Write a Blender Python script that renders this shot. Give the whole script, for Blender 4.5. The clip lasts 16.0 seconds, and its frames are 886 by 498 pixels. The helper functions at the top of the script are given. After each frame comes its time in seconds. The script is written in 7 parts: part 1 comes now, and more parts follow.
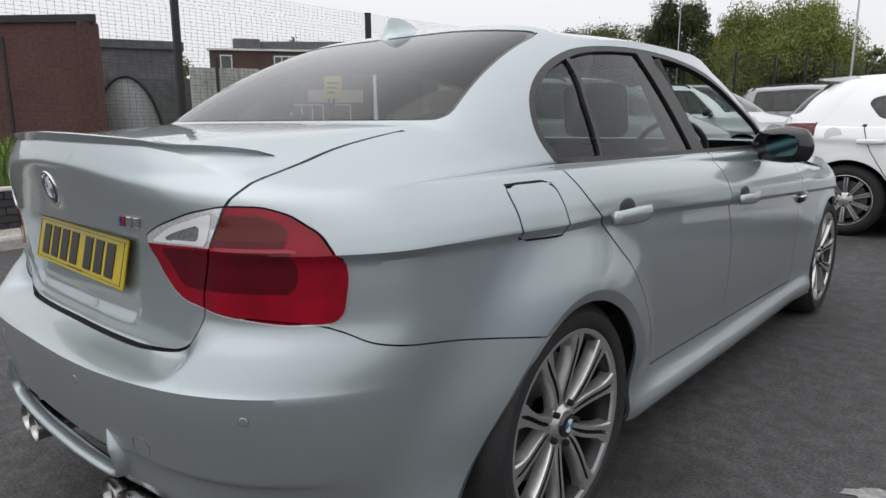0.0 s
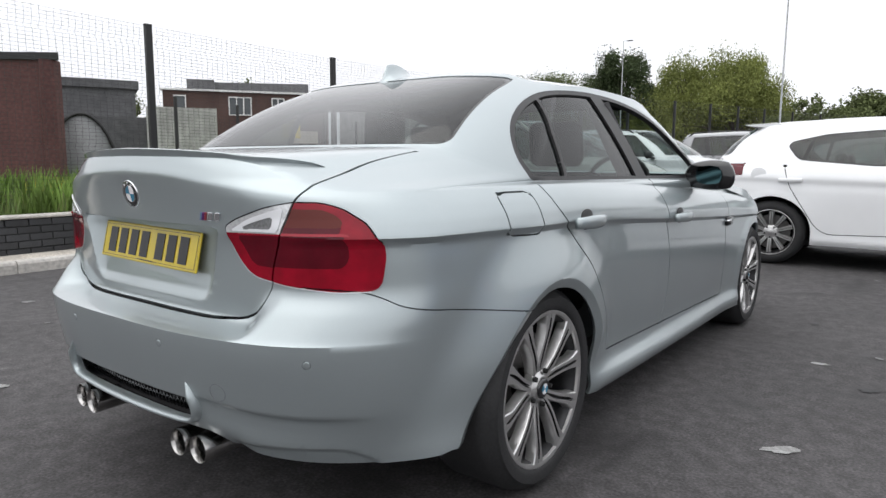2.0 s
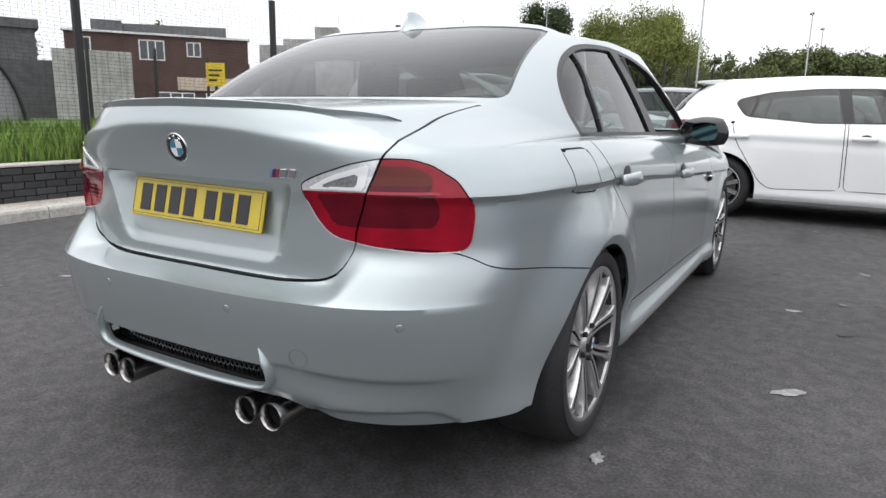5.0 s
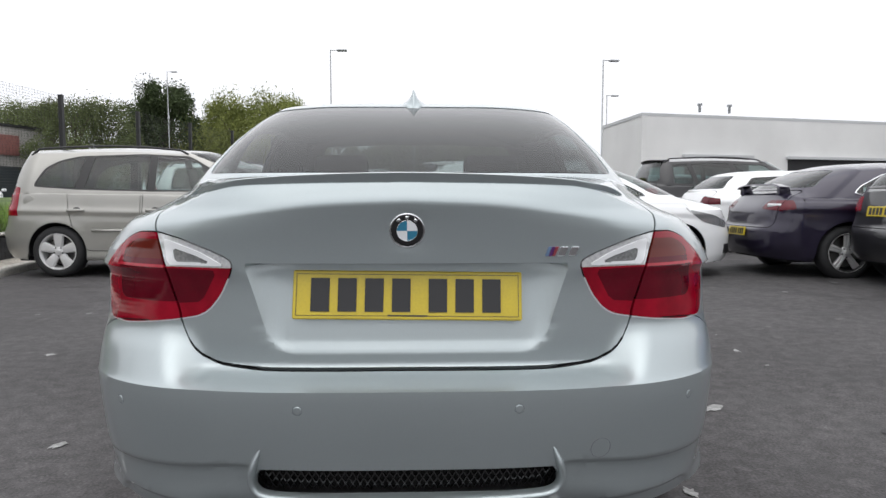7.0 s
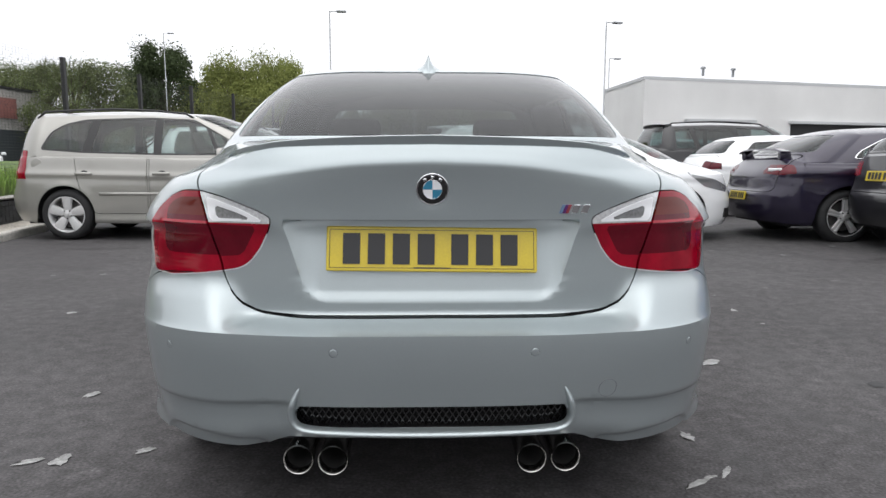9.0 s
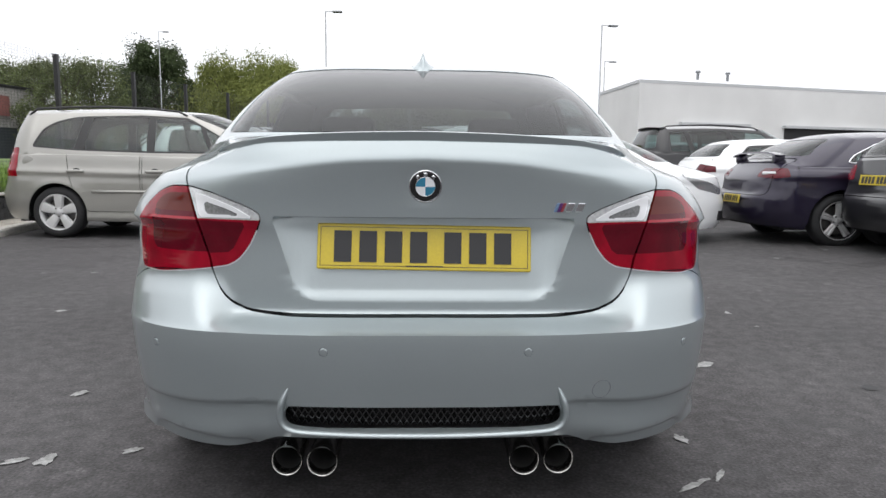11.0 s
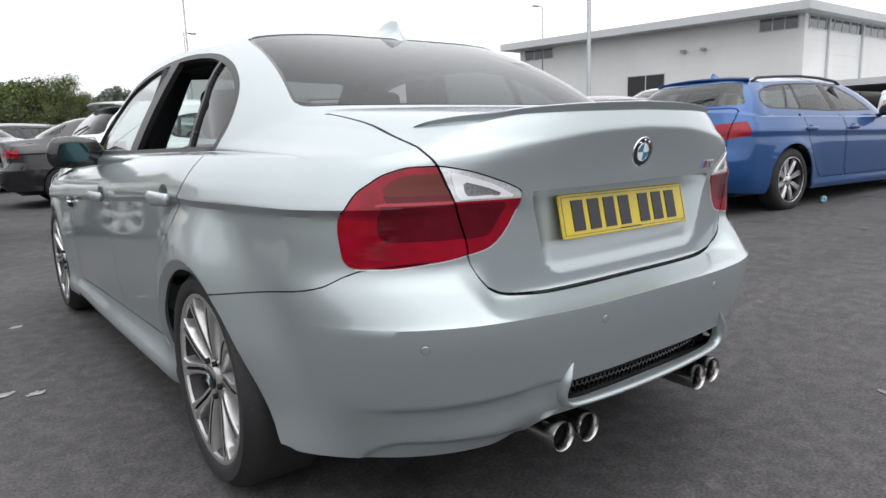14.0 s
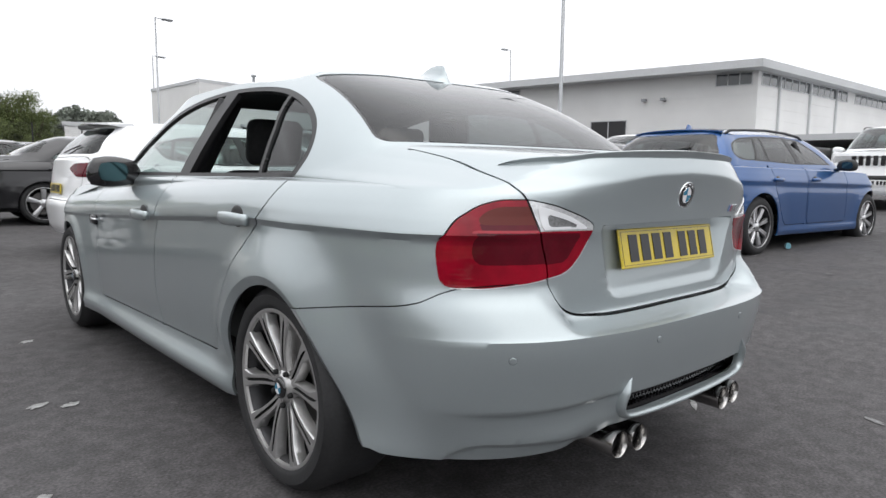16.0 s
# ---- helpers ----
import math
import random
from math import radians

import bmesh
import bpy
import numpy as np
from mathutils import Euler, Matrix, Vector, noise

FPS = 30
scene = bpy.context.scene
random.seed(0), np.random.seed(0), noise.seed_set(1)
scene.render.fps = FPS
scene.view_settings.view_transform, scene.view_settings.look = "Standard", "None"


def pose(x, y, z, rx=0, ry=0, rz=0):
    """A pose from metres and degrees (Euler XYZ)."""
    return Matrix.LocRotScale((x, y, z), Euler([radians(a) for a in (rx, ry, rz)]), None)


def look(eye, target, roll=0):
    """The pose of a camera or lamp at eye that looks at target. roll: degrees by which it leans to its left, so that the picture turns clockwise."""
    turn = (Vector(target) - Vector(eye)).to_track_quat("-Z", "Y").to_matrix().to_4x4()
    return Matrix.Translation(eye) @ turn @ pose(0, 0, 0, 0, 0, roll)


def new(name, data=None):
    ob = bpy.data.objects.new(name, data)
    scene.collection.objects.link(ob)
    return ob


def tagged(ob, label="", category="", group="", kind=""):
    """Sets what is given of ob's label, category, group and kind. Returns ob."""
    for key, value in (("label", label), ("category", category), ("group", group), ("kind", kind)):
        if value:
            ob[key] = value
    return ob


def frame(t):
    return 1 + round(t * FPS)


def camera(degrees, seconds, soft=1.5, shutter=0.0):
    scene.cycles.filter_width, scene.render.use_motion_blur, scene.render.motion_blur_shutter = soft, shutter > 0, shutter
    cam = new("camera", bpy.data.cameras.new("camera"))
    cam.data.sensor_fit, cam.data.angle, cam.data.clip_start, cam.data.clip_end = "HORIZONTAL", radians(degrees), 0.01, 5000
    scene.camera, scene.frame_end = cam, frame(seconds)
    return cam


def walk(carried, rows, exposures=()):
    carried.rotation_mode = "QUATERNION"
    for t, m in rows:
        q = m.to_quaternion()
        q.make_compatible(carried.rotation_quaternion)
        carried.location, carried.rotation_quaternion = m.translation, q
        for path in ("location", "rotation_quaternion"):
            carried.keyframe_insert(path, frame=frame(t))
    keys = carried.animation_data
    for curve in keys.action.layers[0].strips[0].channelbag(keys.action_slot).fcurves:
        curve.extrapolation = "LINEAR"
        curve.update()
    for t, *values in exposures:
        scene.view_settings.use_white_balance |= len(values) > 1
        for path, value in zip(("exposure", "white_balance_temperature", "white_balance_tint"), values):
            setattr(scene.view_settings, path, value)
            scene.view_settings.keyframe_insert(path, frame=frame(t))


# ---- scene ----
cam = camera(68.7, 16.0)
PATH = [
    (0, (1.656, -0.434, 1.084), (0.358, 1.03, 0.701), -0.25),
    (0.5, (1.742, -0.706, 1.038), (0.464, 0.786, 0.691), -0.15),
    (1, (1.785, -0.828, 1.03), (0.576, 0.733, 0.744), 0.25),
    (1.5, (1.805, -0.855, 1.024), (0.598, 0.716, 0.789), 0.55),
    (2, (1.818, -0.848, 1.027), (0.62, 0.727, 0.77), 0.35),
    (2.5, (1.817, -0.845, 1.02), (0.6, 0.712, 0.749), -0.25),
    (3, (1.845, -0.826, 1.026), (0.616, 0.721, 0.754), -0.65),
    (3.2, (1.848, -0.825, 1.019), (0.613, 0.718, 0.756), -0.65),
    (5.3, (1.248, -1.105, 1.031), (0.324, 0.623, 0.635), 0.2),
    (5.5, (1.074, -1.150, 1.016), (0.239, 0.632, 0.666), -1.4),
    (6, (0.630, -1.244, 1.016), (0.142, 0.664, 0.669), -1.4),
    (6.5, (0.243, -1.286, 1.012), (0.070, 0.686, 0.727), -2.2),
    (7, (0.035, -1.339, 1.007), (0.096, 0.654, 0.857), -0.0),
    (7.5, (-0.019, -1.416, 0.999), (0.061, 0.572, 0.799), 0.3),
    (8, (-0.013, -1.453, 0.994), (0.069, 0.530, 0.746), -0.2),
    (8.5, (-0.015, -1.463, 0.995), (0.05, 0.519, 0.732), 0.2),
    (8.7, (-0.021, -1.463, 0.999), (0.041, 0.519, 0.74), 0.1),
    (10.8, (-0.026, -1.444, 0.987), (0.036, 0.538, 0.733), 0.3),
    (11, (-0.018, -1.441, 0.988), (0.061, 0.541, 0.735), 0.6),
    (11.5, (-0.017, -1.436, 0.989), (0.071, 0.546, 0.735), 0.5),
    (12, (-0.025, -1.427, 0.992), (0.064, 0.554, 0.732), 0.3),
    (12.5, (-0.241, -1.406, 1.008), (0.106, 0.545, 0.738), 0.9),
    (13, (-0.643, -1.295, 1.009), (-0.067, 0.595, 0.701), -1.4),
    (13.5, (-1.073, -1.115, 1.012), (-0.245, 0.678, 0.693), 0.7),
    (14, (-1.425, -0.927, 0.996), (-0.224, 0.636, 0.655), -2.0),
    (14.5, (-1.645, -0.853, 0.999), (-0.372, 0.665, 0.724), 0.7),
    (15, (-1.758, -0.866, 1.005), (-0.447, 0.623, 0.748), 0.6),
    (15.5, (-1.776, -0.878, 0.996), (-0.468, 0.613, 0.741), 0.9),
    (16, (-1.781, -0.881, 1.001), (-0.473, 0.614, 0.764), 0.6),
]
walk(cam, [(t, look(eye, target, roll)) for t, eye, target, roll in PATH],
     [(0.0, -0.30), (0.5, -0.15), (1.0, 0.02), (1.5, 0.0), (3.2, 0.02), (5.3, 0.16), (6.5, 0.11), (7.2, -0.04), (8.5, 0.10), (12.0, 0.10), (13.0, 0.20), (14.0, 0.18), (16.0, 0.10)])

# ---- world and light: a bright overcast sky ----
world = bpy.data.worlds.new("world")
scene.world = world
world.use_nodes = True
wn, wl = world.node_tree.nodes, world.node_tree.links
sky = wn.new("ShaderNodeTexSky")
sky.sky_type = "NISHITA"
sky.sun_disc = False
sky.sun_elevation, sky.sun_rotation = radians(72), radians(192)
sky.air_density, sky.dust_density, sky.ozone_density = 1.0, 6.0, 1.0
grey_sky = wn.new("ShaderNodeRGBToBW")
cloud = wn.new("ShaderNodeMix")
cloud.data_type = "RGBA"
cloud.inputs["Factor"].default_value = 0.88
cloud.inputs["B"].default_value = (11.6, 11.75, 12.25, 1)
wl.new(sky.outputs["Color"], grey_sky.inputs["Color"])
wl.new(grey_sky.outputs["Val"], cloud.inputs["A"])
# an overcast sky is brighter overhead than at the horizon
way, height_, glow = wn.new("ShaderNodeTexCoord"), wn.new("ShaderNodeSeparateXYZ"), wn.new("ShaderNodeMapRange")
glow.inputs["From Min"].default_value, glow.inputs["From Max"].default_value = 0.0, 1.0
glow.inputs["To Min"].default_value, glow.inputs["To Max"].default_value = 0.80, 1.34
deep = wn.new("ShaderNodeVectorMath")
deep.operation = "SCALE"
wl.new(way.outputs["Generated"], height_.inputs["Vector"])
wl.new(height_.outputs["Z"], glow.inputs["Value"])
wl.new(cloud.outputs["Result"], deep.inputs[0])
wl.new(glow.outputs["Result"], deep.inputs["Scale"])
wl.new(deep.outputs["Vector"], wn["Background"].inputs["Color"])
wn["Background"].inputs["Strength"].default_value = 0.118

sun = new("sun", bpy.data.lights.new("sun", "SUN"))
sun.data.energy, sun.data.angle, sun.data.color = 0.8, radians(75), (1.0, 0.97, 0.92)
sun.rotation_euler = (radians(18), 0, radians(-12))


# ---- materials ----
def material(name, colour, rough=0.5, metal=0.0, coat=0.0, grain=0.0, scale=40.0, bump=0.0, stain=0.0, stain_scale=1.5, vary=0.0, spec=0.5):
    """A principled material: fine grain and large stains in the colour, fine relief, and a change from piece to piece."""
    m = bpy.data.materials.new(name)
    m.use_nodes = True
    n, l = m.node_tree.nodes, m.node_tree.links
    b = n["Principled BSDF"]
    b.inputs["Base Color"].default_value = (*colour, 1)
    b.inputs["Roughness"].default_value = rough
    b.inputs["Metallic"].default_value = metal
    b.inputs["Coat Weight"].default_value = coat
    b.inputs["Coat Roughness"].default_value = 0.04
    b.inputs["Specular IOR Level"].default_value = spec
    if not (grain or bump or stain or vary):
        return m
    co = n.new("ShaderNodeTexCoord")
    last = None
    fine = n.new("ShaderNodeTexNoise")
    fine.inputs["Scale"].default_value, fine.inputs["Detail"].default_value = scale, 6
    l.new(co.outputs["Object"], fine.inputs["Vector"])

    def scaled(value_socket, amount, before):
        r = n.new("ShaderNodeMapRange")
        r.inputs["From Min"].default_value, r.inputs["From Max"].default_value = 0.3, 0.7
        r.inputs["To Min"].default_value, r.inputs["To Max"].default_value = 1 - amount, 1 + amount
        l.new(value_socket, r.inputs["Value"])
        mix = n.new("ShaderNodeVectorMath")
        mix.operation = "SCALE"
        if before is None:
            mix.inputs[0].default_value = colour
        else:
            l.new(before, mix.inputs[0])
        l.new(r.outputs["Result"], mix.inputs["Scale"])
        return mix.outputs["Vector"]

    if grain:
        last = scaled(fine.outputs["Fac"], grain, last)
    if stain:
        big = n.new("ShaderNodeTexNoise")
        big.inputs["Scale"].default_value, big.inputs["Detail"].default_value = stain_scale, 5
        l.new(co.outputs["Object"], big.inputs["Vector"])
        last = scaled(big.outputs["Fac"], stain, last)
    if vary:
        info = n.new("ShaderNodeObjectInfo")
        last = scaled(info.outputs["Random"], vary, last)
    if last is not None:
        l.new(last, b.inputs["Base Color"])
    if bump:
        bm_ = n.new("ShaderNodeBump")
        bm_.inputs["Strength"].default_value, bm_.inputs["Distance"].default_value = 1.0, bump
        l.new(fine.outputs["Fac"], bm_.inputs["Height"])
        l.new(bm_.outputs["Normal"], b.inputs["Normal"])
    return m


def paint(name, colour, metal=0.6, rough=0.3, flake=0.06):
    """Car paint: a flaked base under a clear coat."""
    m = material(name, colour, rough, metal, 1.0, flake, 900.0, 0.0, 0.03, 2.0, spec=0.2)
    m.node_tree.nodes["Principled BSDF"].inputs["Coat Roughness"].default_value = 0.03
    return m


def glass(name, tint, rough=0.0, mix=0.5):
    """Tinted car glass: a clear and a mirror share, with a sheen."""
    m = bpy.data.materials.new(name)
    m.use_nodes = True
    n, l = m.node_tree.nodes, m.node_tree.links
    n.remove(n["Principled BSDF"])
    out = n["Material Output"]
    clear, gloss, join = n.new("ShaderNodeBsdfTransparent"), n.new("ShaderNodeBsdfGlossy"), n.new("ShaderNodeMixShader")
    clear.inputs["Color"].default_value = (*tint, 1)
    gloss.inputs["Roughness"].default_value = rough
    gloss.inputs["Color"].default_value = (1, 1, 1, 1)
    # the share of the mirror by Schlick's law, alike on both sides of the pane
    lw, power, share = n.new("ShaderNodeLayerWeight"), n.new("ShaderNodeMath"), n.new("ShaderNodeMapRange")
    lw.inputs["Blend"].default_value = 0.5
    power.operation = "POWER"
    power.inputs[1].default_value = 5.0
    share.inputs["To Min"].default_value = 1.4 * (mix / (2 + mix)) ** 2
    l.new(lw.outputs["Facing"], power.inputs[0])
    l.new(power.outputs["Value"], share.inputs["Value"])
    l.new(share.outputs["Result"], join.inputs["Fac"])
    l.new(clear.outputs["BSDF"], join.inputs[1])
    l.new(gloss.outputs["BSDF"], join.inputs[2])
    l.new(join.outputs["Shader"], out.inputs["Surface"])
    return m


M = {
    "silver_green": paint("silver_green_paint", (0.388, 0.434, 0.446), 0.70, 0.41),
    "white": paint("white_paint", (0.80, 0.81, 0.82), 0.0, 0.35, 0.0),
    "champagne": paint("champagne_paint", (0.345, 0.338, 0.315), 0.55, 0.38),
    "plum": paint("plum_paint", (0.018, 0.014, 0.032), 0.4, 0.35),
    "black": paint("black_paint", (0.014, 0.014, 0.016), 0.1, 0.35, 0.0),
    "blue": paint("blue_paint", (0.013, 0.072, 0.225), 0.5, 0.36),
    "silver": paint("silver_paint", (0.52, 0.53, 0.54), 0.7, 0.33),
    "grey": paint("grey_paint", (0.22, 0.225, 0.235), 0.6, 0.35),
    "dark_grey": paint("dark_grey_paint", (0.020, 0.020, 0.022), 0.4, 0.35),
    "trim": material("black_trim", (0.018, 0.018, 0.019), 0.45, grain=0.15, scale=300),
    "gloss_black": material("gloss_black", (0.012, 0.012, 0.013), 0.12, coat=0.6),
    "under": material("dark_inside", (0.010, 0.010, 0.011), 0.8),
    "rubber": material("tyre_rubber", (0.015, 0.015, 0.016), 0.75, grain=0.25, scale=90, bump=0.0006, stain=0.2, stain_scale=9),
    "alloy": material("machined_alloy", (0.64, 0.64, 0.65), 0.30, 0.9, 0.4, grain=0.05, scale=60),
    "alloy_dull": material("dulled_alloy", (0.56, 0.555, 0.55), 0.34, 0.85, 0.3, grain=0.06, scale=60),
    "wheel_cover": material("silver_wheel_cover", (0.60, 0.60, 0.60), 0.40, 0.35, 0.2, grain=0.05, scale=60),
    "alloy_grey": material("grey_alloy", (0.20, 0.20, 0.21), 0.35, 0.8, 0.4, grain=0.08, scale=60),
    # rim barrel darkened, so the shade between the spokes is in its colour
    "barrel": material("shaded_rim_barrel", (0.030, 0.030, 0.032), 0.4, 0.6, grain=0.2, scale=40),
    "rotor": material("brake_rotor", (0.16, 0.155, 0.15), 0.5, 0.8, grain=0.1, scale=50),
    "chrome": material("chrome", (0.80, 0.80, 0.82), 0.10, 1.0),
    "steel": material("brushed_steel", (0.40, 0.39, 0.38), 0.22, 1.0, grain=0.12, scale=120),
    # near-black: real soot in the exhausts, painted shade in grooves and hollows
    "soot_and_shade": material("soot_and_shade", (0.008, 0.008, 0.008), 0.9),
    "yellow": material("yellow_plate", (0.52, 0.395, 0.014), 0.35, coat=0.3, grain=0.05, scale=200, stain=0.06, stain_scale=12),
    "plate_white": material("white_plate", (0.75, 0.75, 0.74), 0.35),
    "ink": material("black_characters", (0.012, 0.012, 0.014), 0.4),
    "red_lens": material("red_lamp_lens", (0.235, 0.002, 0.013), 0.08, coat=0.20, spec=0.3, stain=0.25, stain_scale=14),
    "dark_red_lens": material("dark_red_lamp_lens", (0.085, 0.001, 0.007), 0.08, coat=0.20, spec=0.3, stain=0.2, stain_scale=14),
    "amber_lens": material("amber_red_lens", (0.100, 0.011, 0.006), 0.10, coat=0.15, spec=0.3),
    "ridge_lens": material("red_lens_ridge", (0.34, 0.008, 0.022), 0.12, coat=0.35),
    # pale colour painted as the highlight on the rolled edge under the lamps
    "edge_glint": material("painted_edge_glint", (0.70, 0.72, 0.73), 0.3, 0.2, 0.5),
    "clear_lens": material("clear_lamp_lens", (0.62, 0.63, 0.64), 0.15, 0.35, 1.0, grain=0.2, scale=140),
    "lens_grey": material("ribbed_grey_lens", (0.26, 0.265, 0.27), 0.2, 0.4, 1.0, grain=0.3, scale=160),
    "badge_blue": material("badge_blue", (0.03, 0.19, 0.31), 0.2, coat=1.0),
    "badge_white": material("badge_white", (0.75, 0.76, 0.78), 0.25, coat=1.0),
    "stripe_blue": material("stripe_light_blue", (0.13, 0.20, 0.32), 0.3),
    "stripe_violet": material("stripe_violet", (0.09, 0.02, 0.12), 0.3),
    "stripe_red": material("stripe_red", (0.26, 0.04, 0.055), 0.3),
    "glass_dark": glass("privacy_glass", (0.31, 0.34, 0.34), 0.0, 0.54),
    "glass_side": glass("tinted_side_glass", (0.26, 0.31, 0.31), 0.0, 0.38),
    "glass_clear": glass("clear_glass", (0.62, 0.70, 0.68), 0.0, 0.5),
    "glass_smoke": glass("smoked_glass", (0.32, 0.42, 0.41), 0.0, 0.45),
    "cabin": material("dark_upholstery", (0.020, 0.020, 0.022), 0.75, grain=0.2, scale=60),
    "mirror": material("mirror_glass", (0.06, 0.11, 0.12), 0.03, 1.0),
}
for key in ("red_lens", "dark_red_lens", "amber_lens"):
    M[key].node_tree.nodes["Principled BSDF"].inputs["Coat Roughness"].default_value = 0.02
    # fine ribs across the lens
    n, l = M[key].node_tree.nodes, M[key].node_tree.links
    co, ribs, relief = n.new("ShaderNodeTexCoord"), n.new("ShaderNodeTexWave"), n.new("ShaderNodeBump")
    ribs.bands_direction, ribs.inputs["Scale"].default_value, ribs.inputs["Distortion"].default_value = "Z", 26.0, 0.4
    relief.inputs["Strength"].default_value, relief.inputs["Distance"].default_value = 0.06, 0.0006
    l.new(co.outputs["Object"], ribs.inputs["Vector"])
    l.new(ribs.outputs["Fac"], relief.inputs["Height"])
    l.new(relief.outputs["Normal"], n["Principled BSDF"].inputs["Normal"])
# ---- mesh tools ----
from mathutils.bvhtree import BVHTree


def probe(bm):
    """A function that meets a ray with a skin: the point and the normal there."""
    tree_ = BVHTree.FromBMesh(bm)

    def hit(start, way):
        at, normal, _, _ = tree_.ray_cast(Vector(start), Vector(way))
        return at, normal
    return hit


def mesh_of(name, bm, mats, smooth=True):
    me = bpy.data.meshes.new(name)
    bm.normal_update()
    bm.to_mesh(me)
    bm.free()
    for m in mats if isinstance(mats, (list, tuple)) else [mats]:
        me.materials.append(m)
    if smooth:
        me.polygons.foreach_set("use_smooth", [True] * len(me.polygons))
    return me


def part(name, bm, mat, parent=None, label="", smooth=True, sharp=None):
    """One mesh object from a bmesh, under a thing or a part."""
    me = mesh_of(name, bm, mat, smooth)
    if sharp:
        me.set_sharp_from_angle(angle=radians(sharp))
    ob = new(name, me)
    ob.parent = parent
    return tagged(ob, label)


def thing(name, label, category, at=(0, 0, 0), turn=0.0, group="", kind=""):
    ob = new(name)
    ob.location, ob.rotation_euler = at, (0, 0, radians(turn))
    return tagged(ob, label, category, group, kind)


def curve(*pairs):
    """A smooth curve through the pairs (x, y), with no overshoot."""
    xs, ys = np.array([p[0] for p in pairs], float), np.array([p[1] for p in pairs], float)
    h = np.diff(xs)
    d = np.diff(ys) / h
    m = np.zeros(len(xs))
    m[0], m[-1] = d[0], d[-1]
    for i in range(1, len(xs) - 1):
        if d[i - 1] * d[i] > 0:
            w1, w2 = 2 * h[i] + h[i - 1], h[i] + 2 * h[i - 1]
            m[i] = (w1 + w2) / (w1 / d[i - 1] + w2 / d[i])

    def f(x):
        x = np.clip(np.asarray(x, float), xs[0], xs[-1])
        i = np.clip(np.searchsorted(xs, x) - 1, 0, len(h) - 1)
        t = (x - xs[i]) / h[i]
        return (ys[i] * (1 + 2 * t) * (1 - t) ** 2 + m[i] * h[i] * t * (1 - t) ** 2
                + ys[i + 1] * t * t * (3 - 2 * t) + m[i + 1] * h[i] * t * t * (t - 1))

    return f


def step(a, b, x):
    t = np.clip((np.asarray(x, float) - a) / (b - a), 0, 1)
    return t * t * (3 - 2 * t)


def rounded(points, r, n=6):
    """A closed polygon with its corners rounded."""
    out, k = [], len(points)
    for i in range(k):
        p, a, b = np.array(points[i], float), np.array(points[i - 1], float), np.array(points[(i + 1) % k], float)
        u, v = (a - p), (b - p)
        ri = min(r, 0.45 * np.linalg.norm(u), 0.45 * np.linalg.norm(v))
        u, v = u / np.linalg.norm(u) * ri, v / np.linalg.norm(v) * ri
        for t in np.linspace(0, 1, n):
            out.append(tuple((p + u) * (1 - t) ** 2 + 2 * p * t * (1 - t) + (p + v) * t * t))
    return out


def inside(points):
    """Signed distance to a closed polygon in a plane, below nought inside."""
    q = np.array(points, float)

    def f(a, b):
        p = np.stack([a, b], 1)
        best, odd = np.full(len(p), 1e9), np.zeros(len(p), bool)
        for i in range(len(q)):
            s, e = q[i - 1], q[i]
            w = e - s
            t = np.clip(((p - s) @ w) / max(w @ w, 1e-12), 0, 1)
            best = np.minimum(best, np.linalg.norm(p - s - t[:, None] * w, axis=1))
            cross = (s[1] > p[:, 1]) != (e[1] > p[:, 1])
            at = s[0] + (p[:, 1] - s[1]) / (w[1] if abs(w[1]) > 1e-12 else 1e-12) * w[0]
            odd ^= cross & (p[:, 0] < at)
        return np.where(odd, -best, best)

    return f


def cut(bm, f, level=0.0):
    """Cuts the faces of a mesh along f(points) = level."""
    bm.verts.ensure_lookup_table()
    bm.verts.index_update()
    co = np.array([v.co for v in bm.verts])
    val = f(co) - level
    edges = list(bm.edges)
    ends = np.array([(e.verts[0].index, e.verts[1].index) for e in edges])
    a, b = val[ends[:, 0]], val[ends[:, 1]]
    flagged = {bm.verts[i] for i in np.nonzero(np.abs(val) < 1e-5)[0]}
    for i in np.nonzero((a * b < 0) & (np.abs(a) >= 1e-5) & (np.abs(b) >= 1e-5) & (np.abs(a - b) < 0.5))[0]:
        e = edges[i]
        t = a[i] / (a[i] - b[i])
        flagged.add(bmesh.utils.edge_split(e, e.verts[0], float(np.clip(t, 0.001, 0.999)))[1])
    for face in {fc for v in flagged for fc in v.link_faces}:
        on = [v for v in face.verts if v in flagged]
        if len(on) == 2 and len(face.verts) > 3 and not any(set(e.verts) == set(on) for e in face.edges):
            bmesh.utils.face_split(face, on[0], on[1])


def centres(bm):
    return np.array([f.calc_center_median() for f in bm.faces])


def taken(bm, mask, offset=0.0, thick=0.0):
    """A new bmesh of the masked faces, moved out along the normals and given a rim of some depth."""
    out, made, rim = bmesh.new(), {}, {}
    for f, m in zip(bm.faces, mask):
        if m:
            for v in f.verts:
                if v not in made:
                    made[v] = out.verts.new(v.co + v.normal * offset)
            try:
                out.faces.new([made[v] for v in f.verts])
            except ValueError:
                pass
    if thick:
        back = {n: o.normal for o, n in made.items()}
        for e in [e for e in out.edges if len(e.link_faces) == 1]:
            loop = e.link_loops[0]
            a, b = loop.vert, loop.link_loop_next.vert
            low = []
            for v in (a, b):
                if v not in rim:
                    rim[v] = out.verts.new(v.co - back[v] * thick)
                low.append(rim[v])
            out.faces.new([b, a, low[0], low[1]])
    return out


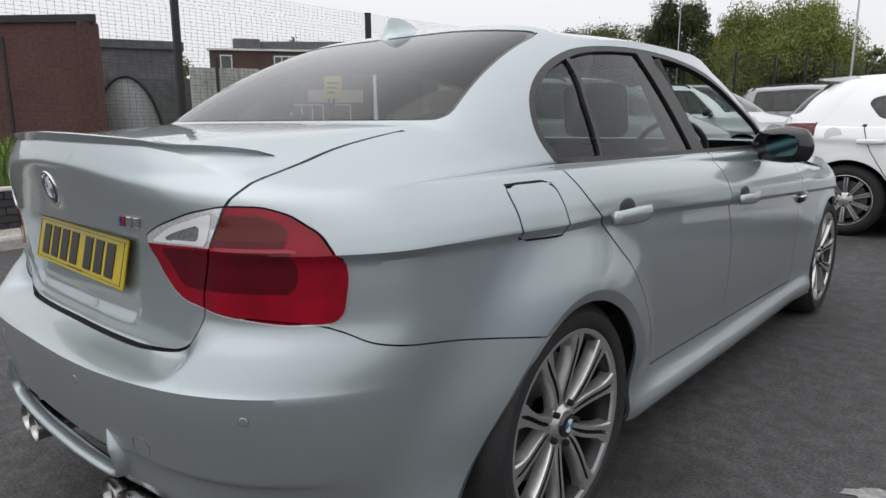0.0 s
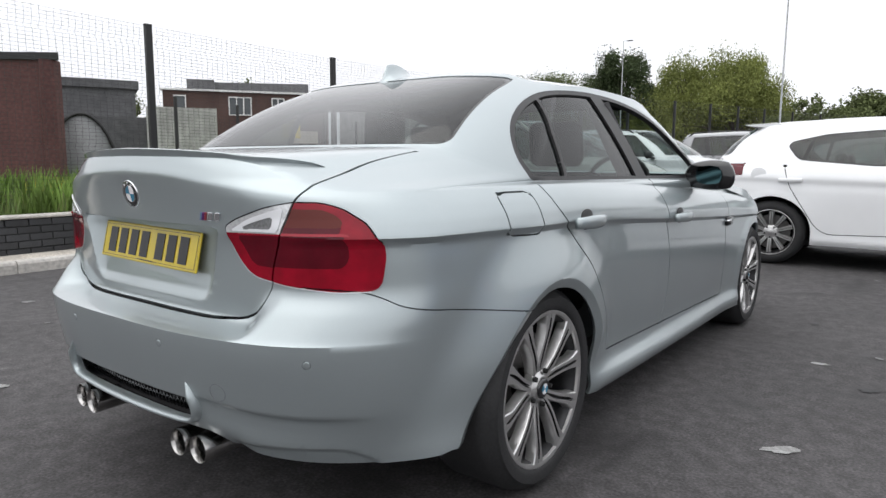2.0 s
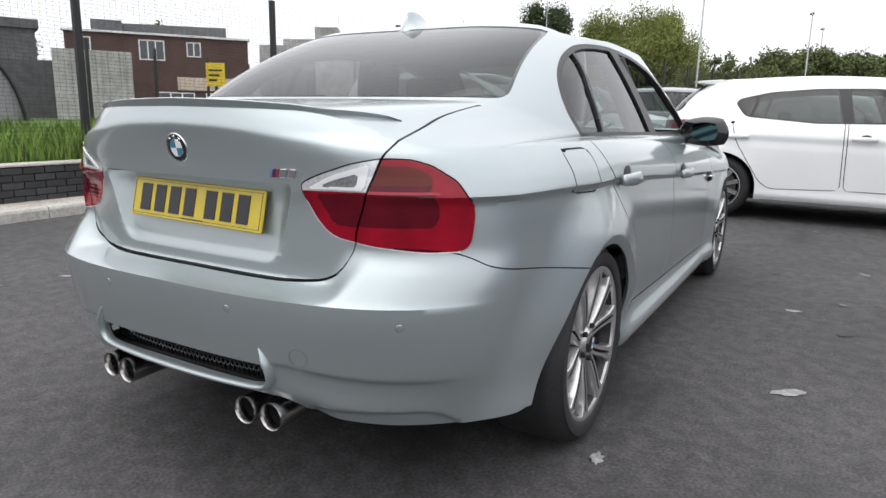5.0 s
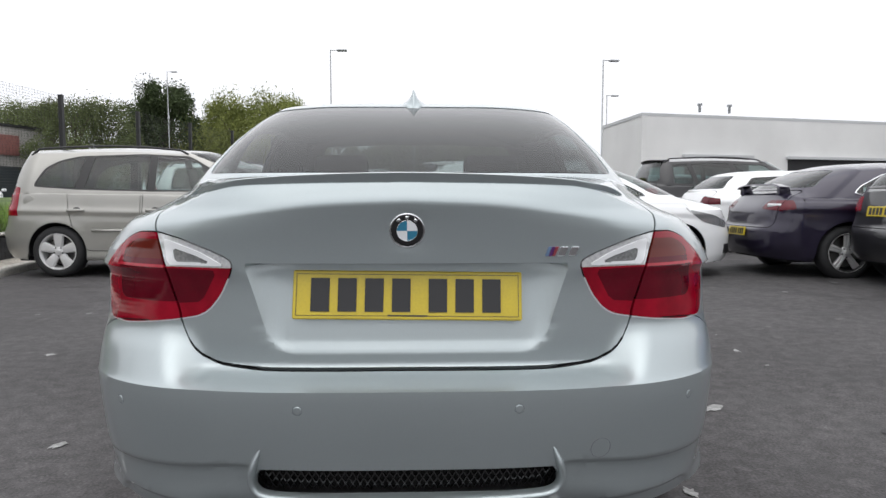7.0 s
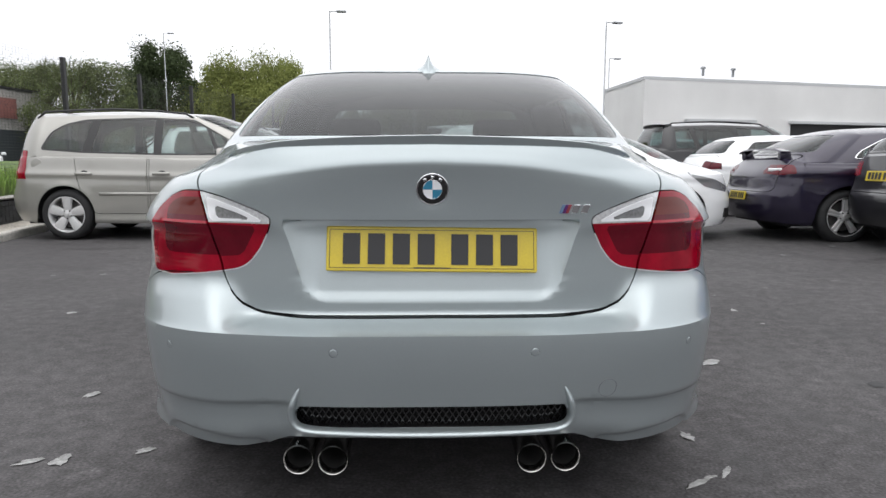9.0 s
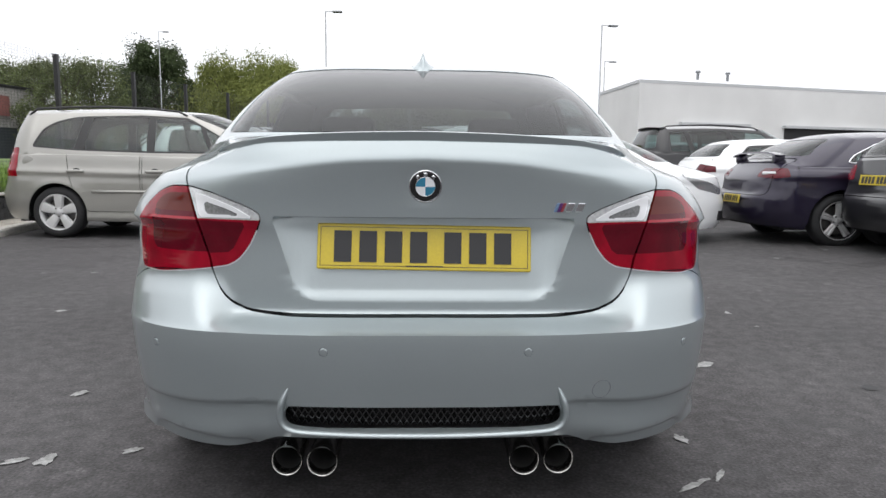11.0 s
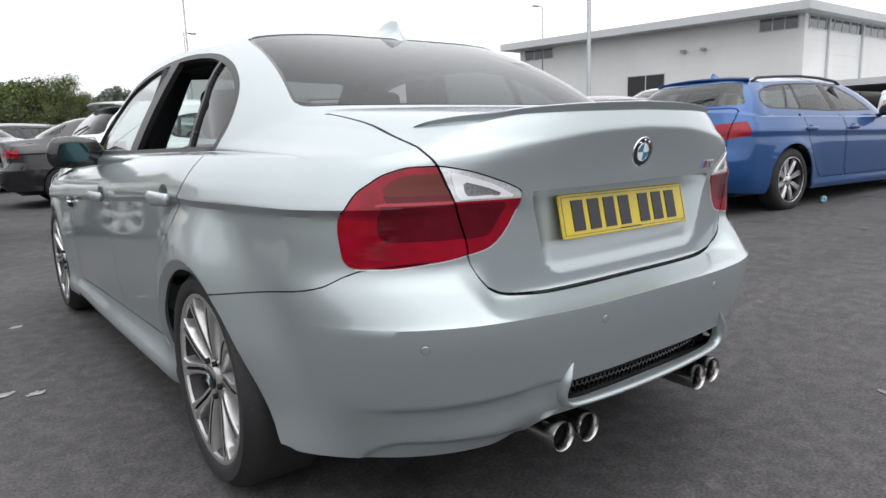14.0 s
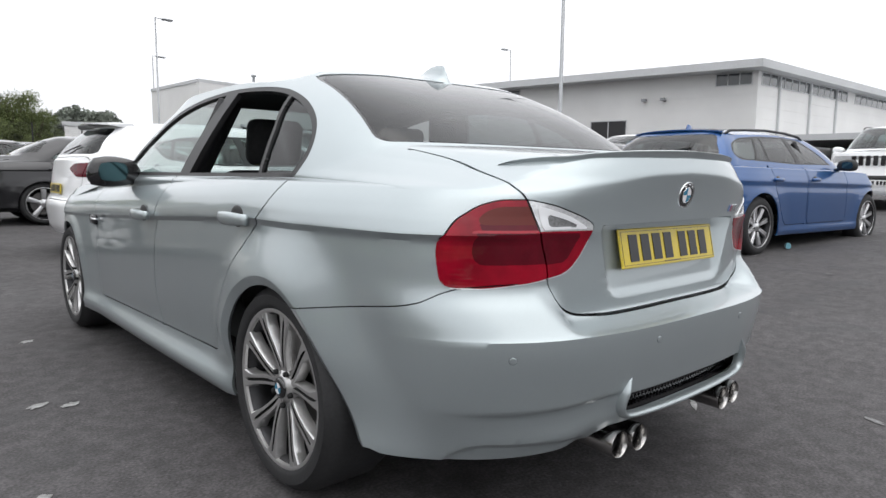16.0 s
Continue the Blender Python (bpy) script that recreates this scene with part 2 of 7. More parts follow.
def lathe(profile, axis="x", steps=48, at=(0, 0, 0), closed=False):
    """A turned body from pairs (along the axis, radius)."""
    bm = bmesh.new()
    rings = []
    for a, r in profile:
        ring = []
        for k in range(steps):
            c, s = math.cos(2 * math.pi * k / steps), math.sin(2 * math.pi * k / steps)
            p = {"x": (a, r * c, r * s), "y": (r * c, a, r * s), "z": (r * c, r * s, a)}[axis]
            ring.append(bm.verts.new(Vector(p) + Vector(at)))
        rings.append(ring)
    for i in range(len(rings) if closed else len(rings) - 1):
        lo, hi = rings[i], rings[(i + 1) % len(rings)]
        for k in range(steps):
            bm.faces.new([lo[k], lo[(k + 1) % steps], hi[(k + 1) % steps], hi[k]])
    bmesh.ops.recalc_face_normals(bm, faces=bm.faces)
    return bm


def box(x0, x1, y0, y1, z0, z1, bevel=0.0, bm=None, seg=1):
    """A block, with its edges bevelled; into bm where one is given."""
    own = bmesh.new()
    bmesh.ops.create_cube(own, size=1)
    for v in own.verts:
        v.co = Vector(((x0 + x1) / 2 + v.co.x * (x1 - x0), (y0 + y1) / 2 + v.co.y * (y1 - y0), (z0 + z1) / 2 + v.co.z * (z1 - z0)))
    if bevel:
        bmesh.ops.bevel(own, geom=list(own.edges), offset=bevel, segments=seg, profile=0.5, affect="EDGES")
    return own if bm is None else joined(bm, own)


def joined(bm, other, m=None):
    made = {v: bm.verts.new(m @ v.co if m else v.co) for v in other.verts}
    for f in other.faces:
        bm.faces.new([made[v] for v in f.verts])
    other.free()
    return bm


def sweep(path, section, closed_section=True, caps=True):
    """A section (pairs across, up) carried along a path of points; up stays near z."""
    bm = bmesh.new()
    pts = [Vector(p) for p in path]
    rings = []
    for i, p in enumerate(pts):
        d = (pts[min(i + 1, len(pts) - 1)] - pts[max(i - 1, 0)]).normalized()
        side = d.cross(Vector((0, 0, 1)))
        side = side.normalized() if side.length > 1e-4 else Vector((1, 0, 0))
        up = side.cross(d).normalized()
        sec = section(i / (len(pts) - 1)) if callable(section) else section
        rings.append([bm.verts.new(p + side * a + up * b) for a, b in sec])
    n = len(rings[0])
    for lo, hi in zip(rings, rings[1:]):
        for k in range(n if closed_section else n - 1):
            bm.faces.new([lo[k], lo[(k + 1) % n], hi[(k + 1) % n], hi[k]])
    if caps and closed_section:
        bm.faces.new(rings[0][::-1])
        bm.faces.new(rings[-1])
    bmesh.ops.recalc_face_normals(bm, faces=bm.faces)
    return bm


def ring_section(r, n=8):
    return [(r * math.cos(2 * math.pi * k / n), r * math.sin(2 * math.pi * k / n)) for k in range(n)]


# ---- cars: one shell, shaped by a table of curves, cut into its panels ----
def car_shell(s, fine):
    """The whole skin of a car as one grid: from the sill up to the shoulder, over the decks, up the pillars to the roof. y runs from the tail at 0 to the nose."""
    nr, ns, nf = [max(6, int(v * fine)) for v in (62, 110, 26)]
    th, tf = np.linspace(0, np.pi / 2, nr + 1), np.linspace(np.pi / 2, 0, nf + 1)[1:]
    side = np.linspace(0, 1, ns + 1)[1:]
    part_of = np.r_[np.zeros(nr + 1), np.ones(ns), np.full(nf, 2)]
    ang = np.r_[th, np.full(ns, np.pi / 2), tf]
    along = np.r_[np.zeros(nr + 1), side, np.ones(nf)]
    rear, front, mid = part_of == 0, part_of == 2, part_of == 1
    L, D, F = s["length"], s["rear_round"], s["front_round"]

    def loop(n, nfr, w, y0, d, y1, f):
        """The plan of one loop: x as a share of the width, and y."""
        xs = np.where(front, np.sin(ang) ** (2 / nfr), np.sin(ang) ** (2 / n))
        y = np.where(rear, y0 + d * (1 - np.cos(ang)), np.where(front, y1 - f * (1 - np.cos(ang)), (y0 + d) + along * ((y1 - f) - (y0 + d))))
        return xs * w(y), y

    # the lower body
    xh, yh = loop(s["rear_n"], s["front_n"], lambda y: np.ones_like(y), 0, D, L, F)
    x_at = xh * (s["half"] + s["plan"](yh))
    pick = lambda r, m, f: np.where(rear, r(x_at), np.where(front, f(x_at), m(yh)))
    anchors = [pick(s["z_bottom_rear"], s["z_bottom_side"], s["z_bottom_front"]),
               pick(s["z_crease_rear"], s["z_crease_side"], s["z_crease_front"]),
               pick(lambda x: s["z_line"](0 * x), s["z_line"], lambda x: s["z_line"](0 * x + L)),
               pick(s["z_top_rear"], s["z_top_side"], s["z_top_front"])]
    counts = [max(5, int(v * fine)) for v in (20, 34, 28)]
    if "crease_drop" in s:
        anchors.insert(3, pick(lambda x: np.minimum(1.004 - s["crease_drop"](x), s["z_top_rear"](x) - 0.008), lambda y: 0.28 * s["z_line"](y) + 0.72 * s["z_top_side"](y), lambda x: 0.28 * s["z_line"](0 * x + L) + 0.72 * s["z_top_front"](x)))
        counts = counts[:2] + [22, 10]
    rows = []
    for k in range(len(counts)):
        for i in range(counts[k]):
            t = i / counts[k]
            t = t ** 1.25 if k == 1 else t
            rows.append(anchors[k] + (anchors[k + 1] - anchors[k]) * t)
    rows.append(anchors[-1])
    X, Y, Z = [], [], []
    for z in rows:
        lean = np.clip((z - 0.60) / 0.12, 0, 1) * s.get("lid_lean", 0.0)
        mix = step(s["lid_mix"][0], s["lid_mix"][1], x_at - lean)
        zz = z + s["crease_drop"](x_at) * step(0.86, 0.95, z) if "crease_drop" in s else z
        fold = (1 - step(0.63, 0.72, z)) if "crease_drop" in s else 0.0
        off_r = s["rear_mid"](zz - fold * (anchors[1] - 0.604)) * (1 - mix) + s["rear_corner"](zz - fold * (anchors[1] - 0.594)) * mix
        off_f = s["front_mid"](z)
        y = np.where(rear, off_r * np.cos(ang) ** 0.6 + D * (1 - np.cos(ang)), np.where(front, yh - off_f * np.cos(ang) ** 0.6, yh))
        y = y + np.where(rear, s["dent"](x_at, z), 0) if "dent" in s else y
        zr = z - (s["z_line"](y) - s["z_line_ref"])
        w = s["section"](zr) + s["plan"](y) - s["quarter"](y) * np.maximum(0, z - s["z_line"](y))
        w = w - s.get("tuck", 0.0) * (1 - step(0.20, 0.52, y)) * (1 - step(0.24, 0.46, z)) ** 1.4
        if "arch_shape" in s:
            w = w - 0.016 * (1 - step(0.25, 0.62, y)) * step(0.62, 0.74, z)
            w = w + s["bulge"] * (1 - step(-0.03, 0.23, s["arch_shape"](y, z))) * np.where(y > 1.0, step(0.24, 0.46, z), 0.6 + 0.4 * step(0.28, 0.50, z))
        for hub in ("rear_hub", "front_hub")["arch_shape" in s:]:
            r = np.hypot(y - s[hub], z - s["radius"])
            w = w + s["flare"] * (1 - step(s["arch"] - 0.05, s["arch"] + 0.30, r)) + 0.45 * s["flare"] * (1 - step(s["arch"] + 0.035, s["arch"] + 0.06, r)) 
        w = w + s["sill"] * np.exp(-((z - s["sill_z"]) / 0.045) ** 2) * step(s["rear_hub"] + 0.30, s["rear_hub"] + 0.42, y) * (1 - step(s["front_hub"] - 0.42, s["front_hub"] - 0.30, y))
        X.append(xh * w), Y.append(y), Z.append(z)
    zones = [0] * (len(rows) - 1)
    low = (X[-1], Y[-1], Z[-1])

    # the loops of the glass's foot and of the roof's edge
    g, r_ = s["foot"], s["edge"]
    gx, gy = loop(g["n"], g["nf"], g["width"], g["rear"], g["d"], g["front"], g["f"])
    gz = np.where(rear, g["z_rear"](ang), np.where(front, g["z_front"](ang), g["z_side"](gy)))
    rx, ry = loop(r_["n"], r_["nf"], r_["width"], r_["rear"], r_["d"], r_["front"], r_["f"])
    rz = np.where(rear, r_["z_rear"](ang), np.where(front, r_["z_front"](ang), r_["z_side"](ry)))
    nd = max(4, int(18 * fine))
    for i in range(1, nd + 1):
        t = i / nd
        easing = np.where(rear, 1 - s["deck_ease"] * np.sin(ang) ** 4, np.where(front, 0.75, 1 - s["deck_ease"]))
        X.append(low[0] + (gx - low[0]) * t)
        Y.append(low[1] + (gy - low[1]) * t)
        Z.append(low[2] + (gz - low[2]) * t ** easing)
        zones.append(1)
    ng = max(6, int(30 * fine))
    for i in range(1, ng + 1):
        t = i / ng
        bow = 4 * t * (1 - t)
        X.append(gx + (rx - gx) * t + s["bow_side"] * bow * np.sin(ang) ** 2)
        Y.append(gy + (ry - gy) * t - np.where(rear, 1, -1) * s["bow_end"] * bow * np.cos(ang) ** 0.5 * (part_of != 1))
        Z.append(gz + (rz - gz) * t + s["bow_end"] * bow * np.cos(ang) ** 0.5 * (part_of != 1))
        zones.append(2)
    n_roof = max(4, int(12 * fine))
    y_mid = np.where(rear, r_["rear"] + 0.32 + 0.1 * ang, np.where(front, r_["front"] - 0.3 - 0.1 * ang, 0))
    y_mid = np.where(mid, (r_["rear"] + 0.477) + along * (r_["front"] - 0.457 - r_["rear"] - 0.477), y_mid)
    for i in range(1, n_roof + 1):
        t = i / n_roof
        X.append(rx * (1 - t))
        Y.append(ry + (y_mid - ry) * t)
        Z.append(rz + (s["crown"](y_mid) - rz) * (1 - (1 - t) ** 2.2))
        zones.append(3)
    bm = bmesh.new()
    layer = bm.faces.layers.int.new("zone")
    verts = {}
    cols = len(ang)
    for sign in (1, -1):
        grid = []
        for i in range(len(X)):
            line = []
            for j in range(cols):
                centre = j in (0, cols - 1) or i == len(X) - 1
                key = (i, j, 1 if centre else sign)
                if key not in verts:
                    verts[key] = bm.verts.new((0 if centre else sign * X[i][j], Y[i][j], Z[i][j]))
                line.append(verts[key])
            grid.append(line)
        for i in range(len(X) - 1):
            for j in range(cols - 1):
                q = [grid[i][j], grid[i][j + 1], grid[i + 1][j + 1], grid[i + 1][j]]
                q = list(dict.fromkeys(q))
                if len(q) > 2:
                    f = bm.faces.new(q if sign > 0 else q[::-1])
                    f[layer] = zones[i]
    bm.normal_update()
    return bm


def arch_f(s, hub):
    # the opening of a wheel arch, open towards the ground
    if "arch_shape" in s and hub == "rear_hub":
        return lambda p: np.where((np.abs(p[:, 0]) > 0.5) & (p[:, 2] < 0.8) & (p[:, 1] < 2), s["arch_shape"](p[:, 1], p[:, 2]), 1.0)

    def f(p):
        up = np.maximum(p[:, 2] - s["radius"], 0) * 1.0
        dn = np.minimum(p[:, 2] - s["radius"], 0) * 0.55
        r = np.hypot(p[:, 1] - s[hub], up + dn) - s["arch"]
        # behind the rear wheel the edge runs on, slanting to the tail
        slant = (s[hub] - p[:, 1]) - s["arch"] - 0.30 * (s["radius"] - p[:, 2])
        r = np.where((hub == "rear_hub") & (p[:, 1] < s[hub]) & (p[:, 2] < s["radius"]), slant, r)
        return np.where((np.abs(p[:, 0]) > 0.5) & (p[:, 2] < 0.8), r, 1.0)
    return f


def twin_spokes(rim, face, metal):
    """A pair of spokes, each with a groove along it, that lean together at the hub and spread to the rim."""
    bm = bmesh.new()
    for sign in (1, -1):
        last = None
        for t in np.linspace(0, 1, 13):
            r = 0.046 + (rim - 0.050) * t
            a = sign * radians(10.5 + 7.5 * float(step(0.0, 0.85, t)))
            hw = 0.0150 + 0.0050 * t + 0.013 * max(0.0, t - 0.70) ** 1.3 / 0.21
            depth = face - 0.024 * (1 - t) ** 1.6
            slot = 0.0028 * float(step(0.10, 0.22, t) * (1 - step(0.86, 0.96, t))) + 0.0004
            c, sn = math.cos(a), math.sin(a)
            sec = []
            for u, dx in ((-hw * 1.12, -0.034), (-hw, -0.004), (-hw * 0.86, 0), (-slot - 0.002, 0), (-slot, -0.014), (slot, -0.014), (slot + 0.002, 0), (hw * 0.86, 0), (hw, -0.004), (hw * 1.12, -0.034)):
                sec.append(bm.verts.new((depth + dx, r * c - u * sn, r * sn + u * c)))
            if last:
                for q in range(9):
                    f = bm.faces.new([last[q], last[q + 1], sec[q + 1], sec[q]])
                    # the groove's faces are near-black, the shade of a deep slot painted in
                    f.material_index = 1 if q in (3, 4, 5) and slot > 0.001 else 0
            last = sec
    bmesh.ops.recalc_face_normals(bm, faces=bm.faces)
    mesh = mesh_of("spoke", bm, [M[metal], M["soot_and_shade"]])
    mesh.set_sharp_from_angle(angle=radians(30))
    return mesh


def wheel(parent, s, side, y, style):
    """A wheel as a part: tyre, rim barrel, spokes, cap, disc."""
    R, rim, w = s["radius"], s["rim"], s["tyre_w"]
    cx = side * s["wheel_x"]
    hub = new("wheel")
    hub.parent = parent
    hub.location, hub.rotation_euler = (cx, y, R), (style.get("spin", 0.3), 0, 0 if side > 0 else math.pi)
    out = w / 2
    tyre = lathe([(-out + 0.01, rim), (-out, rim + 0.02), (-out + 0.002, R - 0.045), (-out + 0.022, R - 0.012), (-out + 0.05, R - 0.001),
                  (out - 0.05, R - 0.001), (out - 0.022, R - 0.010), (out - 0.006, R - 0.03), (out + 0.004, (R + rim) / 2 + 0.006), (out + 0.004, rim + 0.020), (out - 0.002, rim + 0.006), (out - 0.014, rim)], "x", 56)
    part("tyre", tyre, M["rubber"], hub, "black rubber tyre", sharp=50)
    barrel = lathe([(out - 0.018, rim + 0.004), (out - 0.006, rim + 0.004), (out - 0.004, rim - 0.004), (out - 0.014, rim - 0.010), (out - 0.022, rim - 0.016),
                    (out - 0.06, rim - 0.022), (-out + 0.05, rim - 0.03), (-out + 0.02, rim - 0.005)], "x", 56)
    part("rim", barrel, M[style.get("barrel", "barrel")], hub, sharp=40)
    part("rim_lip", lathe([(out - 0.016, rim + 0.003), (out - 0.003, rim + 0.004), (out - 0.002, rim - 0.001), (out - 0.006, rim - 0.009 if style.get("twin") else rim - 0.005), (out - 0.030, rim - 0.013)], "x", 56), M[style["metal"]], hub, sharp=40)
    rotor = lathe([(out - 0.10, 0.05), (out - 0.10, min(0.175, rim - 0.05)), (out - 0.13, min(0.175, rim - 0.05)), (out - 0.13, 0.05)], "x", 40, closed=True)
    part("brake_disc", rotor, M["rotor"], hub, sharp=40)
    # an added dark disc closes the barrel, as the shade behind the wheel
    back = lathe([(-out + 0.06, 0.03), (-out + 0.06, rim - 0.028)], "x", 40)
    part("inner_shield", back, M["soot_and_shade"], hub)
    face = out - style.get("inset", 0.016)
    n = style["spokes"]
    mesh = twin_spokes(rim, face, style["metal"]) if style.get("twin") else None
    for k in range(n):
        if mesh is None:
            bm = bmesh.new()
            for off, turn, width in style["ribs"]:
                prof = []
                for t in np.linspace(0, 1, 9):
                    r = 0.05 + (rim - 0.052) * t
                    a = turn * (t ** 1.5) + off / max(r, 0.05) * (0.62 + 0.38 * t) + style.get("curl", 0.0) * (t * t)
                    hw = width * (0.75 + 0.45 * t)
                    depth = face - 0.020 * (1 - t) ** 2 - 0.006 * t
                    prof.append((depth, r, a, hw))
                last = None
                for depth, r, a, hw in prof:
                    c, sn = math.cos(a), math.sin(a)
                    sec = []
                    for du, dx in ((-1.25, -0.03), (-1, -0.004), (-0.7, 0), (0.7, 0), (1, -0.004), (1.25, -0.03)):
                        u = du * hw
                        sec.append(bm.verts.new((depth + dx, r * c - u * sn, r * sn + u * c)))
                    if last:
                        for q in range(5):
                            bm.faces.new([last[q], last[q + 1], sec[q + 1], sec[q]])
                    last = sec
            bmesh.ops.recalc_face_normals(bm, faces=bm.faces)
            mesh = mesh_of("spoke", bm, M[style["metal"]])
            mesh.set_sharp_from_angle(angle=radians(35))
        sp = new("spoke", mesh)
        sp.parent = hub
        sp.rotation_euler = (2 * math.pi * k / n, 0, 0)
    w_b = 0.058 if style.get("twin") else 0.072
    boss = lathe([(face - 0.05, w_b + 0.003), (face - 0.028, w_b), (face - 0.018, w_b - 0.012), (face - 0.012, 0.038), (face - 0.012, 0.0005)], "x", 32)
    part("hub_boss", boss, M[style["metal"]], hub, sharp=35)
    for k in range(5):
        a = 2 * math.pi * (k + 0.5) / 5
        part("wheel_bolt", lathe([(face - 0.02, 0.009), (face - 0.008, 0.008), (face - 0.008, 0.0005)], "x", 8, (0, 0.056 * math.cos(a), 0.056 * math.sin(a))), M["soot_and_shade"], hub)
    part("centre_cap", lathe([(face - 0.014, 0.033), (face - 0.006, 0.032), (face - 0.003, 0.024), (face - 0.002, 0.0005)], "x", 28), M["gloss_black" if style.get("roundel") else style["metal"]], hub)
    if style.get("roundel"):
        for q in range(4):
            bm = bmesh.new()
            c = bm.verts.new((face - 0.001, 0, 0))
            arc = [bm.verts.new((face - 0.001, 0.018 * math.cos(a), 0.018 * math.sin(a))) for a in np.linspace(q * math.pi / 2, (q + 1) * math.pi / 2, 7)]
            for a, b in zip(arc, arc[1:]):
                bm.faces.new([c, a, b])
            part("cap_quarter", bm, M["badge_blue" if q % 2 else "badge_white"], hub)
    return hub


def liner(parent, s, y, side):
    """The dark well behind a wheel."""
    bm = bmesh.new()
    a = np.linspace(-0.25, math.pi + 0.25, 26)
    r = s["arch"] + 0.012
    rings = []
    for x in (s["half"] - 0.055, s["half"] - 0.09, 0.48):
        rings.append([bm.verts.new((side * x, y + r * math.cos(t), s["radius"] + r * math.sin(t) * (1 if math.sin(t) > 0 else 0.6))) for t in a])
    for lo, hi in zip(rings, rings[1:]):
        for k in range(len(a) - 1):
            bm.faces.new([lo[k], lo[k + 1], hi[k + 1], hi[k]])
    bm.faces.new(rings[-1])
    return part("wheel_well", bm, M["under"], parent)


def plate(parent, at, back, width=0.52, height=0.111, lean=0.0, tilt=0.0, colour="yellow", blocks=7, fine=False):
    """A number plate, its writing as plain bars. back: the way it faces, -1 to the tail, 1 to the nose."""
    p = part("number_plate", box(-width / 2, width / 2, -0.004, 0.004, -height / 2, height / 2, 0.003), M[colour], parent, "yellow number plate" if colour == "yellow" else "white number plate", sharp=30)
    p.location = at
    p.rotation_euler = (lean, tilt, 0 if back < 0 else math.pi)
    k = width / 0.52
    x = -0.5 * (7 * 0.050 + 5 * 0.011 + 0.033) * k
    for i in range(blocks):
        bar = part("plate_bar", box(x, x + 0.042 * k, -0.0062, -0.004, -0.038 * height / 0.111, 0.038 * height / 0.111), M["ink"], p, smooth=False)
        x += (0.050 + (0.033 if i == 3 else 0.011)) * k
    if fine:
        w, h = width / 2 - 0.008, height / 2 - 0.008
        for q in ((-w, w, h - 0.0012, h), (-w, w, -h, 0.0012 - h), (-w, 0.0012 - w, -h, h), (w - 0.0012, w, -h, h)):
            part("plate_border", box(q[0], q[1], -0.0050, -0.004, q[2], q[3]), M["ink"], p, smooth=False)
        part("maker_bar", box(-0.045, 0.045, -0.0052, -0.004, -h - 0.0005, 0.0028 - h), M["ink"], p, smooth=False)
    return p


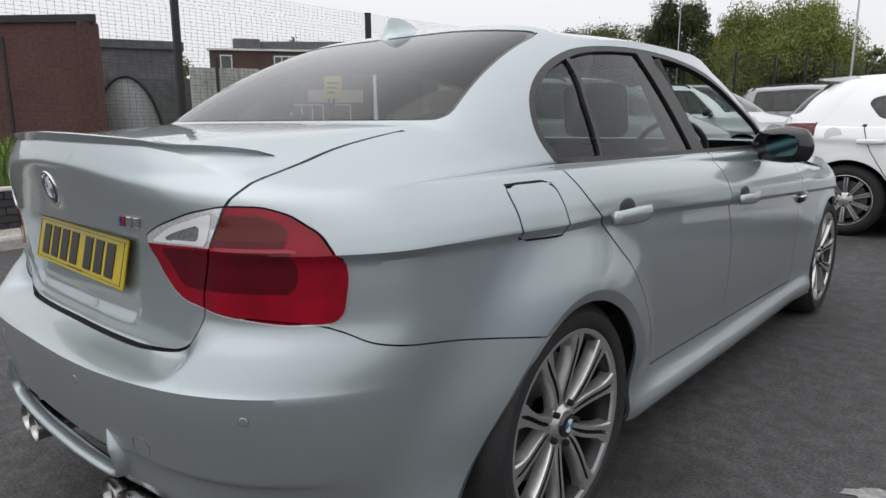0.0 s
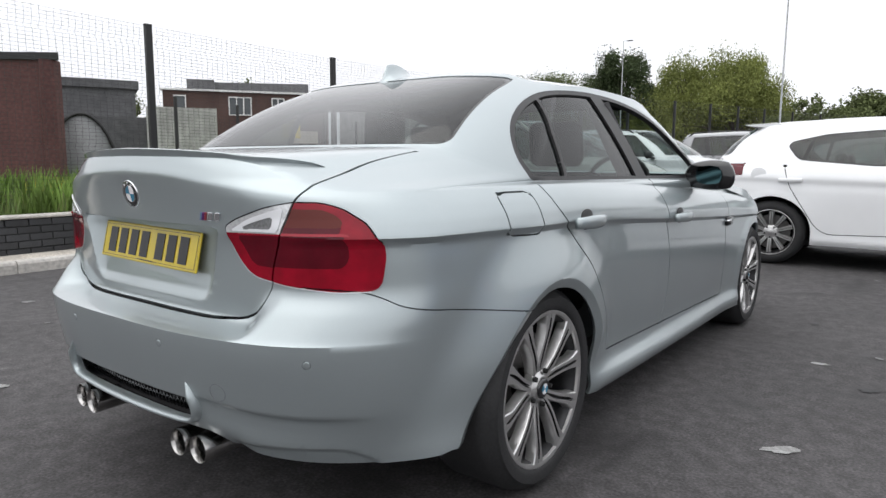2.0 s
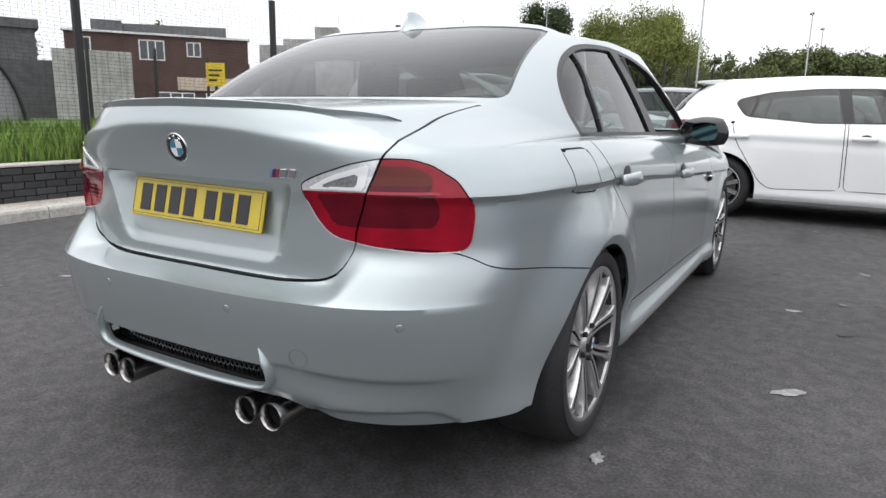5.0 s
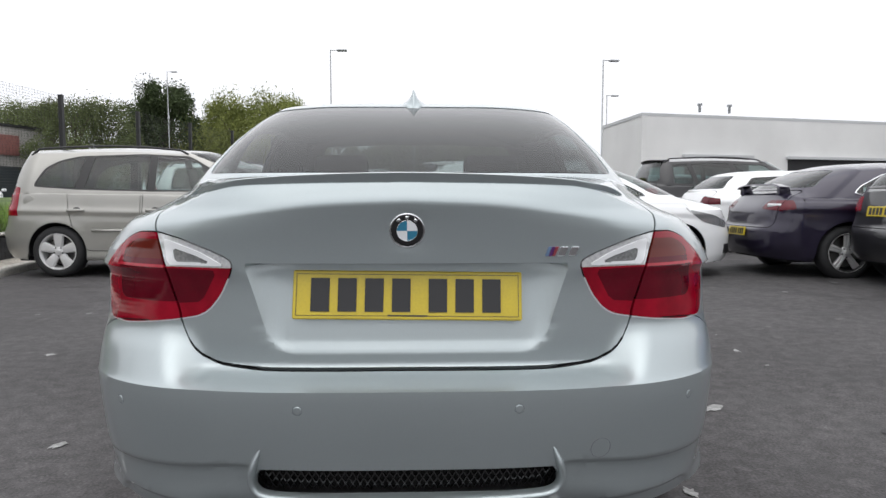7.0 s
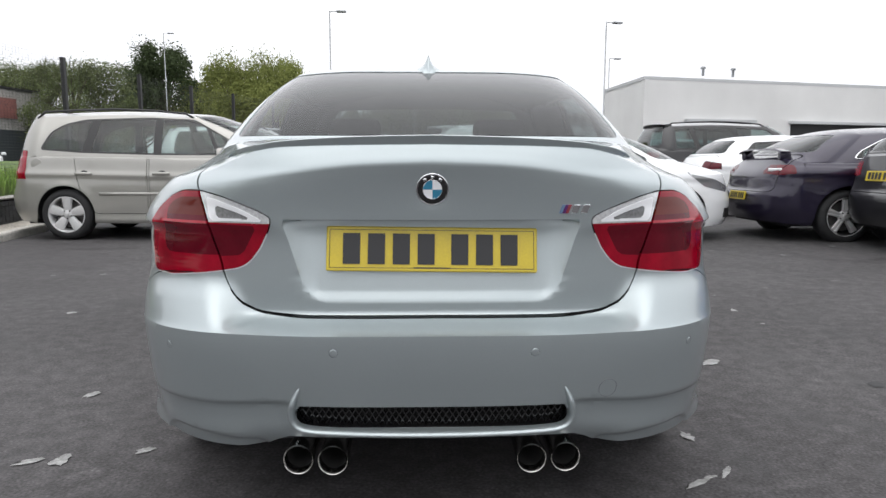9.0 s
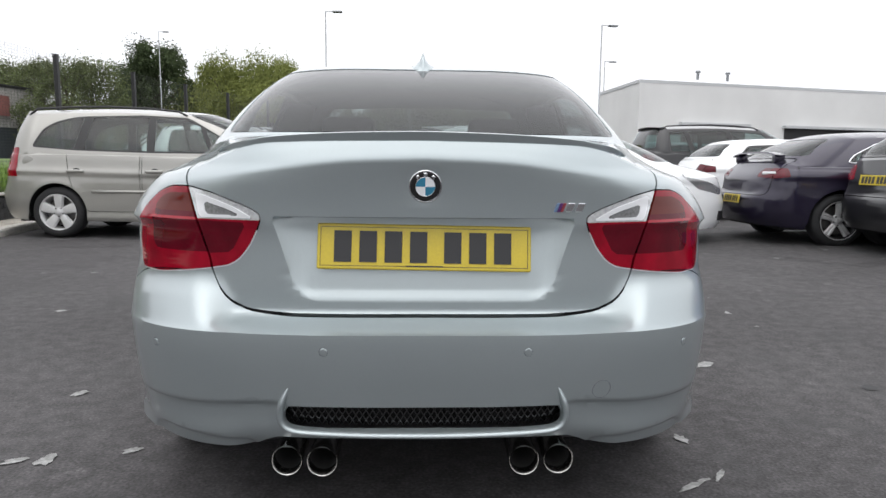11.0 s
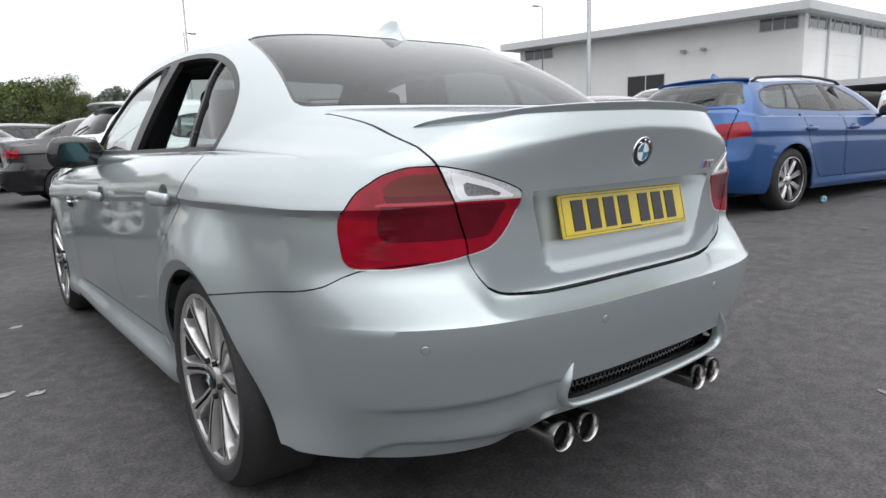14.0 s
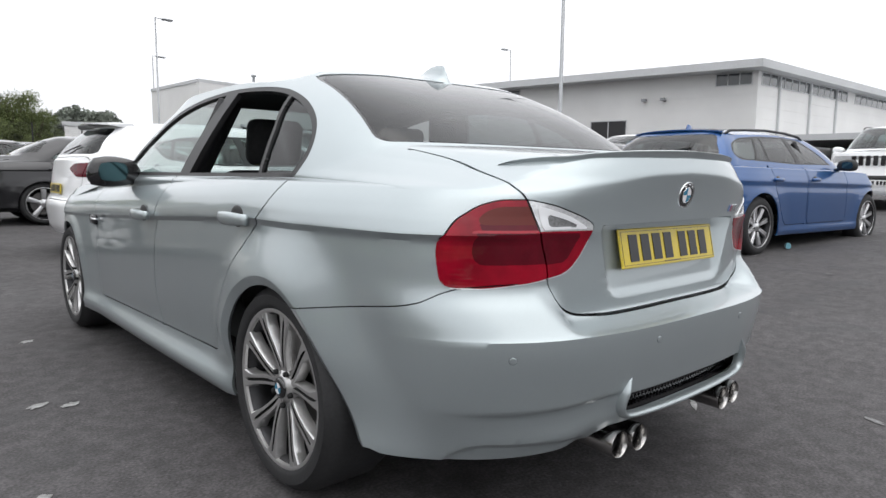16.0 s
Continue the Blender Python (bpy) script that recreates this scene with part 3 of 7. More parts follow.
def saloon(**over):
    """The curves of the silver saloon; other cars override what differs."""
    s = dict(
        length=4.56, half=0.872, rear_hub=0.92, front_hub=3.68, radius=0.327, rim=0.247, tyre_w=0.265, wheel_x=0.755, arch=0.345,
        rear_round=0.45, front_round=0.80, rear_n=3.0, front_n=2.3, flare=0.020, tuck=0.045, sill=0.032, sill_z=0.238,
        plan=curve((0, -0.050), (0.3, -0.056), (0.45, -0.052), (0.6, -0.036), (0.9, 0), (1.3, 0.0), (3.1, 0), (3.7, -0.004), (4.2, -0.06), (4.56, -0.12)),
        section=curve((0.16, 0.835), (0.20, 0.862), (0.26, 0.868), (0.30, 0.864), (0.34, 0.862), (0.5, 0.872), (0.65, 0.876), (0.76, 0.871), (0.812, 0.868), (0.832, 0.884), (0.86, 0.882), (0.90, 0.870), (0.94, 0.846), (0.97, 0.815)),
        quarter=curve((0.3, 0.45), (0.8, 0.20), (1.25, 0.0), (4, 0)),
        z_line=curve((0, 0.848), (1.0, 0.848), (1.5, 0.828), (2.1, 0.795), (3.2, 0.745), (4.6, 0.70)), z_line_ref=0.83,
        z_bottom_rear=curve((0, 0.335), (0.36, 0.335), (0.40, 0.322), (0.45, 0.298), (0.55, 0.283), (0.70, 0.272), (0.9, 0.262)),
        z_bottom_side=curve((0.45, 0.272), (0.7, 0.26), (1.2, 0.21), (1.4, 0.20), (3.2, 0.19), (4.2, 0.18)), z_bottom_front=curve((0, 0.18), (0.9, 0.18)),
        z_crease_rear=curve((0, 0.604), (0.42, 0.602), (0.55, 0.599), (0.75, 0.594), (0.9, 0.578)), z_crease_side=curve((0.45, 0.578), (4.5, 0.50)), z_crease_front=curve((0, 0.5), (0.9, 0.5)),
        z_top_rear=curve((0, 1.046), (0.45, 1.040), (0.57, 1.028), (0.63, 1.002), (0.69, 0.972), (0.75, 0.957), (0.9, 0.955)),
        z_top_side=curve((0.45, 0.957), (1.0, 0.966), (2.0, 0.948), (2.9, 0.930), (3.5, 0.885), (4.2, 0.78)), z_top_front=curve((0, 0.70), (0.5, 0.70), (0.9, 0.78)),
        lid_mix=(0.425, 0.525), lid_lean=0.075,
        rear_mid=curve((0.25, 0.12), (0.33, 0.060), (0.36, 0.042), (0.45, 0.022), (0.55, 0.005), (0.604, 0.0), (0.6075, 0.012), (0.614, 0.055), (0.624, 0.100), (0.637, 0.112), (0.70, 0.108), (0.80, 0.103), (0.868, 0.093), (0.90, 0.0880), (0.93, 0.0825), (0.96, 0.0760), (0.985, 0.0695), (0.999, 0.0660), (1.004, 0.0650), (1.008, 0.0657), (1.03, 0.0735), (1.05, 0.082), (1.10, 0.113)),
        rear_corner=curve((0.20, 0.11), (0.27, 0.070), (0.33, 0.045), (0.45, 0.022), (0.594, 0.0), (0.5975, 0.0042), (0.612, 0.0170), (0.66, 0.051), (0.716, 0.086), (0.80, 0.084), (0.90, 0.086), (0.94, 0.081), (0.972, 0.0755), (0.998, 0.0694), (1.004, 0.0688), (1.008, 0.0698), (1.03, 0.081), (1.05, 0.093), (1.10, 0.126)),
        front_mid=curve((0.18, 0.12), (0.3, 0.02), (0.5, 0.0), (0.62, 0.05), (0.72, 0.16)),
        foot=dict(n=5.0, nf=3.0, width=curve((0.6, 0.772), (1.0, 0.778), (1.6, 0.798), (2.4, 0.800), (3.3, 0.74)), rear=0.60, d=0.42, front=3.34, f=0.55,
                  z_rear=curve((0, 1.085), (0.5, 1.078), (0.85, 1.045), (1.2, 1.005), (1.571, 0.980)), z_side=curve((1.0, 0.980), (2.8, 0.955)), z_front=curve((0, 0.99), (1.0, 0.975), (1.571, 0.955))),
        edge=dict(n=6.5, nf=4.0, width=curve((1.2, 0.592), (1.6, 0.618), (2.2, 0.618), (2.7, 0.58)), rear=1.20, d=0.28, front=2.62, f=0.25,
                  z_rear=curve((0, 1.378), (0.6, 1.365), (1.1, 1.338), (1.571, 1.334)), z_side=curve((1.45, 1.334), (1.8, 1.352), (2.2, 1.345), (2.5, 1.31)), z_front=curve((0, 1.365), (1.0, 1.33), (1.571, 1.305))),
        crown=curve((1.2, 1.388), (1.6, 1.413), (1.95, 1.420), (2.3, 1.408), (2.6, 1.37)), deck_ease=0.45, bow_side=0.012, bow_end=0.022,
    )
    s.update(over)
    return s


def on_rear(p, f, depth=0.7):
    return np.where(p[:, 1] < depth, f, 1.0)


class Car:
    """A car's skin, cut along its lines; panels are then taken from it as parts."""

    def __init__(self, s, name, label, at, turn, fine, body_paint, group=""):
        self.s, self.bm, self.paint = s, car_shell(s, fine), body_paint
        self.ob = thing(name, label, "car", at, turn, group)
        self.layer = self.bm.faces.layers.int["zone"]
        self.lines = []
        for hub in ("rear_hub", "front_hub"):
            cut(self.bm, arch_f(s, hub))
        self.remove(lambda p, z: np.minimum(arch_f(s, "rear_hub")(p), arch_f(s, "front_hub")(p)) < 0)

    def refresh(self):
        self.c = centres(self.bm)
        self.z = np.array([f[self.layer] for f in self.bm.faces])
        self.n = np.array([f.normal for f in self.bm.faces])

    def remove(self, test):
        self.refresh()
        mask = test(self.c, self.z)
        bmesh.ops.delete(self.bm, geom=[f for f, m in zip(list(self.bm.faces), mask) if m], context="FACES")
        self.refresh()

    def cut(self, f, gap=0.0):
        """Cuts along a line; with a gap, along both of its lips."""
        if gap:
            cut(self.bm, f, gap)
            cut(self.bm, f, -gap)
            self.lines.append((f, gap))
        else:
            cut(self.bm, f)

    def close(self):
        """After the last cut: the faces in the gaps fall away."""
        self.bm.normal_update()
        self.refresh()
        self.left = np.ones(len(self.c), bool)
        for f, gap in self.lines:
            self.left &= ~(np.abs(f(self.c)) < gap * 0.98)

    def take(self, name, mask, mat, label="", offset=0.0, thick=0.012, parent=None, sharp=32):
        m = mask & self.left
        self.left &= ~m
        if not m.any():
            return None
        return part(name, taken(self.bm, m, offset, thick), mat, parent or self.ob, label, sharp=sharp)


def gap_of(outline, axes, where):
    """A line on the skin: the signed distance to an outline in two of the axes, where the test holds."""
    f = inside(outline)

    def g(p):
        a = np.abs(p[:, 0]) if axes[0] == "x" else p[:, 1]
        return np.where(where(p), f(a, p[:, 2]), 1.0)
    return g


def simple_seat(parent, x, y, z, back_y, head=True, wide=0.50, lean=0.22):
    seat = new("seat")
    seat.parent = parent
    seat.location = (x, y, z)
    part("cushion", box(-wide / 2, wide / 2, 0, 0.50, 0, 0.16, 0.05, seg=3), M["cabin"], seat)
    b = part("backrest", box(-wide / 2 + 0.01, wide / 2 - 0.01, -0.05, 0.05, 0, 0.47, 0.05, seg=3), M["cabin"], seat)
    b.location, b.rotation_euler = (0, -0.02, 0.08), (lean, 0, 0)
    if head:
        h = part("headrest", box(-0.135, 0.135, -0.04, 0.04, 0.49, 0.70, 0.04, seg=3), M["cabin"], seat)
        h.location, h.rotation_euler = (0, -0.02, 0.08), (lean * 0.8, 0, 0)
    return seat


def cabin(car, floor=0.30, seats=((0.37, 2.05), (-0.37, 2.05)), bench=1.22, dash=2.78, belt=0.93, wide=0.74):
    part("cabin_floor", box(-wide, wide, bench - 0.35, dash + 0.25, floor, floor + 0.04), M["cabin"], car.ob, smooth=False)
    for x, y in seats:
        simple_seat(car.ob, x, y, floor + 0.16, 0)
    for side in (1, -1):
        y0 = seats[0][1]
        part("pillar_trim", sweep([(side * (wide - 0.02), y0 - 0.04, belt - 0.25), (side * (wide - 0.03), y0 - 0.06, belt + 0.06), (side * (wide - 0.135), y0 - 0.19, belt + 0.36)], [(-0.075, -0.02), (0.075, -0.02), (0.06, 0.02), (-0.06, 0.02)]), M["cabin"], car.ob)
    part("rear_bench", box(-0.66, 0.66, bench - 0.02, bench + 0.5, floor + 0.1, floor + 0.34, 0.06, seg=3), M["cabin"], car.ob)
    b = part("rear_backrest", box(-0.66, 0.66, -0.08, 0.08, 0, 0.48, 0.06, seg=3), M["cabin"], car.ob)
    b.location, b.rotation_euler = (0, bench, floor + 0.22), (0.35, 0, 0)
    for x in (-0.38, 0.38):
        h = part("rear_headrest", box(-0.12, 0.12, -0.05, 0.05, 0.0, 0.15, 0.05, seg=3), M["cabin"], car.ob)
        h.location = (x, bench - 0.20, floor + 0.66)
    part("dashboard", box(-wide, wide, dash, dash + 0.4, floor + 0.25, belt + 0.01, 0.06, seg=3), M["cabin"], car.ob)
    part("steering_wheel", sweep([(0.37 + 0.185 * math.cos(a), dash - 0.12 + 0.06 * math.sin(a), belt - 0.02 + 0.175 * math.sin(a)) for a in np.linspace(0, 2 * math.pi, 25)], ring_section(0.015, 6), caps=False), M["trim"], car.ob)


def mirror_pod(car, side, at, mat_cap, mat_foot, swing=0.0):
    pod = new("door_mirror")
    pod.parent = car.ob
    pod.location = at
    shell = bmesh.new()
    bmesh.ops.create_uvsphere(shell, u_segments=20, v_segments=12, radius=1)
    for v in shell.verts:
        x, y, z = v.co
        flat = 0.42 if y < 0 else 1.0
        k = max(abs(x), abs(y), abs(z), 0.01) ** -0.35
        v.co = Vector((side * (0.122 * x * k * (1 - 0.10 * z)), 0.085 * y * k * flat, 0.074 * z * k * (1 + 0.10 * x)))
    part("mirror_cap", shell, mat_cap, pod)
    g = bmesh.new()
    bmesh.ops.create_circle(g, cap_ends=True, segments=24, radius=1)
    for v in g.verts:
        a, b = v.co.x, v.co.y
        k = max(abs(a), abs(b), 0.01) ** -0.4
        v.co = Vector((side * 0.014 + 0.066 * a * k, -0.0400 - 0.060 * abs(swing) - 0.006 * b - swing * side * 0.05 * a * k, 0.046 * b * k))
    bmesh.ops.recalc_face_normals(g, faces=g.faces)
    part("mirror_glass", g, M["mirror"], pod, smooth=False)
    part("mirror_foot", sweep([(-side * 0.16, 0.06, -0.06), (-side * 0.08, 0.03, -0.05), (-side * 0.02, 0.01, -0.045)], [(-0.03, -0.015), (0.03, -0.015), (0.03, 0.015), (-0.03, 0.015)]), mat_foot, pod)
    return pod


def handle(car, side, x, y, z, mat):
    """A bar handle over a black domed patch that paints a recess's shade."""
    h = new("door_handle")
    h.parent = car.ob
    h.location = (side * x, y, z)
    bar = bmesh.new()
    rings = []
    for t in np.linspace(0, 1, 13):
        yy = (t - 0.5) * 0.215
        o = 0.016 + 0.022 * math.sin(math.pi * min(max(t, 0.02), 0.98)) ** 0.45
        hh = 0.018 + 0.005 * math.sin(math.pi * t)
        rings.append([bar.verts.new((side * (o + 0.010 * math.cos(a)), yy, hh * math.sin(a))) for a in np.linspace(0, 2 * math.pi, 11)[:-1]])
    for lo, hi in zip(rings, rings[1:]):
        for k in range(10):
            bar.faces.new([lo[k], lo[(k + 1) % 10], hi[(k + 1) % 10], hi[k]])
    bar.faces.new(rings[0]), bar.faces.new(rings[-1])
    bmesh.ops.recalc_face_normals(bar, faces=bar.faces)
    part("grip", bar, mat, h)
    # no hollow here: a shallow black dome, the recess's shade as colour
    dish = bmesh.new()
    bmesh.ops.create_uvsphere(dish, u_segments=20, v_segments=10, radius=1)
    for v in dish.verts:
        v.co = Vector((side * (0.005 * v.co.x + 0.001), 0.052 * v.co.y + 0.008, 0.036 * v.co.z + 0.006))
    part("recess", dish, M["trim"], h)
    return h


# ---- the car park: ground, kerb, planting strip, fence ----
def rise(x, y):
    """The car park climbs gently away from the saloon."""
    ledge = float(step(3.2, 5.0, x) * (1 - step(5.0, 6.4, y)) + step(-3.0, -1.0, x) * step(5.0, 6.3, y) * (1 - step(1.2, 3.0, x)))
    return 0.018 * max(0.0, y - 7.0) + 0.024 * max(0.0, x - 2.2) + 0.030 * ledge



asphalt = material("asphalt", (0.074, 0.0705, 0.072), 0.82, spec=0.25, grain=0.34, scale=95, bump=0.0016, stain=0.16, stain_scale=0.55)


def weathered(m):
    """Coarse stones, pale specks and dark soaked patches on top of an asphalt material."""
    n, l = m.node_tree.nodes, m.node_tree.links
    b = n["Principled BSDF"]
    before = b.inputs["Base Color"].links[0].from_socket
    co = n.new("ShaderNodeTexCoord")

    def layer(kind, scale, lo, hi, a, z, detail=4.0):
        tex, r = n.new(kind), n.new("ShaderNodeMapRange")
        tex.inputs["Scale"].default_value = scale
        if kind == "ShaderNodeTexNoise":
            tex.inputs["Detail"].default_value = detail
        l.new(co.outputs["Object"], tex.inputs["Vector"])
        for key, v in (("From Min", lo), ("From Max", hi), ("To Min", a), ("To Max", z)):
            r.inputs[key].default_value = v
        l.new(tex.outputs["Fac" if kind == "ShaderNodeTexNoise" else "Distance"], r.inputs["Value"])
        return r.outputs["Result"]

    for socket in (layer("ShaderNodeTexVoronoi", 75.0, 0.0, 0.55, 1.22, 0.88), layer("ShaderNodeTexNoise", 2.6, 0.34, 0.46, 0.66, 1.0, 7.0),
                   layer("ShaderNodeTexNoise", 7.5, 0.64, 0.76, 1.0, 1.5, 8.0), layer("ShaderNodeTexNoise", 14.0, 0.40, 0.62, 0.86, 1.16, 8.0)):
        mul = n.new("ShaderNodeVectorMath")
        mul.operation = "SCALE"
        l.new(before, mul.inputs[0])
        l.new(socket, mul.inputs["Scale"])
        before = mul.outputs["Vector"]
    l.new(before, b.inputs["Base Color"])
    l.new(layer("ShaderNodeTexNoise", 2.6, 0.34, 0.50, 0.62, 0.88, 7.0), b.inputs["Roughness"])
    return m


weathered(asphalt)
concrete = material("pale_concrete", (0.46, 0.44, 0.41), 0.85, grain=0.22, scale=30, bump=0.003, stain=0.15, stain_scale=2.0, vary=0.06)
soil = material("soil", (0.11, 0.085, 0.06), 0.95, grain=0.4, scale=25, bump=0.02, stain=0.3, stain_scale=1.5)
turf = material("turf", (0.085, 0.135, 0.035), 0.95, grain=0.45, scale=20, bump=0.03, stain=0.35, stain_scale=0.7)
black_brick = material("black_brick", (0.028, 0.029, 0.032), 0.55, grain=0.3, scale=60, bump=0.002, stain=0.2, stain_scale=4, vary=0.25)
mortar = material("dark_mortar", (0.038, 0.038, 0.039), 0.9, grain=0.2, scale=80)

xs = sorted(set([-600, -200, -60, -30] + [float(v) for v in np.arange(-16, 30.1, 2)] + [45, 70, 110, 200, 600]))
ys = sorted(set([-600, -200, -60, -20, -8] + [float(v) for v in np.arange(-4, 46.1, 2)] + [60, 90, 140, 250, 600]))
ground = bmesh.new()
grid = [[ground.verts.new((x, y, rise(min(x, 60), min(y, 60)))) for y in ys] for x in xs]
for i in range(len(xs) - 1):
    for j in range(len(ys) - 1):
        ground.faces.new([grid[i][j], grid[i + 1][j], grid[i + 1][j + 1], grid[i][j + 1]])
tagged(part("ground", ground, asphalt), "dark grey asphalt of the car park", "ground", kind="structure")

KERB = [(-4.62, -9.0), (-4.70, -2.0), (-4.86, 1.0), (-5.02, 3.0), (-5.20, 5.0), (-5.42, 7.0), (-5.62, 9.0), (-5.55, 12.0), (-5.25, 15.0), (-4.6, 19.0), (-3.9, 24.0), (-2.6, 32.0), (-1.0, 42.0)]


def kerb_at(y, off=0.0):
    ks = np.array(KERB)
    return float(np.interp(y, ks[:, 1], ks[:, 0])) - off


kerb_top = 0.115
stone_n = 0
kerb = thing("kerb", "pale concrete kerb stones along the planting strip", "kerb", kind="structure")
y = -4.0
while y < 18:
    a, b = y + 0.004, y + 0.910
    bm = bmesh.new()
    sec = [(0.0, -0.05), (0.0, 0.085), (0.012, 0.108), (0.03, kerb_top), (0.125, kerb_top), (0.125, -0.05)]
    ends = [[bm.verts.new((kerb_at(yy) - o, yy, rise(kerb_at(yy), yy) + z)) for o, z in sec] for yy in (a, b)]
    for k in range(5):
        bm.faces.new([ends[0][k], ends[0][k + 1], ends[1][k + 1], ends[1][k]])
    bm.faces.new(ends[0]), bm.faces.new(ends[1][::-1])
    bmesh.ops.recalc_face_normals(bm, faces=bm.faces)
    part("kerb_stone", bm, concrete, kerb, smooth=False)
    y += 0.914
part("far_kerb", sweep([(kerb_at(v) - 0.06, v, rise(0, v)) for v in np.linspace(18, 42, 25)], [(-0.06, -0.05), (0.06, -0.05), (0.06, 0.10), (-0.06, 0.115)]), concrete, kerb)


def strip(name, mat, o0, o1, z0, z1, label, n=70, y0=-9, y1=42, bumpy=0.0, rows=1):
    bm = bmesh.new()
    cols = []
    for v in np.linspace(y0, y1, n):
        col = []
        for r in range(rows + 1):
            t = r / rows
            o = o0 + (o1 - o0) * t
            x = kerb_at(v, o)
            col.append(bm.verts.new((x, v, rise(x, v) + z0 + (z1 - z0) * t + bumpy * noise.noise((x * 0.8, v * 0.8, 3.0)))))
        cols.append(col)
    for a, b in zip(cols, cols[1:]):
        for r in range(rows):
            bm.faces.new([a[r], a[r + 1], b[r + 1], b[r]])
    bmesh.ops.recalc_face_normals(bm, faces=bm.faces)
    for f in bm.faces:
        if f.normal.z < 0:
            f.normal_flip()
    return tagged(part(name, bm, mat), label, "ground", kind="structure")


strip("gravel_strip", material("pale_gravel", (0.42, 0.39, 0.34), 0.9, grain=0.45, scale=45, bump=0.012, stain=0.2, stain_scale=2), 0.125, 0.62, 0.105, 0.10, "pale gravel strip behind the kerb")
strip("planting_strip", turf, 0.74, 16.0, 0.47, 0.75, "rough grass bank beyond the low wall", bumpy=0.12, rows=14)

# the low black brick wall, brick by brick where it is near
wall = thing("low_wall", "low black brick retaining wall with a pale coping", "wall", kind="structure")
W0, WT = 0.62, 0.40
part("wall_core", sweep([(kerb_at(v, W0 + 0.055), v, rise(-5, v) + 0.05) for v in np.linspace(-6, 30, 60)], [(-0.040, 0.0), (0.040, 0.0), (0.040, WT - 0.05), (-0.040, WT - 0.05)]), mortar, wall)
brick = mesh_of("brick", box(-0.0512, 0.0512, -0.1075, 0.1075, -0.0325, 0.0325, 0.003), [black_brick], False)
for course in range(5):
    y = 0.6 + (0.112 if course % 2 else 0)
    while y < 9.4:
        ob = new("brick", brick)
        ob.parent = wall
        x = kerb_at(y, W0 + 0.05)
        slope = kerb_at(y + 0.1, 0) - kerb_at(y - 0.1, 0)
        ob.location = (x + random.uniform(-0.002, 0.002), y, 0.085 + 0.0325 + course * 0.075)
        ob.rotation_euler = (0, random.uniform(-0.01, 0.01), -math.atan2(slope, 0.2))
        y += 0.225
part("far_wall", sweep([(kerb_at(v, W0 + 0.05), v, rise(-5, v) + 0.05) for v in np.linspace(9.45, 40, 40)], [(-0.05, 0.0), (0.05, 0.0), (0.05, WT), (-0.05, WT)]), black_brick, wall)
part("near_wall", sweep([(kerb_at(v, W0 + 0.05), v, 0.05) for v in np.linspace(-9, 0.45, 12)], [(-0.05, 0.0), (0.05, 0.0), (0.05, WT), (-0.05, WT)]), black_brick, wall)
part("coping", sweep([(kerb_at(v, W0 + 0.06), v, rise(-5, v) + 0.05 + WT + 0.01) for v in np.linspace(-9, 40, 80)], [(-0.075, 0.0), (0.075, 0.0), (0.075, 0.03), (-0.075, 0.035)]), concrete, wall)

# the mesh fence
dark_metal = material("black_powder_coat", (0.012, 0.012, 0.013), 0.5, grain=0.1, scale=100)
POSTS = [(-5.9, -2.6), (-6.0, 0.5), (-6.15, 3.55), (-6.15, 6.65), (-6.1, 10.0), (-5.85, 12.4), (-5.6, 14.7), (-5.2, 16.8), (-4.6, 18.9), (-4.1, 20.8), (-3.7, 22.6), (-3.3, 24.6), (-2.8, 27.0), (-2.2, 29.5), (-1.6, 32.0), (-0.9, 34.6), (0.2, 37.2), (2.2, 39.0), (4.8, 40.2), (7.4, 41.2), (10.0, 42.0)]
FENCE_TOP = 2.72
FOLDS = (0.55, 1.20, 1.85, 2.50)
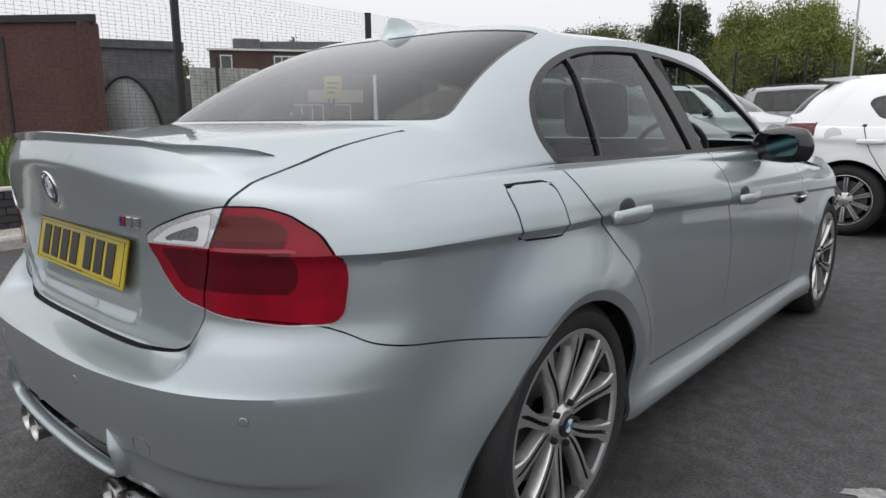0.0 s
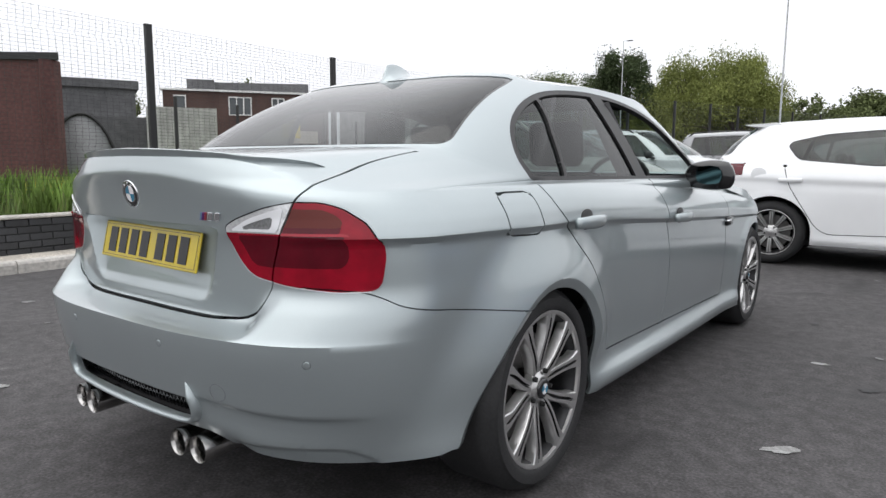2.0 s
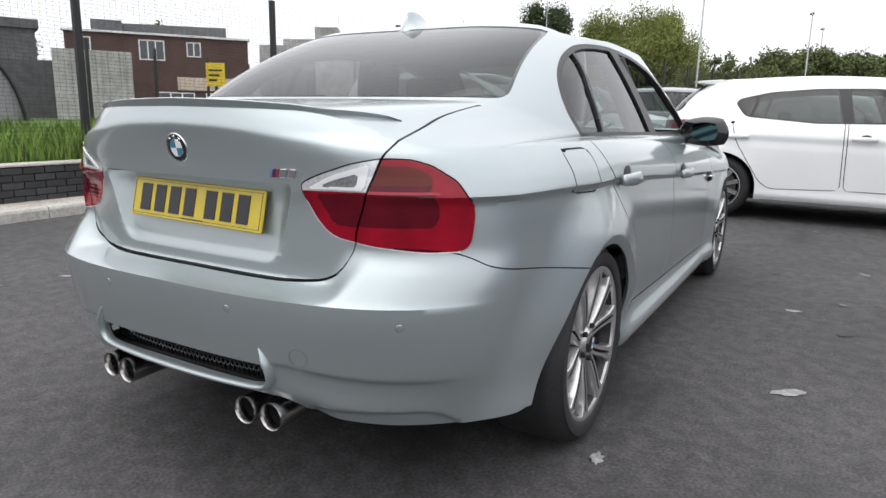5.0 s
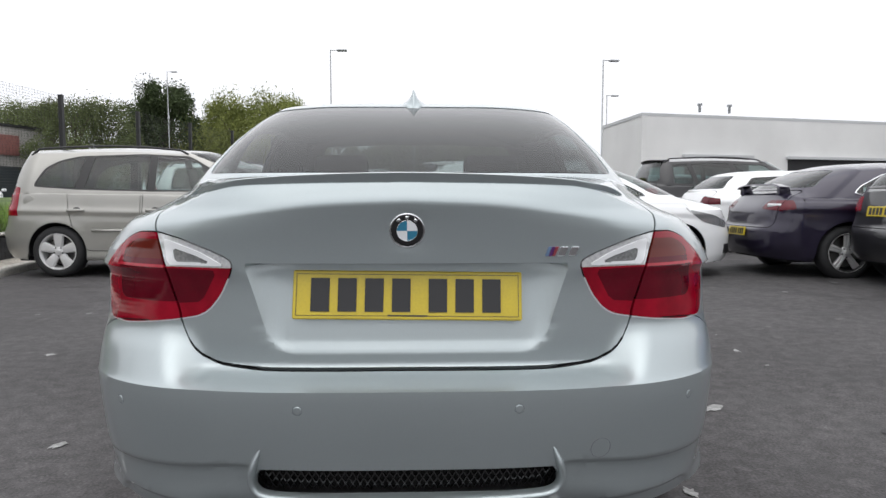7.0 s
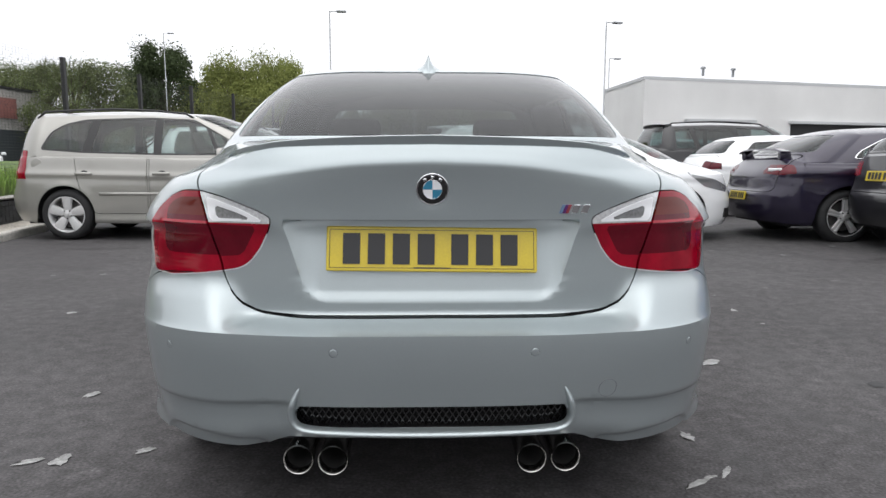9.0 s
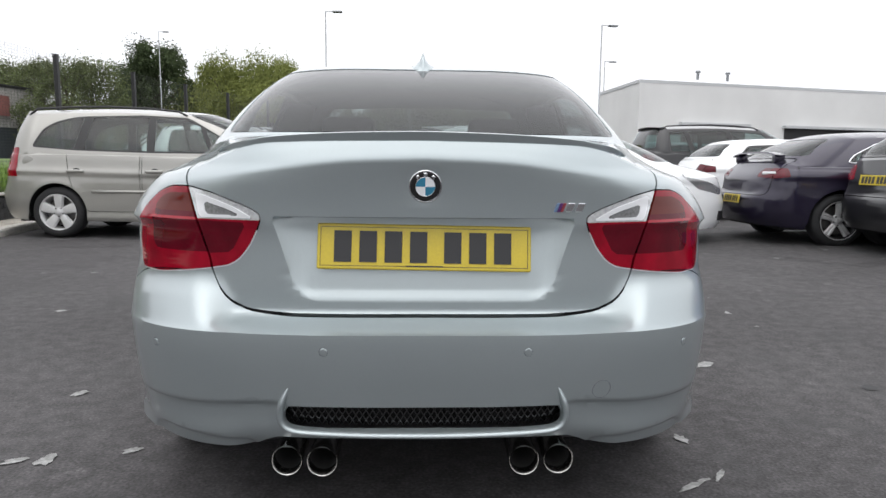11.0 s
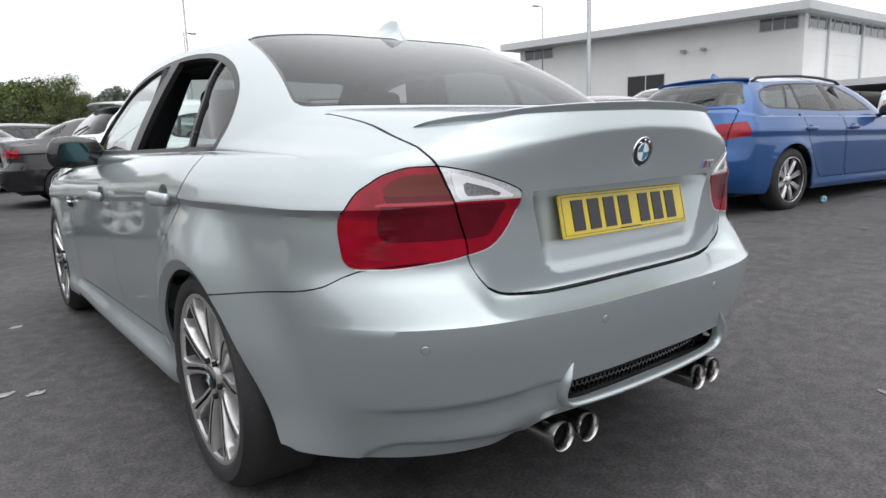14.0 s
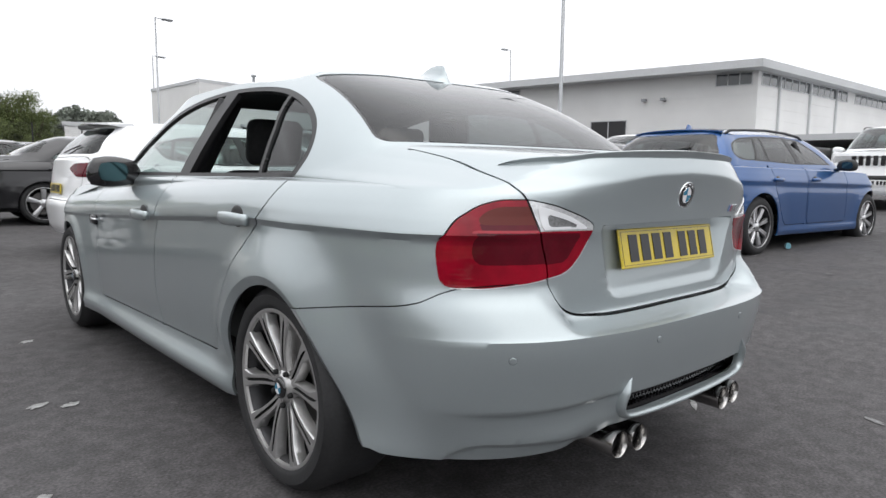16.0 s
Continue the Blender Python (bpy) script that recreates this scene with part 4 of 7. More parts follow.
for i, (x, y) in enumerate(POSTS):
    base = rise(x, y)
    post_ob = thing("fence_post", "tall black steel fence post", "fence post", (x, y, base), 0, "fence posts")
    part("post_tube", box(-0.032, 0.032, -0.042, 0.042, 0.0, FENCE_TOP, 0.006), dark_metal, post_ob, smooth=False)
    part("post_cap", box(-0.036, 0.036, -0.046, 0.046, FENCE_TOP, FENCE_TOP + 0.015, 0.004), dark_metal, post_ob, smooth=False)
    part("base_plate", box(-0.07, 0.07, -0.08, 0.08, 0.10, 0.112), dark_metal, post_ob, smooth=False)
    if i + 1 < len(POSTS):
        x2, y2 = POSTS[i + 1]
        ln = math.hypot(x2 - x, y2 - y) - 0.07
        near = i < 9
        pan = thing("mesh_panel", "black welded wire mesh fence panel", "fence panel", (x, y, 0), math.degrees(math.atan2(y2 - y, x2 - x)), "fence panels")
        bm = bmesh.new()
        r = 0.0016 if near else 0.003
        dz = rise(x2, y2) - base

        def bar(a, b):
            a, b = Vector(a), Vector(b)
            d = (b - a).normalized()
            s1 = d.cross(Vector((0, 1, 0))).normalized() * r
            s2 = Vector((0, r, 0))
            q = [[bm.verts.new(e + k) for k in (s1, s2, -s1, -s2)] for e in (a, b)]
            for k in range(4):
                bm.faces.new([q[0][k], q[0][(k + 1) % 4], q[1][(k + 1) % 4], q[1][k]])
        n_v = int(ln / (0.0762 if near else 0.15))
        for k in range(n_v + 1):
            xx = 0.035 + ln * k / n_v
            zz = base + dz * k / n_v
            if near:
                knots = [(0.12, 0.0)] + [(f + o, q) for f in FOLDS for o, q in ((-0.05, 0.0), (0.0, 0.045), (0.05, 0.0))] + [(FENCE_TOP, 0.0)]
                for (za, qa), (zb, qb) in zip(knots, knots[1:]):
                    bar((xx, qa, zz + za), (xx, qb, zz + zb))
            else:
                bar((xx, 0, zz + 0.12), (xx, 0, zz + FENCE_TOP))
        n_h = 62 if near else 26
        for k in range(n_h + 1):
            z = 0.13 + (FENCE_TOP - 0.14) * k / n_h
            bar((0.035, 0.004, base + z), (0.035 + ln, 0.004, base + dz + z))
        part("wire_mesh", bm, dark_metal, pan, smooth=False)

# pale scuffs and chips on the asphalt
scuff_mat = material("pale_scuff", (0.27, 0.27, 0.265), 0.9, grain=0.3, scale=60, stain=0.3, stain_scale=12)
faint_mat = material("faint_scuff", (0.16, 0.16, 0.16), 0.9, grain=0.3, scale=60)
dark_mat = material("oil_stain", (0.030, 0.030, 0.031), 0.75, grain=0.2, scale=40)
rnd = random.Random(5)


def scuff(x, y, w, l, turn, mat, name="ground_scuff", label="pale worn scuff on the asphalt"):
    bm = bmesh.new()
    n = 18
    c, s = math.cos(turn), math.sin(turn)
    ring = []
    for k in range(n):
        a = 2 * math.pi * k / n
        q = 0.55 + 0.75 * rnd.random() * (0.6 + 0.4 * math.sin(2 * a + turn))
        u, v = w * q * math.cos(a), l * q * math.sin(a)
        ring.append(bm.verts.new((u * c - v * s, u * s + v * c, 0)))
    bm.faces.new(ring)
    bmesh.ops.triangulate(bm, faces=bm.faces)
    ob = part(name, bm, mat, smooth=False)
    ob.location = (x, y, rise(x, y) + 0.004)
    return tagged(ob, label, "ground mark", "ground scuffs", "structure")


for x, y, w, l, t in ((1.44, 1.69, 0.07, 0.045, 0.4), (-1.0, 0.735, 0.035, 0.028, 0), (-1.47, 1.30, 0.035, 0.04, 0.2), (-1.22, 2.15, 0.045, 0.035, 0), (-1.33, 2.22, 0.045, 0.035, 0.3),
                      (-1.35, 0.66, 0.05, 0.03, 0.4), (0.955, 0.80, 0.025, 0.05, 0.3), (2.55, 3.1, 0.03, 0.10, 1.2), (2.3, 3.4, 0.10, 0.02, 0.2), (-1.9, 3.6, 0.04, 0.03, 0), (2.2, 2.5, 0.10, 0.02, 0.1), (3.3, 3.4, 0.08, 0.02, 0.3), (-2.6, 1.2, 0.05, 0.03, 0.4), (-2.4, 2.9, 0.04, 0.04, 0), (0.85, 0.45, 0.065, 0.018, 0.5), (0.97, 0.52, 0.05, 0.016, 0.9), (0.90, 0.485, 0.03, 0.012, 0.2),
                      (2.18, 2.93, 0.06, 0.02, 0.3), (2.44, 2.86, 0.05, 0.018, 0), (-1.25, 0.66, 0.035, 0.05, 0.6), (1.40, 2.98, 0.06, 0.03, 0.1), (-1.55, 0.21, 0.05, 0.03, 0.2), (-1.18, 3.44, 0.05, 0.04, 0.4), (2.14, 2.88, 0.05, 0.04, 0.7)):
    scuff(x, y, w, l, t, scuff_mat)
for k in range(60):
    x, y = rnd.uniform(-4.5, 7.5), rnd.uniform(-1.0, 6.3)
    if abs(x) > 1.0 or y < -0.1:
        scuff(x, y, rnd.uniform(0.01, 0.05), rnd.uniform(0.01, 0.07), rnd.uniform(0, 3), faint_mat)
for k in range(14):
    x, y = rnd.uniform(0.95, 3.2), rnd.uniform(0.6, 5.0)
    scuff(x, y, rnd.uniform(0.015, 0.05), rnd.uniform(0.015, 0.05), rnd.uniform(0, 3), dark_mat, "oil_stain", "dark oil stain on the asphalt")

# lamp columns
pole_mat = material("galvanised_steel", (0.30, 0.31, 0.32), 0.45, 0.7, grain=0.1, scale=30)


def lamp_column(x, y, h, turn, group="car park lamps", heads=1):
    ob = thing("street_lamp", "tall grey steel lamp column with a flat head", "street lamp", (x, y, rise(min(x, 60), min(y, 60))), turn, group)
    part("column", lathe([(0, 0.085), (1.2, 0.085), (1.25, 0.062), (h, 0.042), (h, 0.001)], "z", 12), pole_mat, ob)
    part("bracket", box(-0.02, 0.55, -0.025, 0.025, h - 0.06, h - 0.01, 0.01), pole_mat, ob, smooth=False)
    part("lamp_head", box(0.45, 1.10, -0.16, 0.16, h - 0.10, h + 0.02, 0.04, seg=2), pole_mat, ob, "flat grey lamp head")
    return ob


def polar(x0, y0, heading, d):
    return x0 + d * math.sin(radians(heading)), y0 + d * math.cos(radians(heading))


lamp_column(*polar(0, -1.44, -7.85, 45), 10.4, 0)
lamp_column(*polar(0, -1.44, -20.9, 80), 14.4, 0)
lamp_column(*polar(0, -1.44, 15.4, 45), 9.4, 10)
lamp_column(*polar(0, -1.44, 15.75, 62), 9.3, 10)
lamp_column(*polar(-1.1, -1.1, 0.3, 60), 8.6, 95)
lamp_column(*polar(-1.1, -1.1, 0.75, 70), 8.6, 95)
lamp_column(*polar(-1.77, -0.88, 51.1, 19.5), 8.6, 20)
lamp_column(*polar(-1.77, -0.88, 46.8, 60), 10.3, 180)

# ---- buildings ----
white_clad = material("white_cladding", (0.70, 0.70, 0.69), 0.6, grain=0.04, scale=20, stain=0.07, stain_scale=0.25)
roof_grey = material("grey_fascia", (0.50, 0.51, 0.52), 0.5, grain=0.05, scale=10, stain=0.05, stain_scale=0.3)
# flat near-black panels: the unlit inside is put into their colour
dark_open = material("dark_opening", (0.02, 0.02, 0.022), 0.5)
window_glass = material("window_glass", (0.05, 0.06, 0.065), 0.08, coat=0.5)
red_brick = material("red_brick_wall", (0.080, 0.046, 0.038), 0.85, grain=0.3, scale=14, stain=0.2, stain_scale=0.6)
maroon = material("maroon_brick_wall", (0.088, 0.035, 0.033), 0.8, grain=0.3, scale=16, bump=0.004, stain=0.2, stain_scale=0.8)
grey_clad = material("grey_concrete_cladding", (0.30, 0.29, 0.275), 0.8, grain=0.2, scale=5, stain=0.22, stain_scale=0.5)
roof_dark = material("dark_grey_roof", (0.10, 0.10, 0.105), 0.8, grain=0.2, scale=4, stain=0.2, stain_scale=0.6)
white_frame = material("white_window_frame", (0.72, 0.72, 0.70), 0.5)


def facade(ob, a, b, z0, z1, thick, mat, name="wall", grooves=0, label=""):
    """A wall panel from a to b, with horizontal joints where it has them."""
    a, b = Vector((*a, 0)), Vector((*b, 0))
    d = (b - a)
    ln = d.length
    n = grooves + 1
    h = (z1 - z0) / n
    w = part(name, box(0, ln, 0.03 if grooves else 0, thick, z0, z1), mat, ob, label, smooth=False)
    panels = [part("cladding_panel", box(0, ln, 0, 0.028, z0 + i * h + 0.008, z0 + (i + 1) * h), mat, ob, smooth=False) for i in range(n)] if grooves else []
    for q in [w] + panels:
        q.location = a
        q.rotation_euler = (0, 0, math.atan2(d.y, d.x))
    return w


def opening(ob, wall_, x0, x1, z0, z1, name, glass_mat, frame=None, bars=0, proud=0.0):
    """A window or door let into a wall panel; x along the wall."""
    o = new(name)
    o.parent = ob
    o.location, o.rotation_euler = wall_.location, wall_.rotation_euler
    part("pane", box(x0, x1, -0.012 - proud, 0.05, z0, z1), glass_mat, o, smooth=False)
    if frame:
        t = 0.07
        for q in ((x0 - t, x1 + t, z1, z1 + t), (x0 - t, x1 + t, z0 - t, z0), (x0 - t, x0, z0, z1), (x1, x1 + t, z0, z1)):
            part("frame", box(q[0], q[1], -0.05 - proud, 0.04, q[2], q[3]), frame, o, smooth=False)
        for k in range(bars):
            xx = x0 + (x1 - x0) * (k + 1) / (bars + 1)
            part("mullion", box(xx - 0.035, xx + 0.035, -0.04 - proud, 0.04, z0, z1), frame, o, smooth=False)
    return o


def roof_slab(ob, pts, z, h, over, mat, name="roof"):
    bm = bmesh.new()
    c = sum((Vector((*q, 0)) for q in pts), Vector()) / len(pts)
    low, high = [], []
    for q in pts:
        v = Vector((*q, 0))
        v = v + (v - c).normalized() * over
        low.append(bm.verts.new((v.x, v.y, z))), high.append(bm.verts.new((v.x, v.y, z + h)))
    n = len(pts)
    for k in range(n):
        bm.faces.new([low[k], low[(k + 1) % n], high[(k + 1) % n], high[k]])
    bm.faces.new(high), bm.faces.new(low[::-1])
    bmesh.ops.recalc_face_normals(bm, faces=bm.faces)
    return part(name, bm, mat, ob, smooth=False)


# the low white workshop
shop = thing("workshop_building", "low white flat-roofed workshop building with dark openings", "building")
c0, c1, c2, c3 = (15.5, 44.5), (52.0, 53.0), (50.0, 63.0), (15.0, 53.0)
front = facade(shop, c0, c1, 0, 6.95, 0.3, white_clad, grooves=0)
facade(shop, c3, c0, 0, 6.95, 0.3, white_clad)
facade(shop, c1, c2, 0, 6.95, 0.3, white_clad), facade(shop, c2, c3, 0, 6.95, 0.3, white_clad)
roof_slab(shop, [c0, c1, c2, c3], 6.95, 0.22, 0.06, roof_grey)
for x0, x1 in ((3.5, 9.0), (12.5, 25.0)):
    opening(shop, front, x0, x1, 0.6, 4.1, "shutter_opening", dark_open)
    part("canopy_bar", box(x0 - 0.2, x1 + 0.2, -0.35, 0.0, 4.1, 4.3), roof_grey, shop, smooth=False).matrix_basis = front.matrix_basis
for x in (5.0, 7.5, 30):
    v = part("roof_vent", lathe([(7.5, 0.10), (8.0, 0.10), (8.0, 0.2), (8.15, 0.16), (8.15, 0.001)], "z", 12), pole_mat, shop)
    v.location = (front.location.x + x, front.location.y + 0.23 * x + 1.0, 0)

# the big showroom with an overhanging roof and a band of high windows
hall = thing("showroom_building", "large white building with an overhanging roof and a high window band", "building")
d0, d1, d2, d3 = (41.5, 42.5), (45.9, 19.9), (90.0, 19.0), (88.0, 47.0)
west = facade(hall, d0, d1, 0, 8.35, 0.3, white_clad, grooves=9)
south = facade(hall, d1, d2, 0, 8.35, 0.3, white_clad, grooves=9)
facade(hall, d2, d3, 0, 8.35, 0.3, white_clad), facade(hall, d3, d0, 0, 8.35, 0.3, white_clad)
roof_slab(hall, [d0, d1, d2, d3], 8.35, 0.55, 1.9, roof_grey)
opening(hall, west, 20.2, 22.6, 7.45, 8.25, "high_window", window_glass, roof_grey, 2)
opening(hall, west, 0.6, 3.4, 7.45, 8.25, "high_window", window_glass, roof_grey, 2)
opening(hall, south, 0.6, 17.0, 7.45, 8.25, "high_window", window_glass, roof_grey, 12)
opening(hall, south, 19.0, 38.0, 7.45, 8.25, "high_window", window_glass, roof_grey, 12)
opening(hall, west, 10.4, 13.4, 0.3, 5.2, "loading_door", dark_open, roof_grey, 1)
for x in (3.4, 9.0, 14.5):
    dp = part("downpipe", box(x - 0.08, x + 0.08, -0.16, 0.0, 2.6, 8.3), roof_grey, hall, smooth=False)
    dp.matrix_basis = south.matrix_basis
for x in (14.9, 16.4):
    lp = part("wall_lamp", box(x - 0.15, x + 0.15, -0.5, 0.0, 6.6, 6.8), pole_mat, hall, smooth=False)
    lp.matrix_basis = west.matrix_basis
canopy = part("canopy", box(-1.0, 40, -7.0, -0.3, 3.3, 3.7), roof_grey, hall, smooth=False)
canopy.matrix_basis = south.matrix_basis
# an opaque dark sheet, the shaded inside painted in place of clear panes
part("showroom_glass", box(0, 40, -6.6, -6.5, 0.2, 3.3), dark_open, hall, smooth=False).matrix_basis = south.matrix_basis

# beyond the fence: the maroon shed
shed = thing("brick_shed", "dark maroon brick shed beyond the fence", "shed")
s0, s1 = (-23.0, -3.5), (-12.4, 5.0)
s2, s3 = (-21.0, 7.6), (-31.5, -0.9)
facade(shed, s0, s1, 0, 3.05, 0.25, maroon), facade(shed, s1, s2, 0, 3.05, 0.25, maroon), facade(shed, s2, s3, 0, 3.05, 0.25, maroon)
roof_slab(shed, [s0, s1, s2, s3], 3.05, 0.14, 0.15, dark_metal)
for k in (8.2, 9.9, 11.7):
    seam = part("door_joint", box(k, k + 0.06, -0.02, 0.0, 0.1, 2.8), dark_metal, shed, smooth=False)
    seam.location, seam.rotation_euler = (*s0, 0), (0, 0, math.atan2(s1[1] - s0[1], s1[0] - s0[0]))
# an arched shelter and a corrugated yard wall
tunnel = thing("arched_shelter", "grey arched shelter in the yard", "shelter", (-17.9, 7.9, 0), 66)
bm = bmesh.new()
arc = [(0.95 * math.cos(a), 2.2 * math.sin(a)) for a in np.linspace(0, math.pi, 20)]
rows_ = [[bm.verts.new((u, v, 0.2 + w)) for u, w in arc] for v in (0, 2.4)]
for k in range(19):
    bm.faces.new([rows_[0][k], rows_[0][k + 1], rows_[1][k + 1], rows_[1][k]])
bm.faces.new(rows_[1]), bm.faces.new(rows_[0][::-1])
part("cover", bm, material("grey_sheet", (0.20, 0.205, 0.21), 0.5, grain=0.1, scale=8), tunnel)
for v in (0, 1.2, 2.4):
    part("hoop", sweep([(u * 1.01, v, 0.2 + w * 1.01) for u, w in arc], ring_section(0.05, 6)), dark_metal, tunnel)
yard = thing("corrugated_wall", "grey corrugated yard wall beyond the fence", "wall")
bm = bmesh.new()
ya, yb_ = Vector((-19.3, 10.6, 0)), Vector((-18.3, 12.6, 0))
cols = []
for k in range(41):
    q = ya.lerp(yb_, k / 40)
    nrm = Vector((0.9, -0.45, 0)) * (0.05 if (k // 2) % 2 else 0.0)
    cols.append([bm.verts.new((q.x + nrm.x, q.y + nrm.y, z)) for z in (0, 2.9)])
for a, b in zip(cols, cols[1:]):
    bm.faces.new([a[0], b[0], b[1], a[1]])
part("sheet", bm, material("pale_sheet", (0.42, 0.42, 0.40), 0.7, grain=0.15, scale=4, stain=0.2, stain_scale=0.5), yard, smooth=False)
back_wall = thing("yard_back_wall", "grey rendered wall behind the yard", "wall")
facade(back_wall, (-22.4, 6.6), (-19.5, 11.2), 0, 2.55, 0.2, roof_dark)
low_roof = thing("grey_roofed_building", "low dark grey building behind the yard", "building")
facade(low_roof, (-29.0, 8.2), (-26.4, 14.0), 0, 4.2, 0.3, roof_dark)
roof_slab(low_roof, [(-29.0, 8.2), (-26.4, 14.0), (-32.0, 16.5), (-34.6, 10.7)], 4.2, 0.35, 0.2, roof_dark)
for k in range(6):
    q = Vector((-16.5, 10.0, 0)).lerp(Vector((-21.0, 24.0, 0)), k / 5)
    pp = thing("yard_post", "slim dark fence post in the yard", "fence post", (q.x, q.y, 0), 0, "yard posts")
    part("post_tube", box(-0.04, 0.04, -0.04, 0.04, 0, 3.0, 0.01), dark_metal, pp, smooth=False)

# the two-storey brick block
block = thing("brick_block", "two-storey red brick flat-roofed block with white windows", "building")
b0, b1, b2, b3 = (-37.5, 21.6), (-31.5, 30.0), (-39.5, 36.0), (-45.5, 27.6)
east = facade(block, b0, b1, 0, 5.6, 0.3, red_brick)
facade(block, b1, b2, 0, 5.6, 0.3, red_brick), facade(block, b3, b0, 0, 5.6, 0.3, red_brick), facade(block, b2, b3, 0, 5.6, 0.3, red_brick)
roof_slab(block, [b0, b1, b2, b3], 5.6, 0.12, 0.2, white_frame)
roof_slab(block, [(-38.5, 26), (-34, 30.5), (-39, 34.5), (-43.5, 30)], 5.72, 0.85, 0, roof_dark, "roof_hut")
roof_slab(block, [(-38.0, 23.6), (-37.0, 25.0), (-38.6, 26.1), (-39.6, 24.7)], 5.72, 0.8, 0, roof_dark, "roof_hut")
for x0, x1, z0, z1, n in ((0.7, 1.3, 4.5, 5.25, 0), (4.0, 5.3, 4.2, 5.25, 2), (6.7, 7.4, 4.5, 5.25, 1), (4.9, 6.9, 0.6, 2.2, 2), (7.7, 8.7, 0.3, 2.2, 0)):
    opening(block, east, x0, x1, z0, z1, "window", window_glass, white_frame, n)
sign = part("shop_sign", box(6.0, 9.6, -0.12, 0.0, 2.4, 3.2), material("pale_sign", (0.5, 0.42, 0.33), 0.6, grain=0.15, scale=3), block, smooth=False)
sign.matrix_basis = east.matrix_basis
# the grey clad block beside it
clad = thing("grey_clad_block", "grey concrete-clad block with a stepped top", "building")
g0, g1, g2, g3 = (-37.0, 36.5), (-30.0, 41.0), (-36.0, 50.0), (-43.0, 45.5)
pale_panel = material("pale_weathered_panel", (0.40, 0.39, 0.38), 0.8, grain=0.2, scale=3, stain=0.30, stain_scale=0.6)
gf = facade(clad, g0, g1, 0, 5.5, 0.3, roof_dark)
facade(clad, g1, g2, 0, 5.5, 0.3, grey_clad), facade(clad, g2, g3, 0, 5.5, 0.3, grey_clad), facade(clad, g3, g0, 0, 5.5, 0.3, grey_clad)
roof_slab(clad, [g0, g1, g2, g3], 5.5, 0.15, 0.0, grey_clad)
for x0, x1, y0, y1, z1, name in ((0.0, 2.2, -0.5, 1.5, 6.2, "front_tower"), (1.4, 4.4, 1.6, 5.0, 6.9, "rear_tower"), (4.2, 7.1, -0.4, 2.0, 7.2, "tall_tower"), (4.2, 5.9, -0.35, 1.6, 7.6, "tower_head")):
    tw = part(name, box(x0, x1, y0, y1, 0, z1), pale_panel, clad, smooth=False)
    tw.matrix_basis = gf.matrix_basis
    for k in range(int((x1 - x0) / 0.46)):
        rb = part("rib", box(x0 + k * 0.46 + 0.1, x0 + k * 0.46 + 0.26, y0 - 0.07, y0, 0, z1 - 0.05), pale_panel, clad, smooth=False)
        rb.matrix_basis = gf.matrix_basis
opening(clad, gf, 2.5, 4.1, 3.0, 4.4, "window", window_glass, None, 0, 0.05)
# the shop with a yellow and red fascia
store = thing("shop_building", "low grey shop with a yellow and red fascia", "building")
h0, h1, h2, h3 = (-30.7, 40.3), (-28.6, 49.0), (-36.5, 51.0), (-38.6, 42.3)
hf = facade(store, h0, h1, 0, 6.2, 0.3, grey_clad)
facade(store, h1, h2, 0, 6.2, 0.3, grey_clad), facade(store, h3, h0, 0, 6.2, 0.3, grey_clad)
roof_slab(store, [h0, h1, h2, h3], 6.2, 0.2, 0.1, dark_metal)
for x0, x1, col in ((0.3, 4.8, (0.24, 0.21, 0.075)), (4.8, 6.6, (0.22, 0.085, 0.075))):
    fs = part("fascia", box(x0, x1, -0.15, 0, 4.2, 5.6), material("fascia_colour", col, 0.6, grain=0.2, scale=2), store, smooth=False)
    fs.matrix_basis = hf.matrix_basis
opening(store, hf, 0.8, 8.0, 0.3, 3.4, "shop_window", window_glass, None)
# a yellow notice on a post by the yard
notice = thing("yellow_notice", "small yellow notice board on a post", "sign", (-15.2, 13.3, 0), 40)
part("notice_post", box(-0.04, 0.04, -0.04, 0.04, 0, 2.2), dark_metal, notice, smooth=False)
part("notice_board", box(-0.28, 0.28, -0.06, -0.03, 1.85, 2.55, 0.01), material("notice_yellow", (0.62, 0.45, 0.02), 0.6, grain=0.1, scale=8), notice, smooth=False)
for k in range(3):
    part("notice_bar", box(-0.2, 0.2 - 0.08 * k, -0.068, -0.06, 2.3 - 0.15 * k, 2.36 - 0.15 * k), M["ink"], notice, smooth=False)
# the low white building and the hill far off
far_b = thing("far_warehouse", "pale low warehouse far behind the trees", "building")
fw = facade(far_b, (28, 150), (62, 140), 0, 9.5, 1, white_clad)
roof_slab(far_b, [(28, 150), (62, 140), (66, 160), (32, 170)], 9.5, 0.8, 0.5, roof_grey)


# ---- trees, hill, weeds ----
leaf_a = material("leaf_green", (0.120, 0.145, 0.060), 0.7, grain=0.35, scale=3, stain=0.35, stain_scale=0.35, spec=0.1)
leaf_b = material("leaf_dark", (0.055, 0.075, 0.034), 0.7, grain=0.35, scale=3, stain=0.35, stain_scale=0.4, spec=0.1)
leaf_c = material("leaf_yellow_green", (0.190, 0.215, 0.065), 0.7, grain=0.35, scale=3, stain=0.35, stain_scale=0.35, spec=0.1)
bark = material("bark", (0.07, 0.055, 0.042), 0.9, grain=0.3, scale=10, bump=0.01)
for m_ in (leaf_a, leaf_b, leaf_c):
    m_.use_backface_culling = False


